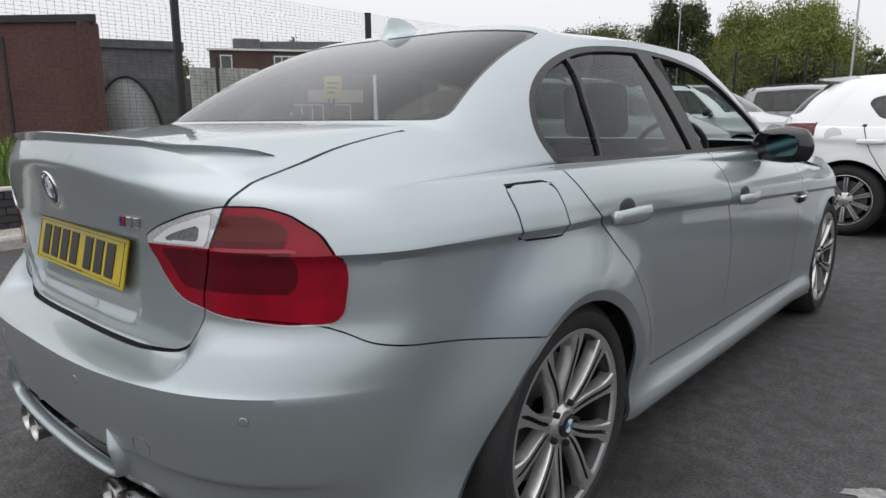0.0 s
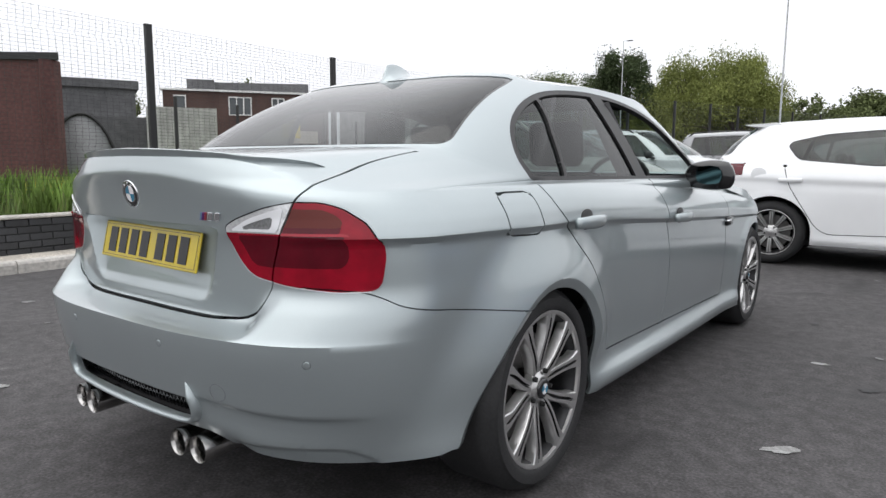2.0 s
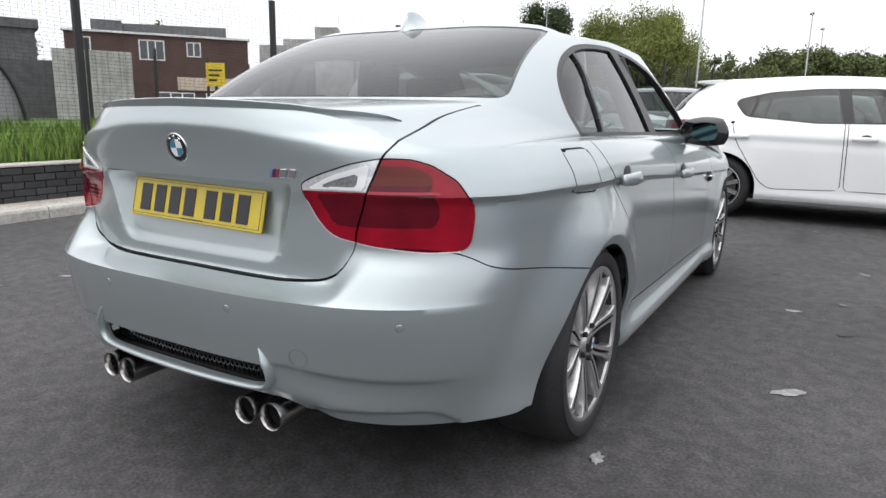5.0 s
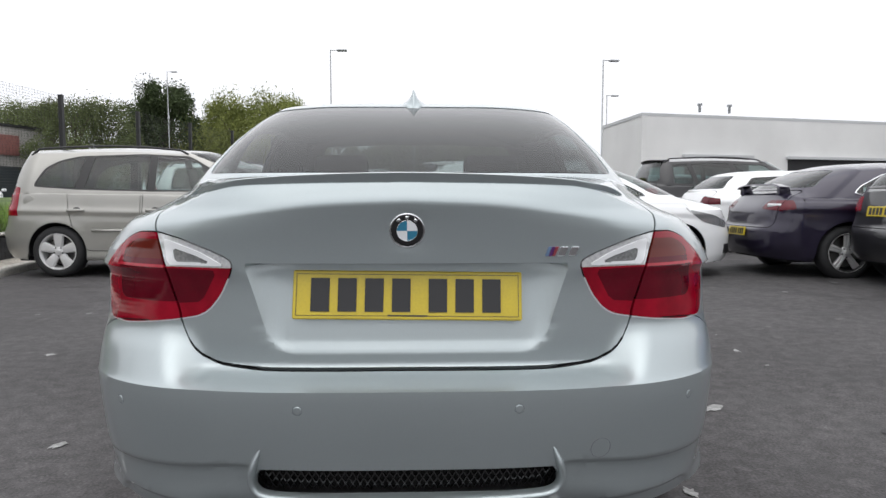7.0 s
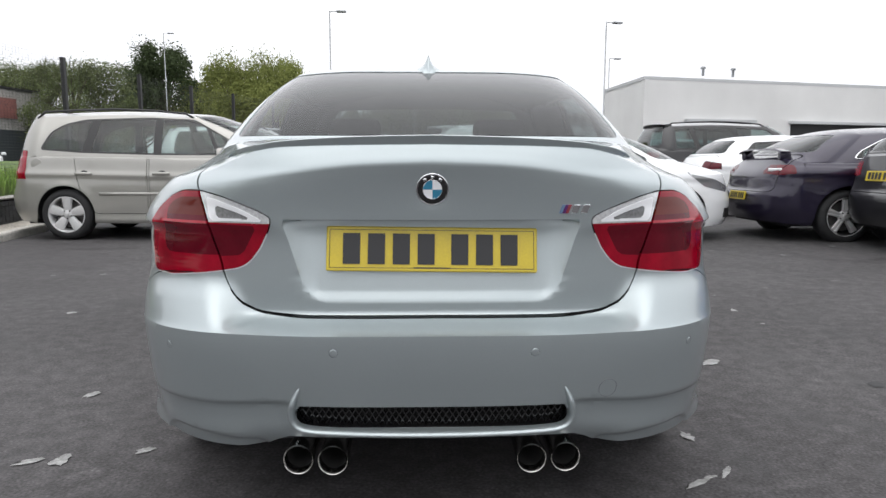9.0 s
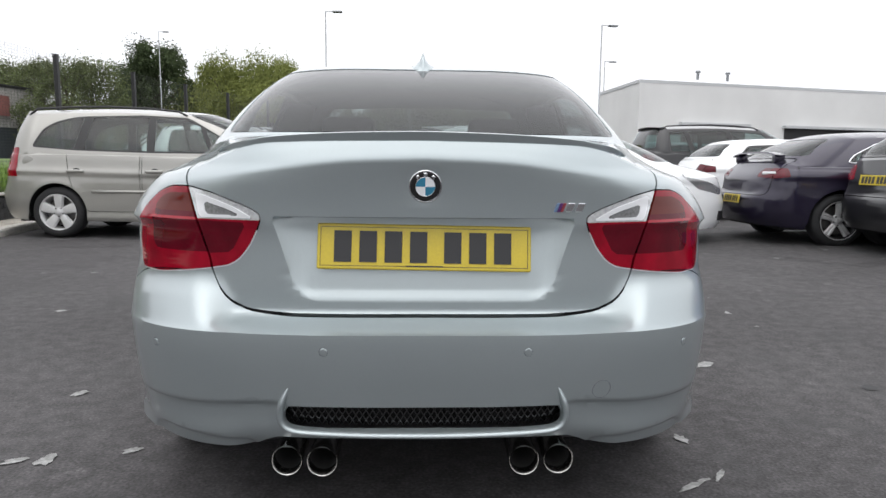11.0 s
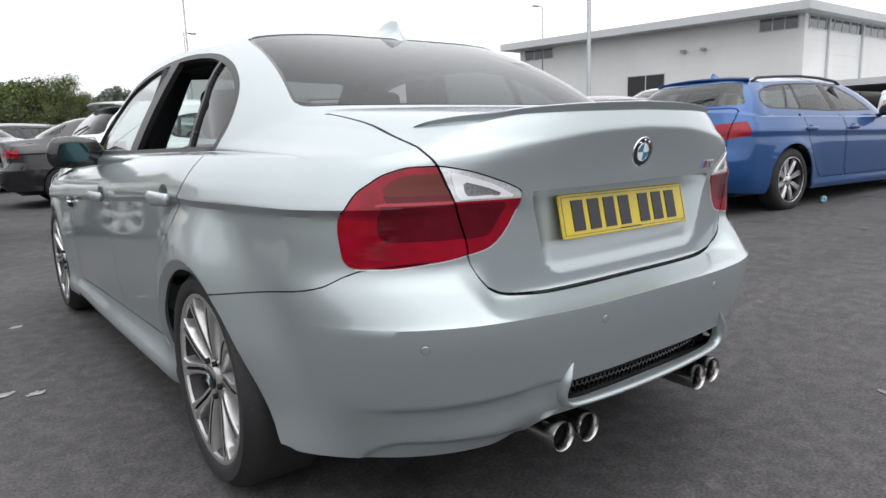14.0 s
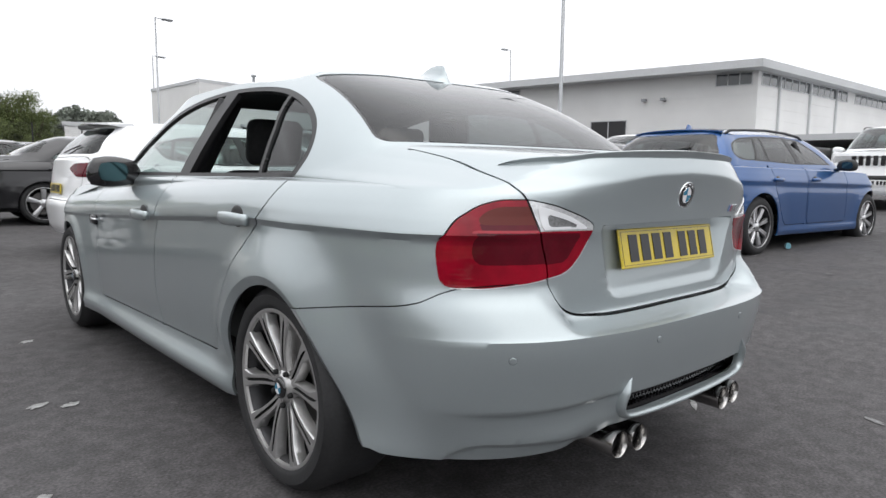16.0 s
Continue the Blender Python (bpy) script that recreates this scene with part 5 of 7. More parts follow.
def tree_meshes(seed, height, spread, leaves, leaf, mat, droop=0.0, clumps=26, low=0.22, open_=0.0):
    """A trunk with limbs, and a crown of leaf clumps with gaps between."""
    r = random.Random(seed)
    wood = sweep([(0, 0, 0), (0.05 * spread, 0, height * 0.2), (0, 0.04 * spread, height * 0.42), (0.03, 0, height * 0.7)], lambda t: ring_section(height * 0.022 * (1.15 - t), 8))
    heads = []
    for k in range(clumps):
        a, t = r.uniform(0, 2 * math.pi), r.random() ** 0.8
        rad = spread * (1 - 0.75 * abs(t - 0.35) ** 1.3) * math.sqrt(r.uniform(0.15, 1.0)) * (0.85 if t < 0.7 else 0.65)
        c = Vector((rad * math.cos(a), rad * math.sin(a), height * (low + (0.98 - low) * t)))
        heads.append((c, spread * r.uniform(0.14, 0.34)))
        if k % 2 == 0:
            start = Vector((0, 0, height * (0.18 + 0.5 * t * 0.8)))
            joined(wood, sweep([start, start.lerp(c, 0.55) + Vector((0, 0, 0.04 * height)), c], lambda q: ring_section(height * 0.008 * (1.2 - q), 5)))
    verts, faces = [], []
    for i in range(leaves):
        c, rad = heads[i % len(heads)]
        d = Vector((r.gauss(0, 1), r.gauss(0, 1), r.gauss(0, 0.8)))
        d = d.normalized() * rad * r.uniform(0.35, 1.12) ** 0.8
        q = c + d
        if droop:
            q.z -= droop * r.random() * spread * (0.3 + 0.7 * min(1.0, math.hypot(q.x, q.y) / spread))
        s = leaf * r.uniform(0.6, 1.4)
        u = Vector((r.gauss(0, 1), r.gauss(0, 1), r.gauss(0, 1) - (1.5 if droop else 0))).normalized()
        v = u.cross(Vector((r.gauss(0, 1), r.gauss(0, 1), r.gauss(0, 1)))).normalized()
        k = len(verts)
        verts += [q - u * s, q + v * s * 0.5, q + u * s, q - v * s * 0.5]
        faces.append((k, k + 1, k + 2, k + 3))
    me = bpy.data.meshes.new("crown")
    me.from_pydata([tuple(v) for v in verts], [], faces)
    me.materials.append(mat)
    return mesh_of("trunk", wood, bark), me


def tree(name, label, meshes, x, y, scale=1.0, turn=0.0, z=0.0, group="trees behind the fence"):
    ob = thing(name, label, "tree", (x, y, z), turn, group)
    for n, me in zip(("trunk", "crown"), meshes):
        q = new(n, me)
        q.parent = ob
    ob.scale = (scale, scale, scale)
    return ob


willow = tree_meshes(1, 9.0, 4.4, 42000, 0.075, leaf_c, droop=0.55, clumps=60)
oak = tree_meshes(2, 9.0, 3.6, 32000, 0.085, leaf_b, clumps=60, low=0.25)
ash = tree_meshes(3, 8.0, 3.8, 26000, 0.072, leaf_a, clumps=70, low=0.12)
sapling = tree_meshes(4, 6.0, 2.0, 2600, 0.14, leaf_a, clumps=26, low=0.2)
hedge = tree_meshes(5, 5.0, 3.6, 22000, 0.11, leaf_a, clumps=44, low=0.05)
T = lambda h, d: polar(0, -1.44, h, d)
for h, d, sc, t in ((-12.4, 88, 1.66, 0), (-15.8, 92, 1.66, 80), (-10.2, 96, 1.35, 150), (-18.3, 95, 1.36, 30)):
    tree("willow_tree", "yellow-green willow tree with drooping leaves", willow, *T(h, d), sc, t)
for h, d, sc, t in ((-20.9, 96, 1.80, 0), (-22.6, 102, 1.60, 120)):
    tree("oak_tree", "dark green broad tree behind the fence", oak, *T(h, d), sc, t)
for h, d, sc, t in ((-25.5, 58, 1.02, 10), (-27.5, 56, 1.02, 70), (-29.3, 66, 1.12, 140), (-30.6, 78, 1.30, 200), (-32.2, 90, 1.40, 250), (-14.0, 100, 1.55, 30), (-8.6, 60, 0.62, 0)):
    tree("ash_tree", "loose green tree with bare twigs showing", ash, *T(h, d), sc, t)
for h, d, sc, t in ((-6.6, 60, 1.05, 0), (-5.2, 64, 0.85, 60)):
    tree("young_tree", "slim young tree with sparse leaves", sapling, *T(h, d), sc, t)
for k, (h, d, sc) in enumerate(((-7.4, 66, 0.95), (-5.6, 70, 1.05), (-4.0, 66, 1.10), (-2.4, 70, 1.35), (-0.5, 72, 1.40), (1.4, 74, 1.35), (3.4, 72, 1.30), (5.2, 72, 1.15), (10.8, 84, 0.36), (12.6, 90, 0.34))):
    tree("hedge_tree", "dense green bushy tree at the back", hedge, *T(h, d), sc, k * 47)
for h, d, sc, t in ((5.2, 74, 0.84, 200), (6.6, 71, 0.92, 20), (7.9, 70, 0.74, 90)):
    tree("back_tree", "mid-green leafy tree at the back of the car park", ash, *T(h, d), sc, t)
tree("young_tree", "sparse small tree behind the brick block", sapling, -41.0, 30.0, 1.15, 40)
tree("young_tree", "sparse small tree behind the brick block", sapling, -47.0, 24.0, 0.95, 100)
# a wooded hill on the horizon
hill_r = random.Random(9)
hx, hy = polar(0, -1.44, 10.8, 420)
verts, faces = [], []
for i in range(22000):
    u = hill_r.uniform(-1, 1)
    prof = 31 * (1 - u * u) ** 0.6 + 3 * math.sin(7 * u) + 2 * math.sin(17 * u + 1)
    q = Vector((hx + u * 52, hy - u * 8 + hill_r.uniform(-20, 10), max(2, prof) * hill_r.random() ** 0.55))
    s = hill_r.uniform(0.6, 1.3)
    a, b = Vector((hill_r.gauss(0, 1), hill_r.gauss(0, 1), hill_r.gauss(0, 1))).normalized() * s, Vector((hill_r.gauss(0, 1), hill_r.gauss(0, 1), hill_r.gauss(0, 1))).normalized() * s
    k = len(verts)
    verts += [tuple(q - a), tuple(q + b), tuple(q + a), tuple(q - b)]
    faces.append((k, k + 1, k + 2, k + 3))
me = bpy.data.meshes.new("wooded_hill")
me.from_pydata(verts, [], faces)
# the haze of distance is mixed into this pale grey-green
me.materials.append(material("haze_tinted_wood", (0.16, 0.18, 0.15), 0.9, grain=0.3, scale=0.2))
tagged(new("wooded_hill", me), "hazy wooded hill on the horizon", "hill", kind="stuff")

# weeds and long grass on the bank
blade_a = material("grass_blade", (0.140, 0.205, 0.058), 0.7, grain=0.3, scale=5, stain=0.35, stain_scale=1.2)
blade_b = material("dry_grass", (0.20, 0.19, 0.08), 0.8, grain=0.3, scale=5)
leaf_w = material("weed_leaf", (0.14, 0.22, 0.05), 0.7, grain=0.35, scale=6, stain=0.4, stain_scale=1.0, spec=0.1)
gr = random.Random(11)


def blades(name, label, count, y0, y1, o0, o1, h0, h1, mat, wide=0.006, clump=0.0):
    verts, faces = [], []
    spots = [(gr.uniform(y0, y1), gr.uniform(o0, o1)) for _ in range(max(1, count // 40))]
    for i in range(count):
        if clump:
            cy, co = spots[i % len(spots)]
            y, o = cy + gr.gauss(0, clump), co + gr.gauss(0, clump)
            o = max(o, o0)
        else:
            y, o = gr.uniform(y0, y1), o0 + (o1 - o0) * gr.random() ** 1.4
        x = kerb_at(y, o)
        t = (o - 0.74) / 15.26
        z = rise(x, y) + 0.44 + 0.28 * t + 0.12 * noise.noise((x * 0.8, y * 0.8, 3.0))
        h = gr.uniform(h0, h1)
        a = gr.uniform(0, 2 * math.pi)
        lx, ly = math.cos(a) * h * gr.uniform(0.1, 0.5), math.sin(a) * h * gr.uniform(0.1, 0.5)
        px, py = -math.sin(a) * wide, math.cos(a) * wide
        k = len(verts)
        verts += [(x - px, y - py, z), (x + px, y + py, z), (x + lx * 0.4 + px * 0.8, y + ly * 0.4 + py * 0.8, z + h * 0.6), (x + lx * 0.4 - px * 0.8, y + ly * 0.4 - py * 0.8, z + h * 0.6), (x + lx, y + ly, z + h)]
        faces += [(k, k + 1, k + 2, k + 3), (k + 3, k + 2, k + 4)]
    me = bpy.data.meshes.new(name)
    me.from_pydata(verts, [], faces)
    me.materials.append(mat)
    tagged(new(name, me), label, "grass", kind="stuff")


blades("long_grass", "long green grass on the bank", 36000, -3, 16, 0.80, 7.0, 0.05, 0.24, blade_a, 0.0045)
blades("dry_grass", "dry pale grass stems on the bank", 7000, -3, 16, 0.78, 5.0, 0.08, 0.32, blade_b, 0.003)
blades("weeds", "leafy weeds along the wall", 24000, -2, 12, 0.80, 4.0, 0.05, 0.46, leaf_w, 0.012, 0.13)
blades("yellow_flowers", "small yellow weed flowers on the bank", 900, -2, 12, 0.85, 3.5, 0.16, 0.38, material("flower_yellow", (0.55, 0.45, 0.06), 0.7, grain=0.2, scale=8), 0.006, 0.10)
# ---- the silver saloon ----
rear_arch = inside(rounded([(1.272, -0.10), (1.272, 0.36), (1.238, 0.48), (1.152, 0.580), (1.04, 0.638), (0.94, 0.654), (0.86, 0.645), (0.795, 0.608), (0.728, 0.541), (0.664, 0.464), (0.612, 0.394), (0.570, 0.325), (0.532, 0.262), (0.36, -0.10)], 0.05, 4))
S = saloon(arch_shape=rear_arch, bulge=0.054, crease_drop=curve((0, 0), (0.20, 0.006), (0.35, 0.018), (0.47, 0.032), (0.58, 0.048), (0.70, 0.057), (0.9, 0.060)),
           z_top_rear=curve((0, 1.046), (0.45, 1.040), (0.55, 1.028), (0.62, 1.004), (0.69, 0.976), (0.76, 0.958), (0.9, 0.955)))
hero = Car(S, "saloon_car", "silver-green four-door saloon car with red tail lamps on the asphalt", (0, 0, 0), 0, 1.0, M["silver_green"])


def behind(limit, f):
    return lambda p: np.where(p[:, 1] < limit, f(np.abs(p[:, 0]), p[:, 2]), 1.0)


def pressed(car, f, levels, move):
    """Presses a shape into the skin: cuts along its levels, then moves the points by what move(distance, points) gives."""
    for lv in levels:
        cut(car.bm, f, lv)
    car.bm.verts.ensure_lookup_table()
    co = np.array([v.co for v in car.bm.verts])
    d = move(f(co), co)
    for v, k in zip(car.bm.verts, d):
        if k:
            v.co.y += float(k)
    car.bm.normal_update()


# the rear arches are rolled in along their edge
roll = lambda p: arch_f(S, "rear_hub")(p)
for level in (0.034, 0.030, 0.020, 0.010):
    cut(hero.bm, roll, level)
hero.bm.verts.ensure_lookup_table()
for v, d in zip(hero.bm.verts, roll(np.array([v.co for v in hero.bm.verts]))):
    if d < 0.030:
        low_front = float(step(0.24, 0.46, v.co.z)) if v.co.y > 1.0 else 1.0
        v.co.x -= math.copysign(0.019 * low_front * (1 - max(float(d), 0.0) / 0.030), v.co.x)
hero.bm.normal_update()

recess_shape = rounded([(-0.368, 0.867), (-0.347, 0.80), (-0.318, 0.700), (-0.275, 0.657), (0.275, 0.657), (0.318, 0.700), (0.347, 0.80), (0.368, 0.867)], 0.03, 5)
recess = behind(0.4, inside(recess_shape))


recess_side = curve((0.65, 0.275), (0.70, 0.318), (0.80, 0.347), (0.867, 0.368))


def recess_depth(d, p):
    """Long slanting cheeks, a soft foot and a crisp upper edge."""
    x, z = np.abs(p[:, 0]), p[:, 2]
    wide = 0.030 + 0.050 * np.clip((z - 0.66) / 0.2, 0, 1)
    t = np.clip((recess_side(z) - x) / wide, 0, 1)
    cheek = t * (2 - t)
    foot = step(0.657, 0.690, z)
    deep = np.maximum(0.016 + (z - 0.70) / 0.15 * 0.030, 0.012)
    return np.where(d < 0, deep * cheek * foot * np.clip((0.867 - z) / 0.006, 0, 1), 0)


pressed(hero, recess, (0.0, -0.003, -0.006, -0.012, -0.020, -0.030), recess_depth)

low_z = curve((0, 0.436), (0.37, 0.430), (0.55, 0.412), (0.70, 0.404), (0.9, 0.400))


def low_line(p):
    return np.where((p[:, 1] < 0.56) & (np.abs(p[:, 0]) > 0.30), p[:, 2] - low_z(np.abs(p[:, 0])), 1.0)


pressed(hero, low_line, (0.006, 0.0, -0.008), lambda d, p: np.where((d < 0.006) & (np.abs(p[:, 0]) > 0.33), 0.011 * step(0.006, -0.008, d) * step(0.33, 0.37, np.abs(p[:, 0])) * (1 - step(0.66, 0.78, np.abs(p[:, 0]))) * (1 - step(0.03, 0.10, -d)), 0))
dish = lambda p: np.where((p[:, 1] < 0.3) & (p[:, 2] > 0.85), np.hypot(p[:, 0], (p[:, 2] - 0.940)) - 0.050, 1.0)
pressed(hero, dish, (0.0, -0.006, -0.012), lambda d, p: np.where(d < 0, 0.0015 * step(0.0, -0.012, d), 0))

foot_panel = behind(0.6, inside(rounded([(0.40, 0.15), (0.41, 0.320), (0.69, 0.320), (0.74, 0.275), (0.75, 0.15)], 0.03, 4)))
pressed(hero, foot_panel, (0.004, -0.004, -0.012), lambda d, p: np.where(d < 0.004, 0.012 * step(0.004, -0.012, d), 0))
lid_side = curve((0.60, 0.523), (0.735, 0.523), (0.82, 0.545), (0.93, 0.580), (0.975, 0.594), (1.03, 0.583), (1.09, 0.62))
lid_foot = curve((0, 0.627), (0.30, 0.626), (0.42, 0.633), (0.47, 0.652), (0.505, 0.690), (0.525, 0.735), (0.7, 1.0))


def lid_line(p):
    x = np.abs(p[:, 0])
    f = np.maximum(x - lid_side(p[:, 2]), (lid_foot(x) - p[:, 2]) * 0.8)
    return np.where((p[:, 1] < 0.62) & (p[:, 2] > 0.58), f, 1.0)


lamp_shape = rounded([(0.391, 0.871), (0.433, 0.891), (0.516, 0.921), (0.578, 0.935), (0.635, 0.934), (0.675, 0.920), (0.724, 0.884), (0.752, 0.845), (0.757, 0.80), (0.753, 0.735), (0.742, 0.717), (0.676, 0.716), (0.53, 0.734), (0.48, 0.742), (0.452, 0.757), (0.423, 0.792), (0.396, 0.845)], 0.012, 3)
lamp_line = behind(0.6, inside(lamp_shape))
clear_line = behind(0.6, inside([(0.36, 0.855), (0.36, 0.99), (0.60, 0.99), (0.60, 0.857)]))
reverse_line = behind(0.6, inside(rounded([(0.440, 0.867), (0.531, 0.867), (0.536, 0.900), (0.478, 0.883)], 0.008, 3)))
frame_line = behind(0.6, inside(rounded([(0.408, 0.860), (0.549, 0.860), (0.560, 0.922), (0.47, 0.893)], 0.010, 3)))
amber_line = behind(0.6, inside(rounded([(0.50, 0.873), (0.682, 0.873), (0.684, 0.886), (0.668, 0.904), (0.640, 0.917), (0.50, 0.920)], 0.010, 3)))
shade_line = behind(0.6, inside([(0.50, 0.8595), (0.684, 0.8595), (0.684, 0.873), (0.50, 0.873)]))
ridge_line = behind(0.6, inside([(0.50, 0.853), (0.70, 0.853), (0.70, 0.8595), (0.50, 0.8595)]))
band_line = behind(0.6, inside(rounded([(0.50, 0.775), (0.688, 0.775), (0.698, 0.80), (0.692, 0.853), (0.50, 0.853)], 0.010, 3)))
inner_line = behind(0.6, inside(rounded([(0.470, 0.775), (0.56, 0.770), (0.56, 0.853), (0.428, 0.850)], 0.012, 3)))
bumper_top = curve((0.10, 0.735), (0.27, 0.716), (0.30, 0.704), (0.345, 0.678), (0.40, 0.664), (0.45, 0.656), (0.60, 0.634), (0.80, 0.604), (0.95, 0.58))


def bumper_line(p):
    return np.where((p[:, 1] < 0.95) & (np.abs(p[:, 0]) > 0.60), p[:, 2] - bumper_top(p[:, 1]), 1.0)


grille_line = behind(0.4, inside(rounded([(-0.334, 0.357), (0.334, 0.357), (0.334, 0.424), (-0.334, 0.424)], 0.03, 5)))
door_shape = rounded([(1.415, 0.338), (1.405, 0.393), (1.355, 0.48), (1.292, 0.592), (1.21, 0.697), (1.13, 0.765), (1.065, 0.828), (0.99, 0.895), (0.945, 0.97), (0.945, 1.2), (3.0, 1.2), (3.06, 0.80), (3.04, 0.305)], 0.02, 3)
door_line = gap_of(door_shape, "yz", lambda p: (np.abs(p[:, 0]) > 0.6) & (p[:, 2] < 0.975))
door_split = curve((0.30, 2.02), (0.36, 2.05), (0.48, 2.09), (0.63, 2.085), (0.80, 2.037), (0.87, 2.008), (1.0, 1.995))


def split_line(p):
    ok = (np.abs(p[:, 0]) > 0.6) & (p[:, 2] < 0.975) & (p[:, 2] > 0.32) & (p[:, 1] > 1.4) & (p[:, 1] < 2.6)
    return np.where(ok, (p[:, 1] - door_split(p[:, 2])) * 0.9, 1.0)


def soft(points, keep):
    """A closed outline with its corners cut again and again, but for those to keep."""
    for _ in range(3):
        out, kept = [], []
        for i, q in enumerate(points):
            q, a, b = np.array(q), np.array(points[i - 1]), np.array(points[(i + 1) % len(points)])
            if i in keep:
                kept.append(len(out))
                out.append(tuple(q))
            else:
                out += [tuple(q * 0.75 + a * 0.25), tuple(q * 0.75 + b * 0.25)]
        points, keep = out, kept
    return points


flap_f = inside(rounded([(0.716, 0.948), (0.872, 0.950), (0.888, 0.822), (0.722, 0.826)], 0.028, 5))


def flap_line(p):
    return np.where((p[:, 0] > 0.6) & (p[:, 1] < 1.2), flap_f(p[:, 1], p[:, 2]), 1.0)


side_glass = soft([(0.985, 0.978), (0.940, 1.045), (0.975, 1.135), (1.06, 1.205), (1.19, 1.265), (1.36, 1.310), (1.72, 1.330), (2.10, 1.312), (2.40, 1.245), (2.72, 1.10), (2.98, 0.965), (2.0, 0.972)], (0, 10, 11))
pane_shape = soft([(1.012, 0.992), (0.963, 1.05), (0.992, 1.130), (1.077, 1.194), (1.195, 1.250), (1.362, 1.294), (1.72, 1.314), (2.095, 1.297), (2.385, 1.229), (2.67, 1.106), (2.86, 0.982), (2.0, 0.986)], (0, 10, 11))
glass_line = gap_of(side_glass, "yz", lambda p: (np.abs(p[:, 0]) > 0.5) & (p[:, 2] > 0.95))
pane_line = gap_of(pane_shape, "yz", lambda p: (np.abs(p[:, 0]) > 0.5) & (p[:, 2] > 0.95))
back_glass = rounded([(-0.640, 1.088), (0.640, 1.088), (0.552, 1.345), (0.3, 1.358), (-0.3, 1.358), (-0.552, 1.345)], 0.03, 5)
rear_glass = gap_of(back_glass, "xz", lambda p: (p[:, 1] < 1.3) & (p[:, 1] > 0.5) & (p[:, 2] > 1.06))
rear_pane = gap_of(rounded([(-0.633, 1.093), (0.633, 1.093), (0.546, 1.340), (0.3, 1.353), (-0.3, 1.353), (-0.546, 1.340)], 0.028, 5), "xz", lambda p: (p[:, 1] < 1.3) & (p[:, 1] > 0.5) & (p[:, 2] > 1.06))
screen = gap_of(rounded([(-0.72, 0.99), (0.72, 0.99), (0.54, 1.335), (0.2, 1.355), (-0.2, 1.355), (-0.54, 1.335)], 0.04, 4), "xz", lambda p: (p[:, 1] > 2.4) & (p[:, 2] > 0.97))


def post(y0, y1, half):
    """A pillar between panes, from the belt at y0 to the roof at y1."""
    return lambda p: np.where((np.abs(p[:, 0]) > 0.5) & (p[:, 2] > 0.97), np.abs(p[:, 1] - (y0 + (y1 - y0) * (p[:, 2] - 0.98) / 0.31)) - half, 1.0)


quarter_bar, b_post = post(1.225, 1.255, 0.010), post(1.91, 1.76, 0.055)

hero.cut(grille_line)
hero.remove(lambda p, z: grille_line(p) < 0)
hero.cut(lid_line, 0.0028)
hero.cut(lamp_line, 0.0016)
hero.cut(lambda p: np.where((lamp_line(p) < 0.004), clear_line(p), 1.0))
for line in (frame_line, reverse_line, amber_line, shade_line, ridge_line, band_line, inner_line):
    hero.cut(line)
hero.cut(bumper_line, 0.0018)
hero.cut(door_line, 0.0030)
hero.cut(split_line, 0.0030)
hero.cut(flap_line, 0.0026)
for line in (glass_line, pane_line, quarter_bar, b_post, rear_glass, rear_pane, screen):
    hero.cut(line)
hero.close()
p, zone = hero.c, hero.z
in_lamp, in_lid = lamp_line(p) < 0, lid_line(p) < 0
lamp_in, lamp_out = in_lamp & in_lid, in_lamp & ~in_lid
for sign in (1, -1):
    here = p[:, 0] * sign > 0
    tail = new("tail_lamp")
    tail.parent = hero.ob
    tagged(tail, "red tail lamp with a clear reversing lens")
    white = here & lamp_in & (clear_line(p) < 0)
    hero.take("reversing_lens", white & (reverse_line(p) < 0), M["lens_grey"], "ribbed clear reversing lens", 0.001, parent=tail)
    hero.take("lens_frame", white & (frame_line(p) < 0), M["badge_white"], "white lens frame", 0.003, parent=tail)
    hero.take("clear_lens", white, M["clear_lens"], "clear lens", 0.001, parent=tail)
    hero.take("inner_block", here & lamp_in & (inner_line(p) < 0), M["dark_red_lens"], "dark red lens block", 0.002, parent=tail)
    hero.take("inner_lens", here & lamp_in, M["red_lens"], "red lens", 0.002, parent=tail)
    hero.take("amber_window", here & lamp_out & (amber_line(p) < 0), M["amber_lens"], "amber lens window", 0.002, parent=tail)
    hero.take("shade_bar", here & lamp_out & (shade_line(p) < 0), M["dark_red_lens"], "dark red bar", 0.002, parent=tail)
    hero.take("lens_ridge", here & lamp_out & (ridge_line(p) < 0), M["ridge_lens"], "bright red ridge", 0.0035, parent=tail)
    hero.take("brake_band", here & lamp_out & (band_line(p) < 0), M["dark_red_lens"], "dark red lens band", 0.002, parent=tail)
    hero.take("outer_lens", here & lamp_out, M["red_lens"], "red lens", 0.002, parent=tail)
    rim = here & (np.abs(lamp_line(p)) < 0.0016) & (np.abs(lid_line(p)) > 0.0028) & (p[:, 2] < 0.835)
    hero.left |= rim
    # a near-white strip paints the light that the edge catches
    hero.take("lamp_edge", rim & (np.abs(p[:, 0]) < 0.735), M["edge_glint"], "painted highlight on the edge under the lamp", 0.0005, 0.004, parent=tail)
    hero.take("lamp_seal", rim, hero.paint, "silver lamp surround", -0.001, 0.004, parent=tail)
lid = hero.take("boot_lid", in_lid & (zone <= 1), hero.paint, "silver boot lid")
bumper = hero.take("rear_bumper", (zone == 0) & (p[:, 1] < 0.93) & ((bumper_line(p) < 0) | ((np.abs(p[:, 0]) <= 0.60) & (p[:, 2] < 0.76))), hero.paint, "silver rear bumper")
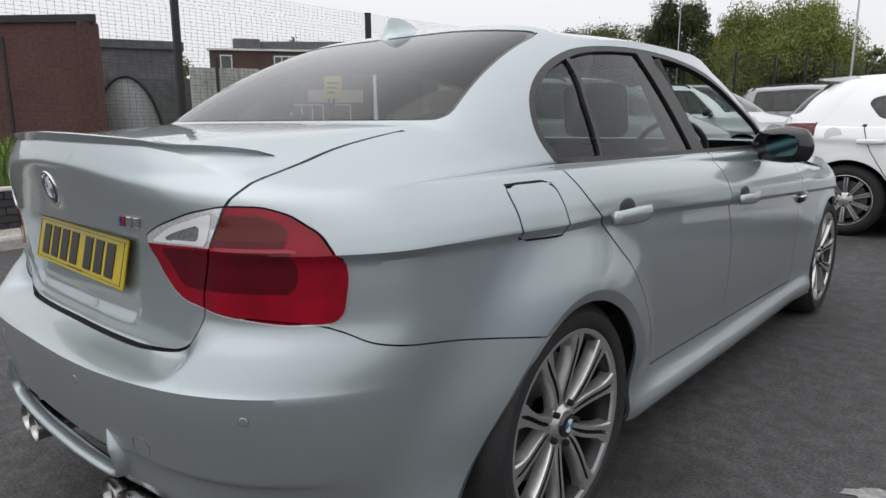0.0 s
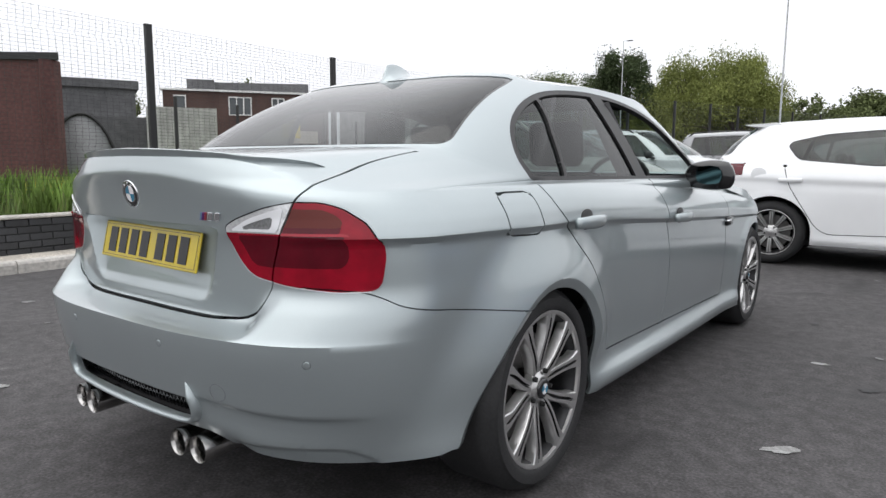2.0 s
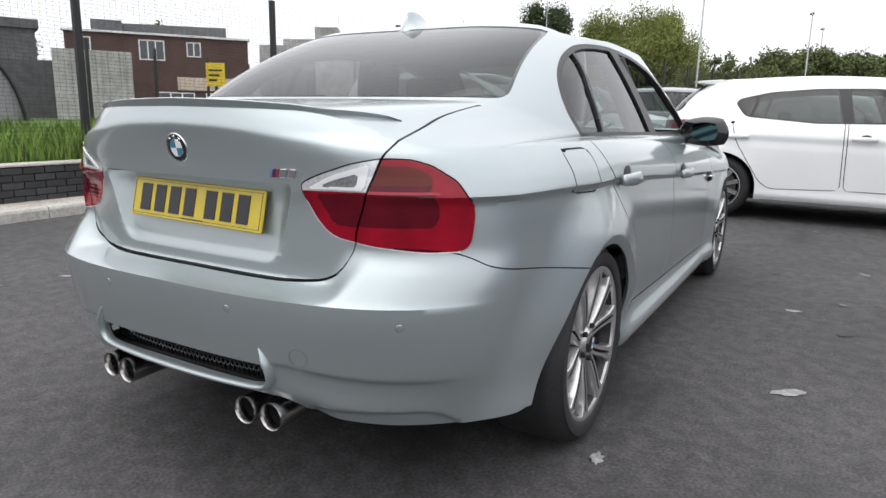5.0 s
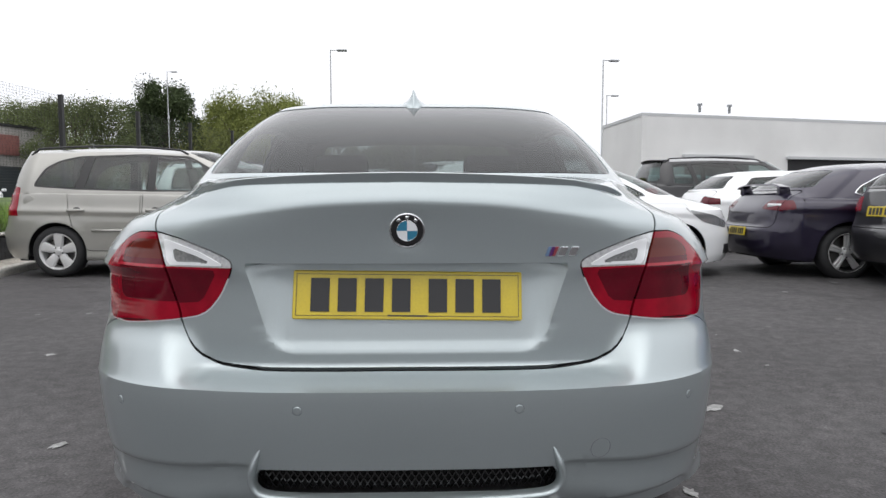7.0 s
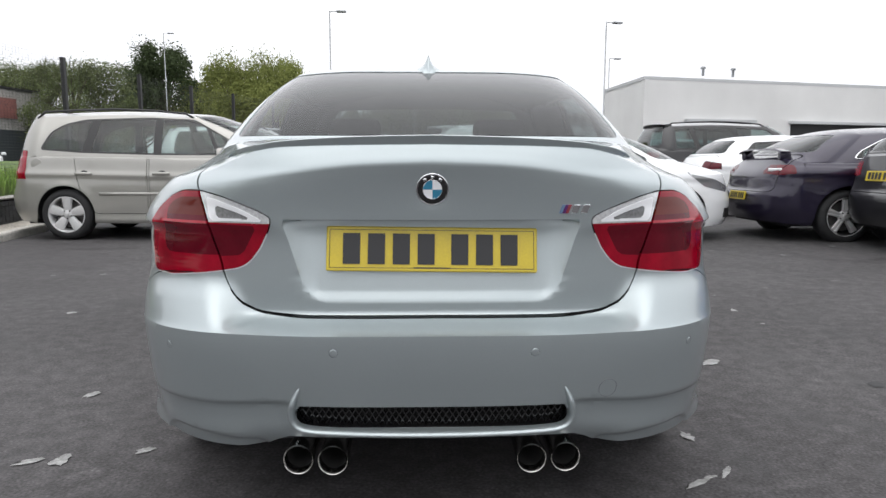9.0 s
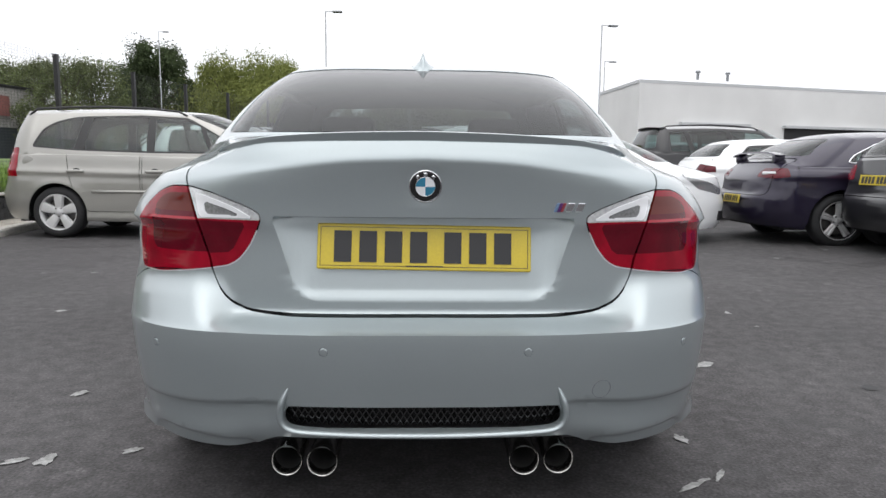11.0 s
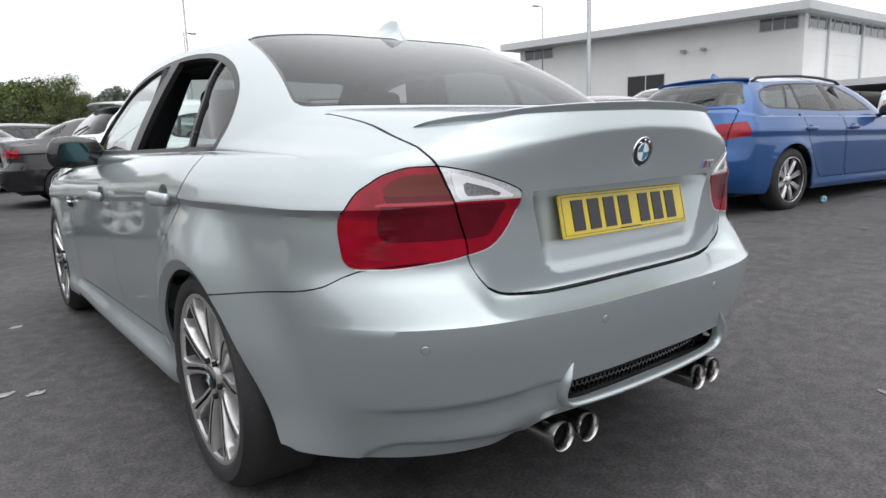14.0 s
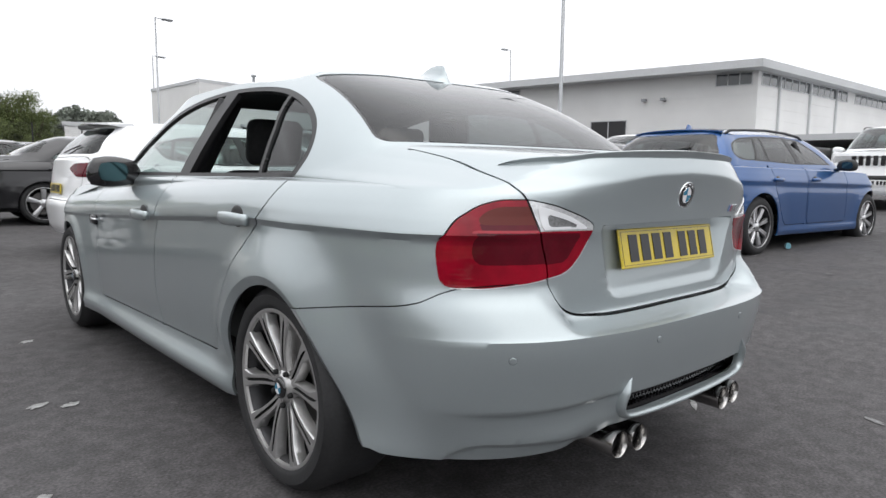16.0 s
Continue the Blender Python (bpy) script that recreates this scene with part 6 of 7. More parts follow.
hero.take("fuel_flap", flap_line(p) < 0, hero.paint, thick=0.008)
in_door = (door_line(p) < 0) & (zone == 0) | ((door_line(p) < 0) & (zone == 1) & (np.abs(p[:, 0]) > 0.75))
for sign in (1, -1):
    here = p[:, 0] * sign > 0
    rear_half = p[:, 1] < door_split(p[:, 2])
    hero.take("rear_door", here & in_door & rear_half, hero.paint, "silver rear door")
    hero.take("front_door", here & in_door, hero.paint, "silver front door")
    g = here & (glass_line(p) < 0) & (zone >= 1)
    pane = g & (pane_line(p) < 0) & (quarter_bar(p) > 0) & (b_post(p) > 0)
    yq = 1.225 + (1.255 - 1.225) * (p[:, 2] - 0.98) / 0.31
    yb = 1.91 + (1.76 - 1.91) * (p[:, 2] - 0.98) / 0.31
    hero.take("quarter_glass", pane & (p[:, 1] < yq), M["glass_side"], "dark tinted quarter glass", -0.010, 0)
    if sign > 0:
        hero.take("rear_door_glass", pane & (p[:, 1] < yb), M["glass_side"], "dark tinted door glass", -0.010, 0)
        hero.left &= ~(pane & (p[:, 1] >= yb))
    else:
        hero.left &= ~(pane & (p[:, 1] < yb) & (p[:, 1] >= yq))
        hero.take("front_door_glass", pane & (p[:, 1] >= yb), M["glass_clear"], "clear door glass", -0.010, 0)
    hero.take("window_frame", g, M["trim"], "black window frame", -0.001, 0.02)
hero.take("rear_window", (rear_pane(p) < 0) & (zone >= 1), M["glass_dark"], "dark tinted rear window", -0.002, 0)
hero.take("rear_window_seal", (rear_glass(p) < 0) & (zone >= 1), M["gloss_black"], "black window seal", -0.003, 0.01)
hero.take("windscreen", (screen(p) < 0) & (zone >= 1), M["glass_clear"], "clear windscreen", -0.002, 0)
hero.take("body_shell", p[:, 2] > 0, hero.paint, "silver painted body shell")
skin = probe(hero.bm)


def on_tail(x, z):
    """The place and lean of the tail's skin at x and z."""
    at, n = skin((x, -1, z), (0, 1, 0))
    n = n if n.y < 0 else -n
    return at, (math.atan2(-n.z, -n.y), 0, math.atan2(n.x, -n.y))


# the dark inner side of the skin
windows = (glass_line(p) < 0) | (rear_glass(p) < 0) | (screen(p) < 0)
part("inner_skin", taken(hero.bm, ~windows & (p[:, 1] < 3.05) & ~((p[:, 1] < 1.4) & (p[:, 2] < 0.5) & (np.abs(p[:, 0]) > 0.72)), -0.016), M["under"], hero.ob)
hero.bm.free()
part("underfloor", box(-0.56, 0.56, 0.50, 4.2, 0.22, 0.30, 0.02), M["under"], hero.ob, smooth=False)

for sign in (1, -1):
    for y in (S["rear_hub"], S["front_hub"]):
        wheel(hero.ob, S, sign, y, dict(metal="alloy_dull", spokes=5, twin=True, roundel=True, spin=0.50 if sign > 0 else 0.42, inset=0.005))
        liner(hero.ob, S, y, sign)
plate(hero.ob, (0, 0.1255, 0.791), -1, lean=-0.22, tilt=0.013, fine=True)
cabin(hero)

# the lip along the boot lid
lip_path = []
for x in np.linspace(-0.54, 0.54, 55):
    back = skin((x, -1, float(S["z_top_rear"](abs(x))) - 0.010), (0, 1, 0))[0].y + 0.012
    lip_path.append((x, back, skin((x, back + 0.016, 2), (0, 0, -1))[0].z))


def lip_section(t):
    k = math.sin(math.pi * min(max(t, 0.0), 1.0)) ** 0.5
    h = 0.027 * k - 0.006
    return [(-0.002, -0.014), (0.014 * k, h - 0.005), (0.015 * k, h - 0.002), (0.008, h), (-0.006, h - 0.001), (-0.035, 0.5 * h - 0.002), (-0.07, -0.006), (-0.03, -0.016)]


part("boot_spoiler", sweep(lip_path, lip_section), M["silver_green"], hero.ob, "silver lip spoiler", sharp=45)

# the emblem: a dark ring with four quarters, drawn as plain shapes
emblem = new("boot_emblem")
emblem.parent = hero.ob
spot = on_tail(0, 0.941)
emblem.location, emblem.rotation_euler, emblem.scale = spot[0], (spot[1][0], 0, 0), (0.96, 1, 0.96)
part("emblem_rim", lathe([(0.010, 0.041), (0.0, 0.0415), (-0.004, 0.040), (-0.003, 0.0375)], "y", 40), M["chrome"], emblem)
part("emblem_ring", lathe([(-0.002, 0.0375), (-0.004, 0.030), (-0.0035, 0.0245)], "y", 40), M["gloss_black"], emblem)
part("emblem_inner_rim", lathe([(-0.0035, 0.0247), (-0.0052, 0.0240), (-0.0035, 0.0232)], "y", 40), M["chrome"], emblem)
for q in range(4):
    bm = bmesh.new()
    c = bm.verts.new((0, -0.0045, 0))
    arc = [bm.verts.new((0.0235 * math.cos(a), -0.0040, 0.0235 * math.sin(a))) for a in np.linspace(q * math.pi / 2, (q + 1) * math.pi / 2, 9)]
    for a, b in zip(arc, arc[1:]):
        bm.faces.new([c, a, b])
    part("emblem_quarter", bm, M["badge_white" if q % 2 == 0 else "badge_blue"], emblem, smooth=False)
for k in (-1, 0, 1):
    a = radians(90 - 38 * k)
    b = part("ring_mark", box(-0.0042, 0.0042, -0.0055, -0.0035, -0.0036, 0.0036, 0.0008), M["chrome"], emblem)
    b.location, b.rotation_euler = (0.0310 * math.cos(a), 0, 0.0310 * math.sin(a)), (0, radians(38 * k), 0)
# the model badge: three slanted stripes and plain chrome blocks
badge = new("model_badge")
badge.parent = hero.ob
spot = on_tail(0.350, 0.893)
badge.location, badge.rotation_euler, badge.scale = spot[0], spot[1], (0.98, 0.6, 0.98)
for i, key in enumerate(("stripe_blue", "stripe_violet", "stripe_red", "chrome", "chrome")):
    bm = box(-0.0036, 0.0036, -0.006, 0.0, -0.011, 0.011, 0.001)
    w = 1.0 if i < 3 else 2.6
    for v in bm.verts:
        v.co = Vector((v.co.x * w + 0.35 * v.co.z + (-0.036 + 0.0082 * i if i < 3 else -0.002 + 0.026 * (i - 3)), v.co.y, v.co.z))
    part("badge_block", bm, M[key], badge, smooth=False)

# exhaust tips, the mesh in the bumper, its bright lip
for x, y in ((-0.329, 0.052), (-0.244, 0.046), (0.244, 0.046), (0.329, 0.052)):
    tip = new("exhaust_tip")
    tip.parent = hero.ob
    tip.location, tip.scale = (x, y, 0.282), (0.88, 1, 0.88)
    part("sleeve", lathe([(0.24, 0.034), (0.05, 0.041), (0.004, 0.0425), (0.0, 0.041), (0.003, 0.0375), (0.03, 0.0365)], "y", 36), M["steel"], tip, "polished steel exhaust tip", sharp=50)
    part("bore", lathe([(0.028, 0.0367), (0.20, 0.034), (0.201, 0.001)], "y", 28), M["soot_and_shade"], tip, "sooty exhaust bore")
mesh = bmesh.new()
for row in range(6):
    z0 = 0.362 + row * 0.0125
    for col in range(-21, 22):
        xa = col * 0.0165 + (0.00825 if row % 2 else 0)
        if abs(xa) > 0.33:
            continue
        yb = 0.075 + 0.16 * xa * xa
        for dx, dz in ((0.00825, 0.0125), (-0.00825, 0.0125)):
            n = bmesh.new()
            bmesh.ops.create_cube(n, size=1)
            ln = math.hypot(dx, dz)
            m = Matrix.Translation((xa + dx / 2, yb, z0 + dz / 2)) @ Matrix.Rotation(math.atan2(dx, dz), 4, "Y") @ Matrix.Diagonal((0.0030, 0.006, ln, 1))
            joined(mesh, n, m)
tagged(part("bumper_mesh", mesh, M["gloss_black"], hero.ob, "black honeycomb mesh", smooth=False))
# an added near-black panel paints the shaded hollow behind the mesh
part("mesh_backing", box(-0.35, 0.35, 0.13, 0.14, 0.33, 0.45), M["soot_and_shade"], hero.ob, smooth=False)
lip_pts = [(0.306, 0.020, 0.498), (0.318, 0.022, 0.470), (0.332, 0.026, 0.440), (0.341, 0.033, 0.410), (0.341, 0.038, 0.385), (0.327, 0.040, 0.365), (0.295, 0.038, 0.3565), (0.15, 0.030, 0.352)]
full = lip_pts + [(0, 0.028, 0.351)] + [(-x, y, z) for x, y, z in lip_pts[::-1]]
rail = bmesh.new()
pts = []
for a, b in zip(full, full[1:]):
    for t in np.linspace(0, 1, 6)[:-1]:
        pts.append(Vector(a).lerp(Vector(b), t))
pts.append(Vector(full[-1]))
for _ in range(6):
    pts = [pts[0]] + [(pts[i - 1] + pts[i] * 2 + pts[i + 1]) / 4 for i in range(1, len(pts) - 1)] + [pts[-1]]
rings = []
for i, q in enumerate(pts):
    d = (pts[min(i + 1, len(pts) - 1)] - pts[max(i - 1, 0)]).normalized()
    nrm = d.cross(Vector((0, 1, 0))).normalized()
    k = min(1.0, min(i, len(pts) - 1 - i) / 12 + 0.05)
    rings.append([rail.verts.new(q + nrm * (0.010 * k * math.cos(a)) + Vector((0, 0.020 - 0.026 * k * max(0, math.sin(a)), 0))) for a in np.linspace(-0.3, math.pi + 0.3, 9)])
for lo, hi in zip(rings, rings[1:]):
    for k in range(8):
        rail.faces.new([lo[k], lo[k + 1], hi[k + 1], hi[k]])
bmesh.ops.recalc_face_normals(rail, faces=rail.faces)
part("bumper_lip", rail, M["silver_green"], hero.ob, "silver lip round the mesh")
part("diffuser", box(-0.47, 0.47, 0.13, 0.34, 0.30, 0.338, 0.012, seg=2), M["trim"], hero.ob, "black underside of the bumper")

# sensors, towing cover, roof fin
for x, y, z in ((-0.66, 0.1405, 0.552), (-0.232, 0.0075, 0.563), (0.240, 0.0075, 0.563), (0.66, 0.1405, 0.552)):
    s_ = new("parking_sensor")
    s_.parent = hero.ob
    spot = on_tail(x, z)
    s_.location, s_.rotation_euler = spot[0], spot[1]
    part("sensor_face", lathe([(0.01, 0.0098), (-0.0006, 0.0096), (-0.001, 0.008), (-0.001, 0.0004)], "y", 20), M["silver_green"], s_)
    part("sensor_ring", lathe([(0.0006, 0.0098), (-0.0003, 0.0104), (0.0006, 0.0110)], "y", 20), M["trim"], s_)
tow = part("towing_cover", lathe([(0.003, 0.0242), (-0.0004, 0.0242), (-0.0004, 0.0234), (0.003, 0.0234)], "y", 32), M["alloy_grey"], hero.ob)
tow.location, tow.rotation_euler = on_tail(0.428, 0.459)
fin = bmesh.new()
prof = []
for t in np.linspace(0, 1, 18):
    y = 1.125 + 0.195 * t
    h = 0.060 * (float(step(0.02, 0.17, t)) if t < 0.17 else 1 - ((t - 0.17) / 0.83) ** 1.9) + 0.004
    w = 0.046 * math.sin(math.pi * (0.10 + 0.86 * t)) ** 0.6
    base = skin((0, y, 3), (0, 0, -1))[0].z - 0.004
    prof.append([fin.verts.new(((w * (1 - v) ** 3 + 0.008 * (1 - v ** 5) * min(1, h / 0.03)) * sgn, y, base + h * v)) for sgn, v in [(-1, k / 7) for k in range(8)] + [(1, k / 7) for k in range(6, -1, -1)]])
for lo, hi in zip(prof, prof[1:]):
    for k in range(14):
        fin.faces.new([lo[k], lo[k + 1], hi[k + 1], hi[k]])
fin.faces.new(prof[0]), fin.faces.new(prof[-1])
bmesh.ops.recalc_face_normals(fin, faces=fin.faces)
part("roof_fin_aerial", fin, M["silver_green"], hero.ob, "silver shark-fin aerial", sharp=60)

for sign in (1, -1):
    mirror_pod(hero, sign, (sign * 0.898, 2.56, 0.985), M["gloss_black"], M["trim"], 0.38 if sign > 0 else 0.0)
    for y, z in ((1.175, 0.842), (2.165, 0.800)):
        handle(hero, sign, abs(skin((sign * 2, y, z), (-sign, 0, 0))[0].x), y, z, hero.paint)
    part("side_vent", box(sign * 0.872 - 0.016, sign * 0.872 + 0.016, 3.045, 3.155, 0.692, 0.748, 0.008), M["gloss_black"], hero.ob, "black wing vent")
    part("vent_blade", box(sign * 0.876 - 0.016, sign * 0.876 + 0.016, 3.04, 3.15, 0.716, 0.728, 0.004), M["chrome"], hero.ob)
# the parcel shelf
part("parcel_shelf", box(-0.62, 0.62, 0.66, 1.12, 1.02, 1.045, 0.01), M["cabin"], hero.ob)
# ---- the other parked cars ----
def shape(length, half, height, rear_hub, front_hub, radius, belt, foot_y, foot_z, roof_rear, roof_front, cowl, hood, roof_half, box_tail=True, rim=0.70, deck=None, lip=1.0, front_n=2.4, rear_n=3.4, kink=0.0):
    """The curves of a car from its main sizes. foot_y, foot_z: the foot of the rear glass; hood: the height of the bonnet's edge."""
    z_end = deck or (foot_z - 0.03)
    top = height - 0.035
    side_top = height - 0.115
    return saloon(
        length=length, half=half - 0.022, rear_hub=rear_hub, front_hub=front_hub, radius=radius, rim=radius * rim, tyre_w=0.215, wheel_x=half - 0.125, arch=radius + 0.045,
        rear_round=0.40, front_round=0.85, rear_n=rear_n, front_n=front_n, flare=0.012, sill=0.014, sill_z=0.25,
        plan=curve((0, -0.06), (0.4, -0.035), (rear_hub, 0), (front_hub, 0), (length - 0.3, -0.05), (length, -0.10)),
        section=curve((0.18, half - 0.06), (0.24, half - 0.03), (0.5, half - 0.012), (0.7, half - 0.006), (0.78, half - 0.010), (0.83, half - 0.002), (0.90, half - 0.02), (belt - 0.03, half - 0.04), (belt + 0.12, half - 0.085)),
        quarter=curve((0.3, 0.15), (0.8, 0.05), (1.2, 0), (4, 0)),
        z_line=curve((0, 0.86 + kink), (length, 0.78)), z_line_ref=0.83,
        z_bottom_rear=curve((0, 0.26), (0.6, 0.25), (0.95, 0.22)), z_bottom_side=curve((0.4, 0.22), (length, 0.20)), z_bottom_front=curve((0, 0.20), (1, 0.20)),
        z_crease_rear=curve((0, 0.58), (1, 0.57)), z_crease_side=curve((0.4, 0.57), (length, 0.52)), z_crease_front=curve((0, 0.52), (1, 0.52)),
        z_top_rear=curve((0, z_end), (half * 0.7, z_end - 0.01), (half, belt + 0.01)),
        z_top_side=curve((0.4, belt + 0.01), (rear_hub + 0.4, belt), (cowl - 0.4, belt - 0.03), (cowl + 0.3, (belt + hood) / 2 + 0.03), (length - 0.5, hood)), z_top_front=curve((0, hood), (1, hood)),
        lid_mix=(0.3, 0.6),
        rear_mid=curve((0.2, 0.10), (0.35, 0.02), (0.56, 0.0), (0.60, 0.015), (0.65, 0.06), (0.80, 0.075), (z_end, foot_y * 0.62 + 0.02)),
        rear_corner=curve((0.2, 0.10), (0.35, 0.02), (0.56, 0.0), (0.60, 0.012), (0.70, 0.055), (0.85, 0.08), (z_end, foot_y * 0.62 + 0.03)),
        front_mid=curve((0.18, 0.10), (0.3, 0.02), (0.5, 0.0), (0.62, 0.03), (hood, 0.12)),
        foot=dict(n=4.5, nf=2.6, width=curve((foot_y, half - 0.10), (1.2, half - 0.085), (cowl - 0.6, half - 0.09), (cowl, half - 0.16)), rear=foot_y, d=0.38, front=cowl, f=0.70,
                  z_rear=curve((0, foot_z), (0.8, foot_z - 0.02), (1.571, belt + 0.02)), z_side=curve((foot_y + 0.38, belt + 0.02), (cowl - 0.6, belt - 0.005)), z_front=curve((0, belt + 0.05), (1.571, belt - 0.005))),
        edge=dict(n=5.5, nf=3.5, width=curve((roof_rear, roof_half - 0.02), (roof_rear + 0.5, roof_half), (roof_front, roof_half - 0.03)), rear=roof_rear, d=0.24, front=roof_front, f=0.28,
                  z_rear=curve((0, top - 0.02), (1.571, side_top + 0.005)), z_side=curve((roof_rear + 0.24, side_top + 0.005), ((roof_rear + roof_front) / 2, side_top + 0.03), (roof_front - 0.28, side_top)), z_front=curve((0, top - 0.035), (1.571, side_top))),
        crown=curve((roof_rear, top - 0.01), ((roof_rear + roof_front) / 2, height), (roof_front, top - 0.02)), deck_ease=0.35, bow_side=0.018, bow_end=0.03,
        belt=belt, roof_rear=roof_rear, roof_front=roof_front, cowl=cowl, foot_y=foot_y, foot_z=foot_z, side_top=side_top, top=top, roof_half=roof_half, height=height, half_all=half)


def parked(name, label, at, turn, s, body, lamp, style, tail_glass="glass_smoke", side_tint="glass_smoke", posts=(), fine=0.5, trim_low=None, lamp_mat="red_lens", headlamp=None, frame_mat="trim",
           door_cuts=(), back_window=True, plate_at=None, plate_w=0.52, extra=None, window=None, lamp_y=0.32, group="parked cars", rails=False, mirror_mat=None, plate_front=False, spoiler=0.0, rear_wiper=False, flap=None, fin=False, wing=False, moulding=0.0, clear_lamp=False, chrome_line=False, mirror_y=None, face=None):
    door_cuts = [[(y, z + 0.3 if z > 0.93 else z) for y, z in c] for c in door_cuts]
    car = Car(s, name, label, (at[0], at[1], rise(at[0], at[1]) if len(at) < 3 else at[2]), turn, fine, M[body], group)
    yb = s["belt"]
    half = s["half_all"]
    if window is None:
        window = [(s["foot_y"] + 0.42, yb + 0.045), (s["roof_rear"] + 0.22, s["side_top"] - 0.03), ((s["roof_rear"] + s["roof_front"]) / 2, s["side_top"]), (s["roof_front"] - 0.20, s["side_top"] - 0.045), (s["cowl"] - 0.62, yb + 0.030), (s["cowl"] - 0.9, yb + 0.025)]
    side = gap_of(rounded(window, 0.05, 4), "yz", lambda p: (np.abs(p[:, 0]) > 0.45) & (p[:, 2] > yb - 0.05))
    glass_shape = np.array(rounded(window, 0.05, 4))
    mid = glass_shape.mean(0)
    inner = gap_of([tuple(mid + (q - mid) * np.array([0.975, 0.90])) for q in glass_shape], "yz", lambda p: (np.abs(p[:, 0]) > 0.45) & (p[:, 2] > yb - 0.05))
    rg_top, rg_w = s["top"] - 0.075, s["roof_half"] - 0.055
    rear_g = gap_of(rounded([(-(half - 0.19), s["foot_z"] + 0.03), (half - 0.19, s["foot_z"] + 0.03), (rg_w, rg_top), (-rg_w, rg_top)], 0.06, 4), "xz", lambda p: (p[:, 1] < s["roof_rear"] + 0.15) & (p[:, 2] > s["foot_z"] - 0.05))
    front_g = gap_of(rounded([(-(half - 0.17), yb + 0.06), (half - 0.17, yb + 0.06), (rg_w + 0.02, s["top"] - 0.055), (-(rg_w + 0.02), s["top"] - 0.055)], 0.06, 4), "xz", lambda p: (p[:, 1] > s["roof_front"] - 0.25) & (p[:, 2] > yb + 0.02))
    lamp_f = inside(rounded(lamp, 0.025, 4))
    lamp_g = lambda p: np.where(p[:, 1] < 1.2, np.maximum(lamp_f(np.abs(p[:, 0]), p[:, 2]), (p[:, 1] - lamp_y) * 0.6), 1.0)
    cuts = [(side, 0), (inner, 0), (rear_g, 0), (front_g, 0), (lamp_g, 0)]
    head_g = None
    if headlamp:
        head_f = inside(rounded(headlamp, 0.03, 4))
        head_g = lambda p: np.where(p[:, 1] > s["length"] - 1.3, head_f(p[:, 1] - s["length"], p[:, 2]), 1.0)
        cuts.append((head_g, 0))
    post_f = []
    for y0, y1, h in posts:
        post_f.append((lambda y0, y1, h: lambda p: np.where((np.abs(p[:, 0]) > 0.45) & (p[:, 2] > yb), np.abs(p[:, 1] - (y0 + (y1 - y0) * (p[:, 2] - yb) / (s["side_top"] - yb))) - h, 1.0))(y0, y1, h))
        cuts.append((post_f[-1], 0))
    for shape_ in door_cuts:
        cuts.append((gap_of(rounded(shape_, 0.05, 4), "yz", lambda p: (np.abs(p[:, 0]) > half - 0.25) & (p[:, 2] < yb + 0.03)), 0.004))
    gate = inside(rounded([(-(half - 0.24), 0.62), (half - 0.24, 0.62), (half - 0.20, s["foot_z"] + 0.0), (-(half - 0.20), s["foot_z"] + 0.0)], 0.08, 4))
    cuts.append((lambda p: np.where(p[:, 1] < 0.5, gate(p[:, 0], p[:, 2]), 1.0), 0.004))
    for f, gap in cuts:
        car.cut(f, gap)
    if trim_low:
        low = lambda p: p[:, 2] - trim_low
        car.cut(low)
    car.close()
    p, zone = car.c, car.z
    lamps = lamp_g(p) < 0
    for sign in (1, -1):
        here = p[:, 0] * sign > 0
        car.take("tail_lamp", here & lamps, M[lamp_mat], "tail lamp", 0.003)
        if head_g:
            car.take("headlamp", here & (head_g(p) < 0) & (zone <= 1), M["lens_grey"], "clear headlamp over a dark bowl", 0.002)
        g = here & (side(p) < 0) & (zone >= 1)
        pane = g & (inner(p) < 0)
        for f in post_f:
            pane &= f(p) > 0
        edges = sorted([y0 for y0, *_ in posts])
        lo = -9.0
        for e in edges + [99.0]:
            car.take("side_window", pane & (p[:, 1] > lo) & (p[:, 1] <= e + 0.0), M[side_tint], "tinted side window", -0.003, 0)
            lo = e
        car.take("side_window", pane, M[side_tint], "tinted side window", -0.003, 0)
        car.take("window_frame", g, M[frame_mat], "window frame", -0.001, 0.015)
    if back_window:
        car.take("rear_window", (rear_g(p) < 0) & (zone >= 1), M[tail_glass], "tinted rear window", -0.003, 0)
    car.take("windscreen", (front_g(p) < 0) & (zone >= 1), M["glass_clear"], "clear windscreen", -0.003, 0)
    gate_in = (gate(p[:, 0], p[:, 2]) < 0) & (p[:, 1] < 0.5) & (zone <= 1)
    car.take("tailgate", gate_in, car.paint, "painted tailgate")
    if trim_low:
        car.take("lower_trim", (low(p) < 0), M["trim"], "black lower trim")
    for shape_ in door_cuts:
        fd = inside(rounded(shape_, 0.05, 4))
        for sign in (1, -1):
            car.take("door", (fd(p[:, 1], p[:, 2]) < 0) & (p[:, 0] * sign > half - 0.25) & (zone <= 1), car.paint, "painted door")
    car.take("body_shell", p[:, 2] > 0, car.paint, "painted body shell")
    shut = (side(p) < 0) | (rear_g(p) < 0 if back_window else p[:, 2] < -1) | (front_g(p) < 0)
    skin = probe(car.bm)
    part("inner_skin", taken(car.bm, ~shut & (p[:, 1] < s["cowl"] - 0.3), -0.018), M["under"], car.ob)
    car.bm.free()
    part("underfloor", box(-half + 0.2, half - 0.2, 0.3, s["length"] - 0.4, 0.2, 0.26), M["under"], car.ob, smooth=False)
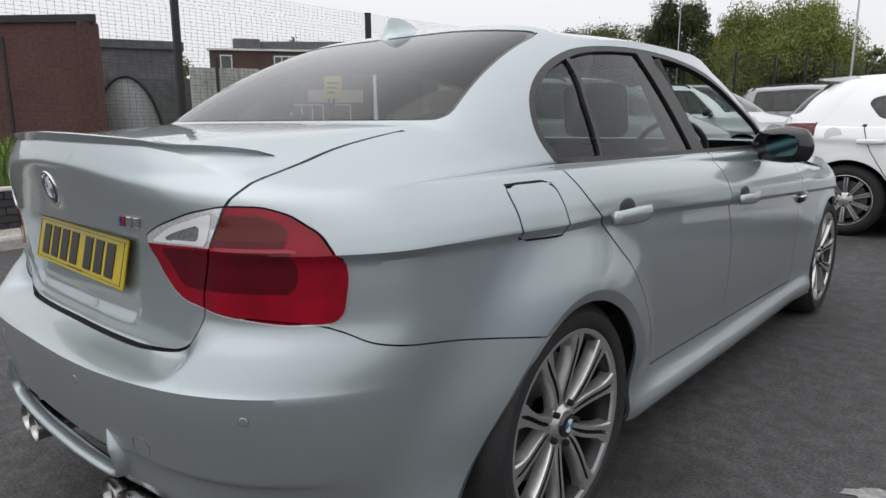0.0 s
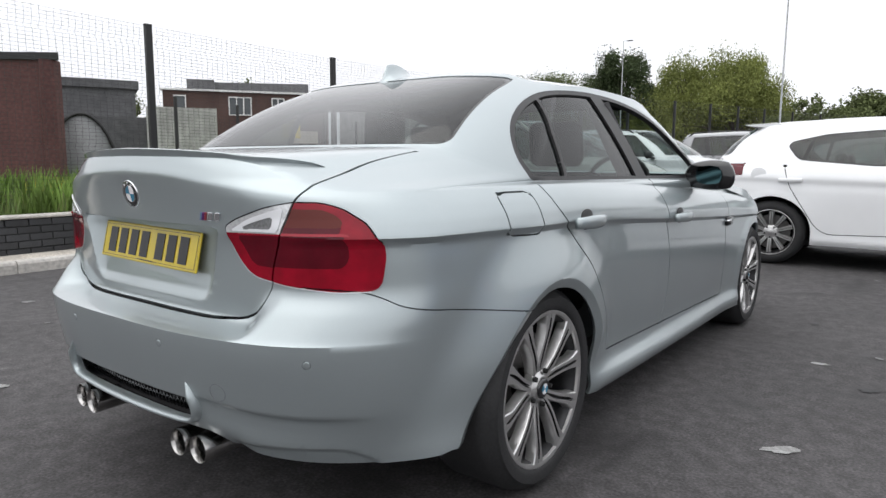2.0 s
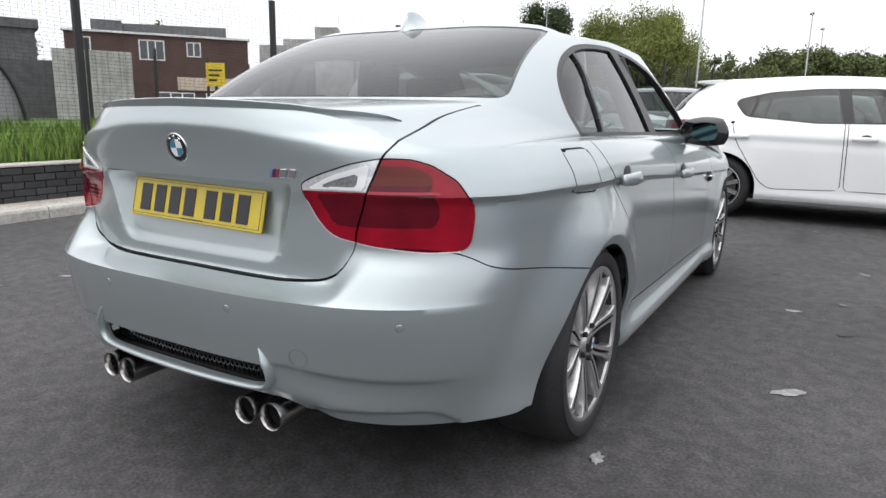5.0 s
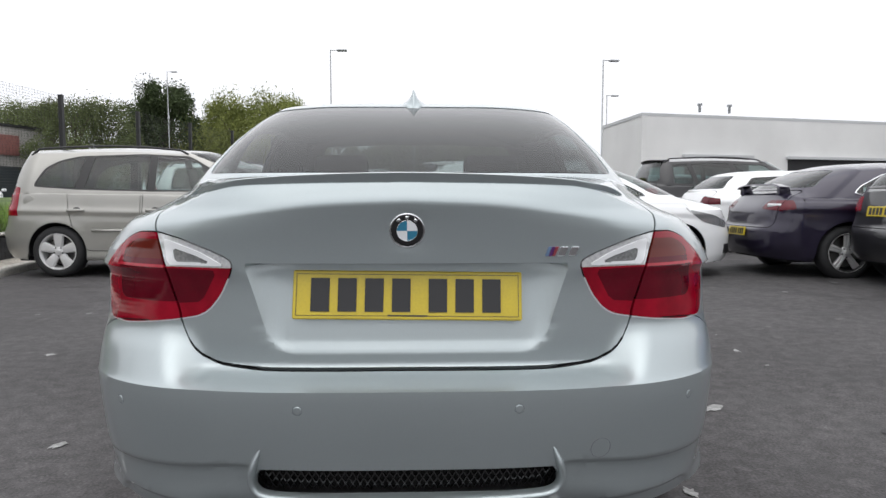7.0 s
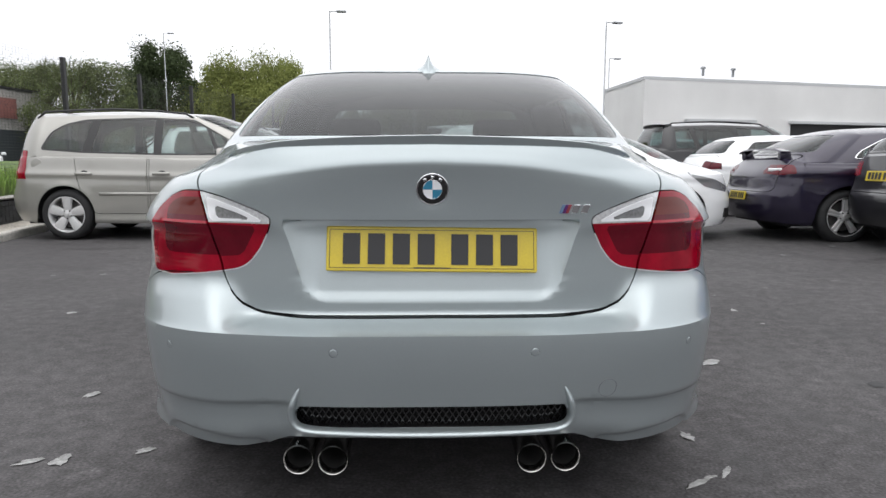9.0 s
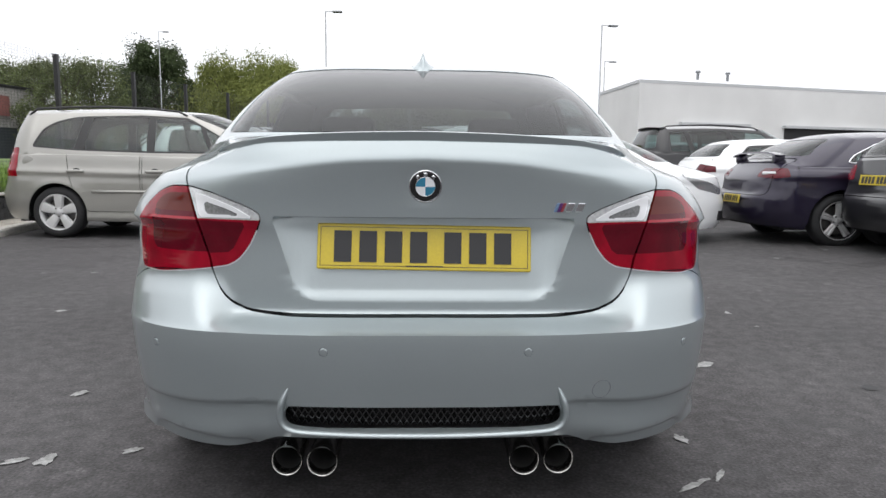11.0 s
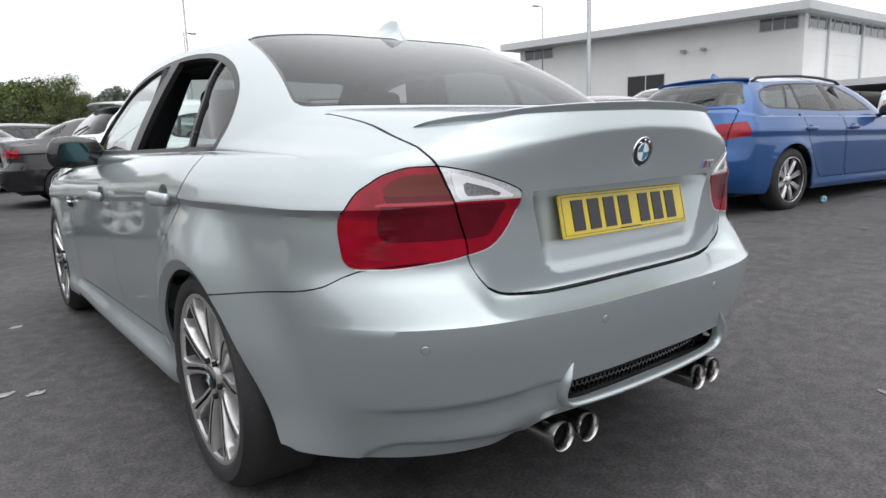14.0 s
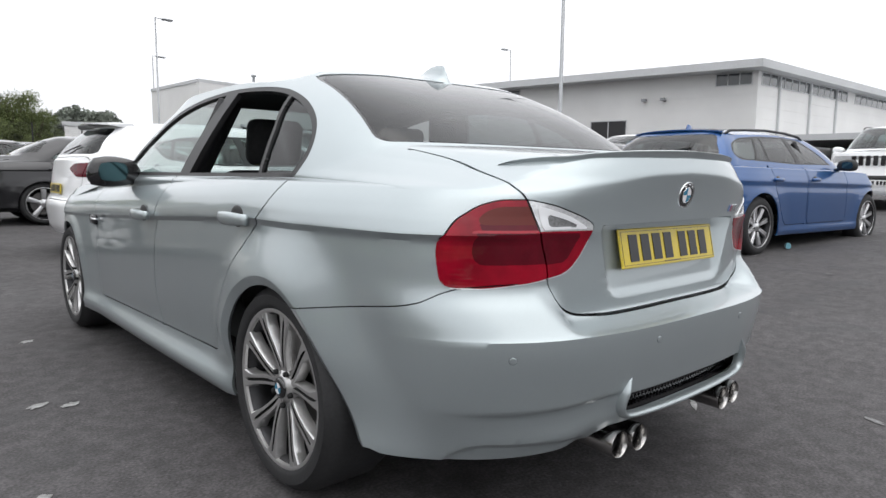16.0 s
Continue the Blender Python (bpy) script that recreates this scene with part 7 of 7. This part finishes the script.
    for sign in (1, -1):
        for y in (s["rear_hub"], s["front_hub"]):
            wheel(car.ob, s, sign, y, style)
            liner(car.ob, s, y, sign)
        mirror_pod(car, sign, (sign * (half + 0.06), mirror_y or s["cowl"] - 0.72, yb + 0.06), M[mirror_mat or body], M["trim"])
        for shape_ in door_cuts:
            ys = min(q[0] for q in shape_ if q[1] > 0.75)
            handle(car, sign, half - 0.012, ys + 0.16, 0.86, car.paint)
    dash = s["cowl"] - 0.55
    cabin(car, 0.32, ((0.37, dash - 0.72), (-0.37, dash - 0.72)), dash - 1.62, dash, yb - 0.03, half - 0.16)
    if plate_at:
        at_, n_ = skin((0, -1, plate_at[2]), (0, 1, 0))
        lean_ = math.atan2(-n_.z, -n_.y) if n_.y < 0 else math.atan2(n_.z, n_.y)
        plate(car.ob, (0, at_.y - 0.012, plate_at[2]), -1, plate_w, lean=lean_)
    if plate_front:
        plate(car.ob, (0, s["length"] + 0.006, 0.45), 1, colour="plate_white")
    for sign in (1, -1):
        if moulding:
            pts = [Vector((skin((sign * 3, y, moulding), (-sign, 0, 0))[0].x + sign * 0.004, y, moulding)) for y in np.linspace(s["rear_hub"] + 0.45, s["front_hub"] - 0.45, 9)]
            part("side_moulding", sweep(pts, [(-0.006, -0.02), (0.006, -0.016), (0.006, 0.016), (-0.006, 0.02)]), car.paint, car.ob)
        if clear_lamp:
            a0 = skin((sign * 0.60, -1, 0.895), (0, 1, 0))[0]
            lens = part("clear_lens", box(-0.10, 0.10, -0.012, 0.01, -0.022, 0.022, 0.01), M["clear_lens"], car.ob, "clear lamp lens")
            lens.location, lens.rotation_euler = a0, (0, 0, sign * 0.42)
        if chrome_line:
            line_ = rounded(window, 0.05, 4)
            pts = []
            for y, z in line_:
                hit = skin((sign * 3, y, z), (-sign, 0, 0))[0]
                if hit:
                    pts.append(hit + Vector((sign * 0.003, 0, 0)))
            part("chrome_strip", sweep(pts + pts[:1], ring_section(0.009, 5), caps=False), M["chrome"], car.ob, "chrome window strip")
    for z, wide_, tall, name_ in face or ():
        pts = [skin((x, s["length"] + 1, z), (0, -1, 0))[0] for x in np.linspace(-wide_, wide_, 13)]
        part(name_, sweep(pts, [(-0.010, -tall), (0.02, -tall), (0.02, tall), (-0.010, tall)]), M["trim"], car.ob, "black " + name_.replace("_", " "), sharp=40)
    if rear_wiper:
        a0, a1 = skin((0.02, -1, s["foot_z"] + 0.05), (0, 1, 0))[0], skin((0.42, -1, s["foot_z"] + 0.12), (0, 1, 0))[0]
        part("rear_wiper", sweep([a0 - Vector((0, 0.02, 0)), a0.lerp(a1, 0.5) - Vector((0, 0.03, 0)), a1 - Vector((0, 0.015, 0))], ring_section(0.009, 5)), M["trim"], car.ob, "black rear wiper")
    if flap:
        q = skin((2, flap[0], flap[1]), (-1, 0, 0))[0]
        part("fuel_flap", lathe([(q.x - 0.01, 0.072), (q.x + 0.003, 0.072), (q.x + 0.004, 0.068), (q.x + 0.004, 0.0005)], "x", 28, (0, flap[0], flap[1])), car.paint, car.ob, "round fuel flap", sharp=35)
    if fin:
        y0 = s["roof_rear"] + 0.22
        bm = bmesh.new()
        rings = []
        for t in np.linspace(0, 1, 9):
            y, h = y0 + 0.17 * t, 0.004 + 0.065 * (t / 0.2 if t < 0.2 else 1 - ((t - 0.2) / 0.8) ** 1.8)
            base = skin((0, y, 3), (0, 0, -1))[0].z - 0.004
            rings.append([bm.verts.new((sg * 0.035 * (1 - v) ** 2, y, base + h * v)) for sg, v in ((-1, 0), (-1, 0.4), (-1, 0.8), (1, 1), (1, 0.8), (1, 0.4), (1, 0))])
        for lo, hi in zip(rings, rings[1:]):
            for k in range(6):
                bm.faces.new([lo[k], lo[k + 1], hi[k + 1], hi[k]])
        bm.faces.new(rings[0]), bm.faces.new(rings[-1])
        bmesh.ops.recalc_face_normals(bm, faces=bm.faces)
        part("roof_fin_aerial", bm, car.paint, car.ob, "painted shark-fin aerial", sharp=50)
    if wing:
        path_ = []
        for x in np.linspace(-0.58, 0.58, 15):
            base = skin((x, 0.34, 2), (0, 0, -1))[0]
            path_.append((x, base.y - 0.04, base.z + 0.085 - 0.10 * max(0, abs(x) - 0.46) ** 1))
        part("boot_wing", sweep(path_, [(0.07, -0.006), (0.06, 0.012), (-0.03, 0.012), (-0.08, 0.0), (-0.03, -0.012)]), car.paint, car.ob, "painted boot wing", sharp=40)
        for sign in (1, -1):
            base = skin((sign * 0.50, 0.34, 2), (0, 0, -1))[0]
            part("wing_foot", box(sign * 0.50 - 0.04, sign * 0.50 + 0.04, base.y - 0.08, base.y + 0.05, base.z - 0.03, base.z + 0.08, 0.01), car.paint, car.ob)
    if rails:
        lift = rails if rails is not True else 0.07
        for sign in (1, -1):
            x = sign * (s["roof_half"] - 0.03)
            y0, y1 = s["roof_rear"] + 0.1, s["roof_front"] - 0.25
            part("roof_rail", sweep([(x, y, skin((x, y, 3), (0, 0, -1))[0].z + lift * k) for y, k in ((y0, -0.1), (y0 + 0.10, 0.75), (y0 * 0.75 + y1 * 0.25, 0.95), ((y0 + y1) / 2, 1.0), (y0 * 0.25 + y1 * 0.75, 0.95), (y1 - 0.10, 0.7), (y1, -0.1))], ring_section(0.016, 6)), M["trim"], car.ob, "black roof rail")
    if spoiler:
        w = s["roof_half"] - 0.04
        y, z = s["roof_rear"], s["top"] - 0.015
        part("roof_spoiler", sweep([(x, y - 0.01 + 0.10 * (abs(x) / w) ** 3, z - 0.03 * (abs(x) / w) ** 2) for x in np.linspace(-w, w, 15)], [(0.0 + spoiler, -0.012), (0.0 + spoiler, 0.004), (-0.10, 0.022), (-0.16, 0.0), (-0.05, -0.03)]), M[body], car.ob, "painted roof spoiler", sharp=40)
    return car


multi = lambda n, metal="alloy", w=0.010, off=0.013: dict(metal=metal, spokes=n, ribs=((-off, 0.0, w), (off, 0.0, w)), inset=0.018)
single = lambda n, metal="alloy", w=0.030: dict(metal=metal, spokes=n, ribs=((0.0, 0.0, w),), inset=0.015)

# the white hatchback across the saloon's nose
astra = shape(4.42, 0.905, 1.51, 0.80, 3.485, 0.325, 0.975, 0.15, 1.08, 0.56, 2.62, 3.70, 0.85, 0.60, kink=0.04)
parked("hatchback_car", "white five-door hatchback with dark red tail lamps, parked", (-0.33, 7.36), -90, astra, "white",
       [(0.43, 0.96), (0.52, 1.01), (0.95, 1.03), (0.95, 0.93), (0.78, 0.87), (0.60, 0.87)], multi(10, "alloy_dull", 0.008, 0.013), posts=((1.03, 1.15, 0.02), (1.95, 1.86, 0.05), (2.78, 2.52, 0.02)), lamp_y=0.50, side_tint="glass_clear", mirror_y=2.72,
       face=((0.60, 0.42, 0.035, "front_grille"), (0.36, 0.62, 0.06, "lower_intake")),
       window=[(1.00, 1.060), (0.89, 1.20), (0.92, 1.248), (1.22, 1.318), (1.66, 1.350), (2.15, 1.350), (2.52, 1.30), (2.90, 1.15), (3.14, 1.02), (2.5, 1.005), (1.66, 1.000)], rear_wiper=True, flap=(0.66, 0.915), lamp_mat="dark_red_lens",
       door_cuts=([(1.20, 0.40), (0.95, 0.80), (0.80, 1.0), (1.90, 1.0), (1.93, 0.35), (1.30, 0.33)], [(1.96, 0.35), (1.93, 1.0), (2.95, 1.0), (3.02, 0.70), (2.95, 0.35)]),
       headlamp=[(-0.62, 0.70), (-0.22, 0.62), (-0.18, 0.70), (-0.45, 0.79), (-0.85, 0.86)], plate_at=(0, 0.055, 0.74), spoiler=0.19, fine=0.6)

# the champagne people carrier in front of the fence
zafira = shape(4.54, 0.90, 1.71, 0.88, 3.60, 0.330, 1.06, 0.14, 1.10, 0.34, 2.72, 3.98, 0.91, 0.60, rear_n=4.0, front_n=2.1)
parked("people_carrier", "champagne-silver people carrier with roof rails, parked by the kerb", (-5.54, 7.99), -90, zafira, "champagne",
       [(0.70, 0.79), (0.68, 1.16), (0.95, 1.16), (0.95, 0.79)], dict(metal="wheel_cover", spokes=5, ribs=((0.0, 0.0, 0.050),), inset=0.006, barrel="wheel_cover"), posts=((1.13, 1.24, 0.06), (2.06, 2.04, 0.05), (2.88, 2.62, 0.03)), rails=True, side_tint="glass_clear", mirror_y=2.92,
       face=((0.63, 0.50, 0.030, "front_grille"), (0.36, 0.70, 0.06, "lower_intake")),
       lamp_y=0.38, moulding=0.60, flap=(0.52, 0.98), window=[(0.54, 1.165), (0.66, 1.40), (0.82, 1.50), (1.08, 1.565), (1.9, 1.595), (2.50, 1.57), (2.95, 1.32), (3.34, 1.10), (2.08, 1.10), (1.1, 1.125)],
       door_cuts=([(1.15, 0.45), (1.05, 0.8), (0.98, 1.0), (1.94, 1.0), (1.94, 0.34), (1.28, 0.34)], [(1.97, 0.34), (1.97, 1.0), (3.0, 1.0), (3.05, 0.7), (2.98, 0.34)]),
       headlamp=[(-0.55, 0.72), (-0.26, 0.64), (-0.14, 0.68), (-0.22, 0.76), (-0.45, 0.84), (-0.66, 0.86)], plate_at=(0, 0.075, 0.80), fine=0.6)

# the row on the other side: plum hatchback, black hatchback, blue estate
mazda = shape(4.62, 0.90, 1.44, 0.93, 3.655, 0.330, 0.96, 0.36, 1.08, 1.00, 2.65, 3.60, 0.78, 0.575, deck=1.03)
parked("plum_hatchback", "dark plum hatchback with a boot spoiler, parked", (4.20, 7.12), -92, mazda, "plum",
       [(0.40, 0.85), (0.44, 0.955), (0.91, 0.955), (0.91, 0.86), (0.70, 0.83)], multi(5, "wheel_cover", 0.016, 0.022), posts=((1.32, 1.20, 0.02), (2.12, 1.95, 0.05)), lamp_mat="dark_red_lens", wing=True, clear_lamp=True,
       window=[(1.02, 1.03), (1.12, 1.12), (1.45, 1.27), (1.9, 1.325), (2.2, 1.315), (2.55, 1.20), (2.95, 1.00), (2.0, 0.995)], chrome_line=True,
       door_cuts=([(1.52, 0.40), (1.25, 0.80), (1.15, 0.98), (2.12, 0.98), (2.14, 0.33), (1.6, 0.33)], [(2.17, 0.33), (2.15, 0.98), (3.15, 0.98), (3.2, 0.33)]), plate_at=(0, 0.065, 0.56), plate_w=0.46, fine=0.55)
audi = shape(4.22, 0.885, 1.42, 0.76, 3.34, 0.320, 0.97, 0.17, 1.05, 0.55, 2.45, 3.30, 0.80, 0.575)
parked("black_hatchback", "glossy black hatchback with red tail lamps, parked", (4.85, 5.42), -94, audi, "black",
       [(0.42, 0.80), (0.46, 0.965), (0.90, 0.965), (0.90, 0.80)], multi(7, "alloy", 0.012, 0.016), posts=((1.62, 1.5, 0.05),),
       door_cuts=([(1.55, 0.40), (1.42, 0.98), (2.80, 0.98), (2.86, 0.34), (1.6, 0.34)],), plate_at=(0, 0.06, 0.80), fine=0.5)
touring = shape(4.62, 0.905, 1.47, 1.00, 3.84, 0.335, 0.985, 0.22, 1.09, 0.60, 2.72, 3.62, 0.82, 0.60)
parked("blue_estate_car", "bright blue estate car with dark rear windows, parked", (4.75, 3.21), -94.9, touring, "blue",
       [(0.37, 0.80), (0.42, 0.91), (0.90, 0.97), (0.92, 0.83), (0.60, 0.765)], multi(8, "alloy", 0.010, 0.015), rear_wiper=True, tail_glass="glass_dark", side_tint="glass_dark", posts=((0.97, 1.20, 0.02), (1.27, 1.33, 0.016), (1.99, 1.93, 0.05)), rails=0.045,
       window=[(0.70, 1.08), (0.58, 1.15), (0.66, 1.26), (0.90, 1.325), (1.3, 1.355), (1.9, 1.365), (2.35, 1.335), (2.62, 1.20), (2.84, 1.045), (1.9, 1.04)], fin=True,
       door_cuts=([(1.48, 0.40), (1.28, 0.75), (1.15, 0.98), (2.02, 0.98), (2.06, 0.33), (1.56, 0.33)], [(2.09, 0.33), (2.05, 0.98), (3.08, 0.98), (3.14, 0.33)]), plate_at=(0, 0.065, 0.80), spoiler=0.05, fine=0.6,
       headlamp=[(-0.60, 0.64), (-0.25, 0.60), (-0.25, 0.68), (-0.5, 0.76), (-0.8, 0.78)], mirror_mat="trim")
# behind them
coupe = shape(4.25, 0.88, 1.42, 0.78, 3.39, 0.320, 0.96, 0.22, 1.05, 0.72, 2.45, 3.32, 0.78, 0.565)
parked("white_hatchback", "white three-door hatchback with dark red lamps, parked", (4.75, 10.3), -91, coupe, "white",
       [(0.46, 0.80), (0.50, 0.96), (0.88, 0.90), (0.88, 0.82)], single(5), posts=((1.62, 1.5, 0.05),), door_cuts=([(1.55, 0.40), (1.42, 0.98), (2.80, 0.98), (2.86, 0.34), (1.6, 0.34)],), plate_at=(0, 0.06, 0.75), lamp_mat="dark_red_lens", fine=0.45)
off_road = shape(4.85, 0.965, 1.76, 0.94, 3.87, 0.370, 1.12, 0.22, 1.22, 0.42, 2.85, 3.75, 0.98, 0.66)
parked("black_off_roader", "black off-road car with red tail lamps, parked", (4.60, 12.9), -90, off_road, "black",
       [(0.52, 0.98), (0.54, 1.12), (0.95, 1.10), (0.95, 0.98)], single(7), tail_glass="glass_smoke", posts=((1.15, 1.0, 0.05), (2.05, 1.9, 0.05)), rails=True, plate_at=(0, 0.06, 0.92), spoiler=0.06, fine=0.45,
       door_cuts=([(1.4, 0.5), (1.2, 1.1), (2.05, 1.1), (2.08, 0.42), (1.5, 0.42)], [(2.11, 0.42), (2.08, 1.1), (3.15, 1.1), (3.2, 0.42)]))
sal = saloon(belt=0.965, roof_rear=1.2, roof_front=2.62, cowl=3.34, foot_y=0.60, foot_z=1.085, side_top=1.325, top=1.38, roof_half=0.60, height=1.414, half_all=0.885, tyre_w=0.235)
parked("dark_grey_saloon", "dark grey saloon car with red tail lamps, parked", (-0.72, 11.7), -90, sal, "dark_grey",
       [(0.45, 0.78), (0.48, 0.92), (0.90, 0.90), (0.90, 0.78)], single(5), posts=((1.38, 1.2, 0.03), (2.0, 1.84, 0.05)), plate_at=(0, 0.06, 0.76), fine=0.45, lamp_mat="red_lens",
       door_cuts=([(1.42, 0.40), (1.1, 0.8), (0.95, 0.97), (2.0, 0.97), (2.05, 0.33), (1.5, 0.33)], [(2.08, 0.33), (2.03, 0.97), (3.02, 0.97), (3.06, 0.33)]))
silver_suv = shape(4.55, 0.93, 1.70, 0.88, 3.54, 0.355, 1.08, 0.18, 1.18, 0.42, 2.70, 3.62, 0.96, 0.63)
suv = dict(posts=((1.05, 0.95, 0.05), (1.95, 1.84, 0.05)), rails=True, fine=0.45, headlamp=[(-0.70, 0.78), (-0.25, 0.74), (-0.25, 0.86), (-0.6, 0.94)], frame_mat="trim",
           door_cuts=([(1.3, 0.5), (1.1, 1.05), (1.95, 1.05), (1.98, 0.40), (1.4, 0.40)], [(2.01, 0.40), (1.98, 1.05), (3.0, 1.05), (3.05, 0.40)]))
parked("silver_off_roader", "silver off-road car with a black mirror, parked", (-5.6, 12.6), -90, silver_suv, "silver", [(0.6, 0.9), (0.6, 1.15), (0.95, 1.15), (0.95, 0.9)], single(5), mirror_mat="trim", plate_at=(0, 0.06, 0.8), **suv)
parked("grey_off_roader", "grey off-road car, parked in the back row", (-3.6, 16.0), -90, silver_suv, "grey", [(0.6, 0.9), (0.6, 1.15), (0.95, 1.15), (0.95, 0.9)], single(5), **suv)
# white off-roaders facing out, beyond the blue estate
jeep = shape(4.82, 0.97, 1.76, 0.98, 3.90, 0.375, 1.12, 0.18, 1.22, 0.40, 2.75, 3.60, 1.06, 0.65, front_n=4.5)
wj = parked("white_off_roader", "white off-road car with a slotted black grille, facing out", (18.2, 3.9), 97, jeep, "white", [(0.6, 0.9), (0.6, 1.15), (0.95, 1.15), (0.95, 0.9)], single(5), plate_front=True,
            **{**suv, "headlamp": [(-0.42, 0.86), (-0.10, 0.86), (-0.10, 1.0), (-0.42, 1.0)]})
for i in range(7):
    x = (i - 3) * 0.13
    part("grille_slot", box(x - 0.042, x + 0.042, 4.76 - 0.35 * x * x, 4.80 - 0.35 * x * x, 0.80, 1.00, 0.01), M["gloss_black"], wj.ob, smooth=False)
part("bumper_intake", box(-0.55, 0.55, 4.76, 4.825, 0.50, 0.60, 0.02), M["trim"], wj.ob)
parked("white_estate_car", "white off-road car with dark windows, parked behind", (15.5, 8.4), 80, silver_suv, "white", [(0.6, 0.9), (0.6, 1.15), (0.95, 1.15), (0.95, 0.9)], single(5), **{**suv, "fine": 0.35})
# the far rows
far_hatch = dict(posts=((1.85, 1.70, 0.05),), fine=0.3, group="cars in the far rows")
for i, (x, y, turn, body) in enumerate(((-1.2, 21.5, -88, "dark_grey"), (0.6, 26.0, -88, "plum"), (2.2, 30.0, -90, "silver"), (6.4, 19.0, -90, "grey"), (4.0, 24.0, -92, "white"), (7.0, 30.0, -92, "silver"), (9.5, 17.5, -90, "white"), (-23.2, 33.5, 214, "white"), (-27.5, 31.0, 205, "silver"))):
    parked("far_hatchback", {"dark_grey": "dark grey", "plum": "dark plum", "silver": "silver", "grey": "grey", "white": "white"}[body] + " hatchback in a far row of the car park", (x, y), turn, astra, body,
           [(0.52, 0.86), (0.60, 1.00), (0.93, 1.00), (0.93, 0.90), (0.70, 0.84)], single(5), lamp_mat="red_lens", **far_hatch)

# a crushed blue drinks cup on the asphalt behind the estate
cup = thing("plastic_cup", "crushed pale blue plastic cup lying on the asphalt", "cup", (6.34, 2.18, rise(6.34, 2.18) + 0.036), 25)
part("cup_wall", lathe([(-0.06, 0.027), (-0.02, 0.030), (0.02, 0.033), (0.06, 0.036), (0.058, 0.032), (-0.056, 0.025)], "x", 20), material("pale_blue_plastic", (0.18, 0.42, 0.50), 0.4, grain=0.1, scale=30), cup)
part("cup_base", lathe([(-0.06, 0.027), (-0.057, 0.0005)], "x", 20), cup.children[0].data.materials[0], cup)
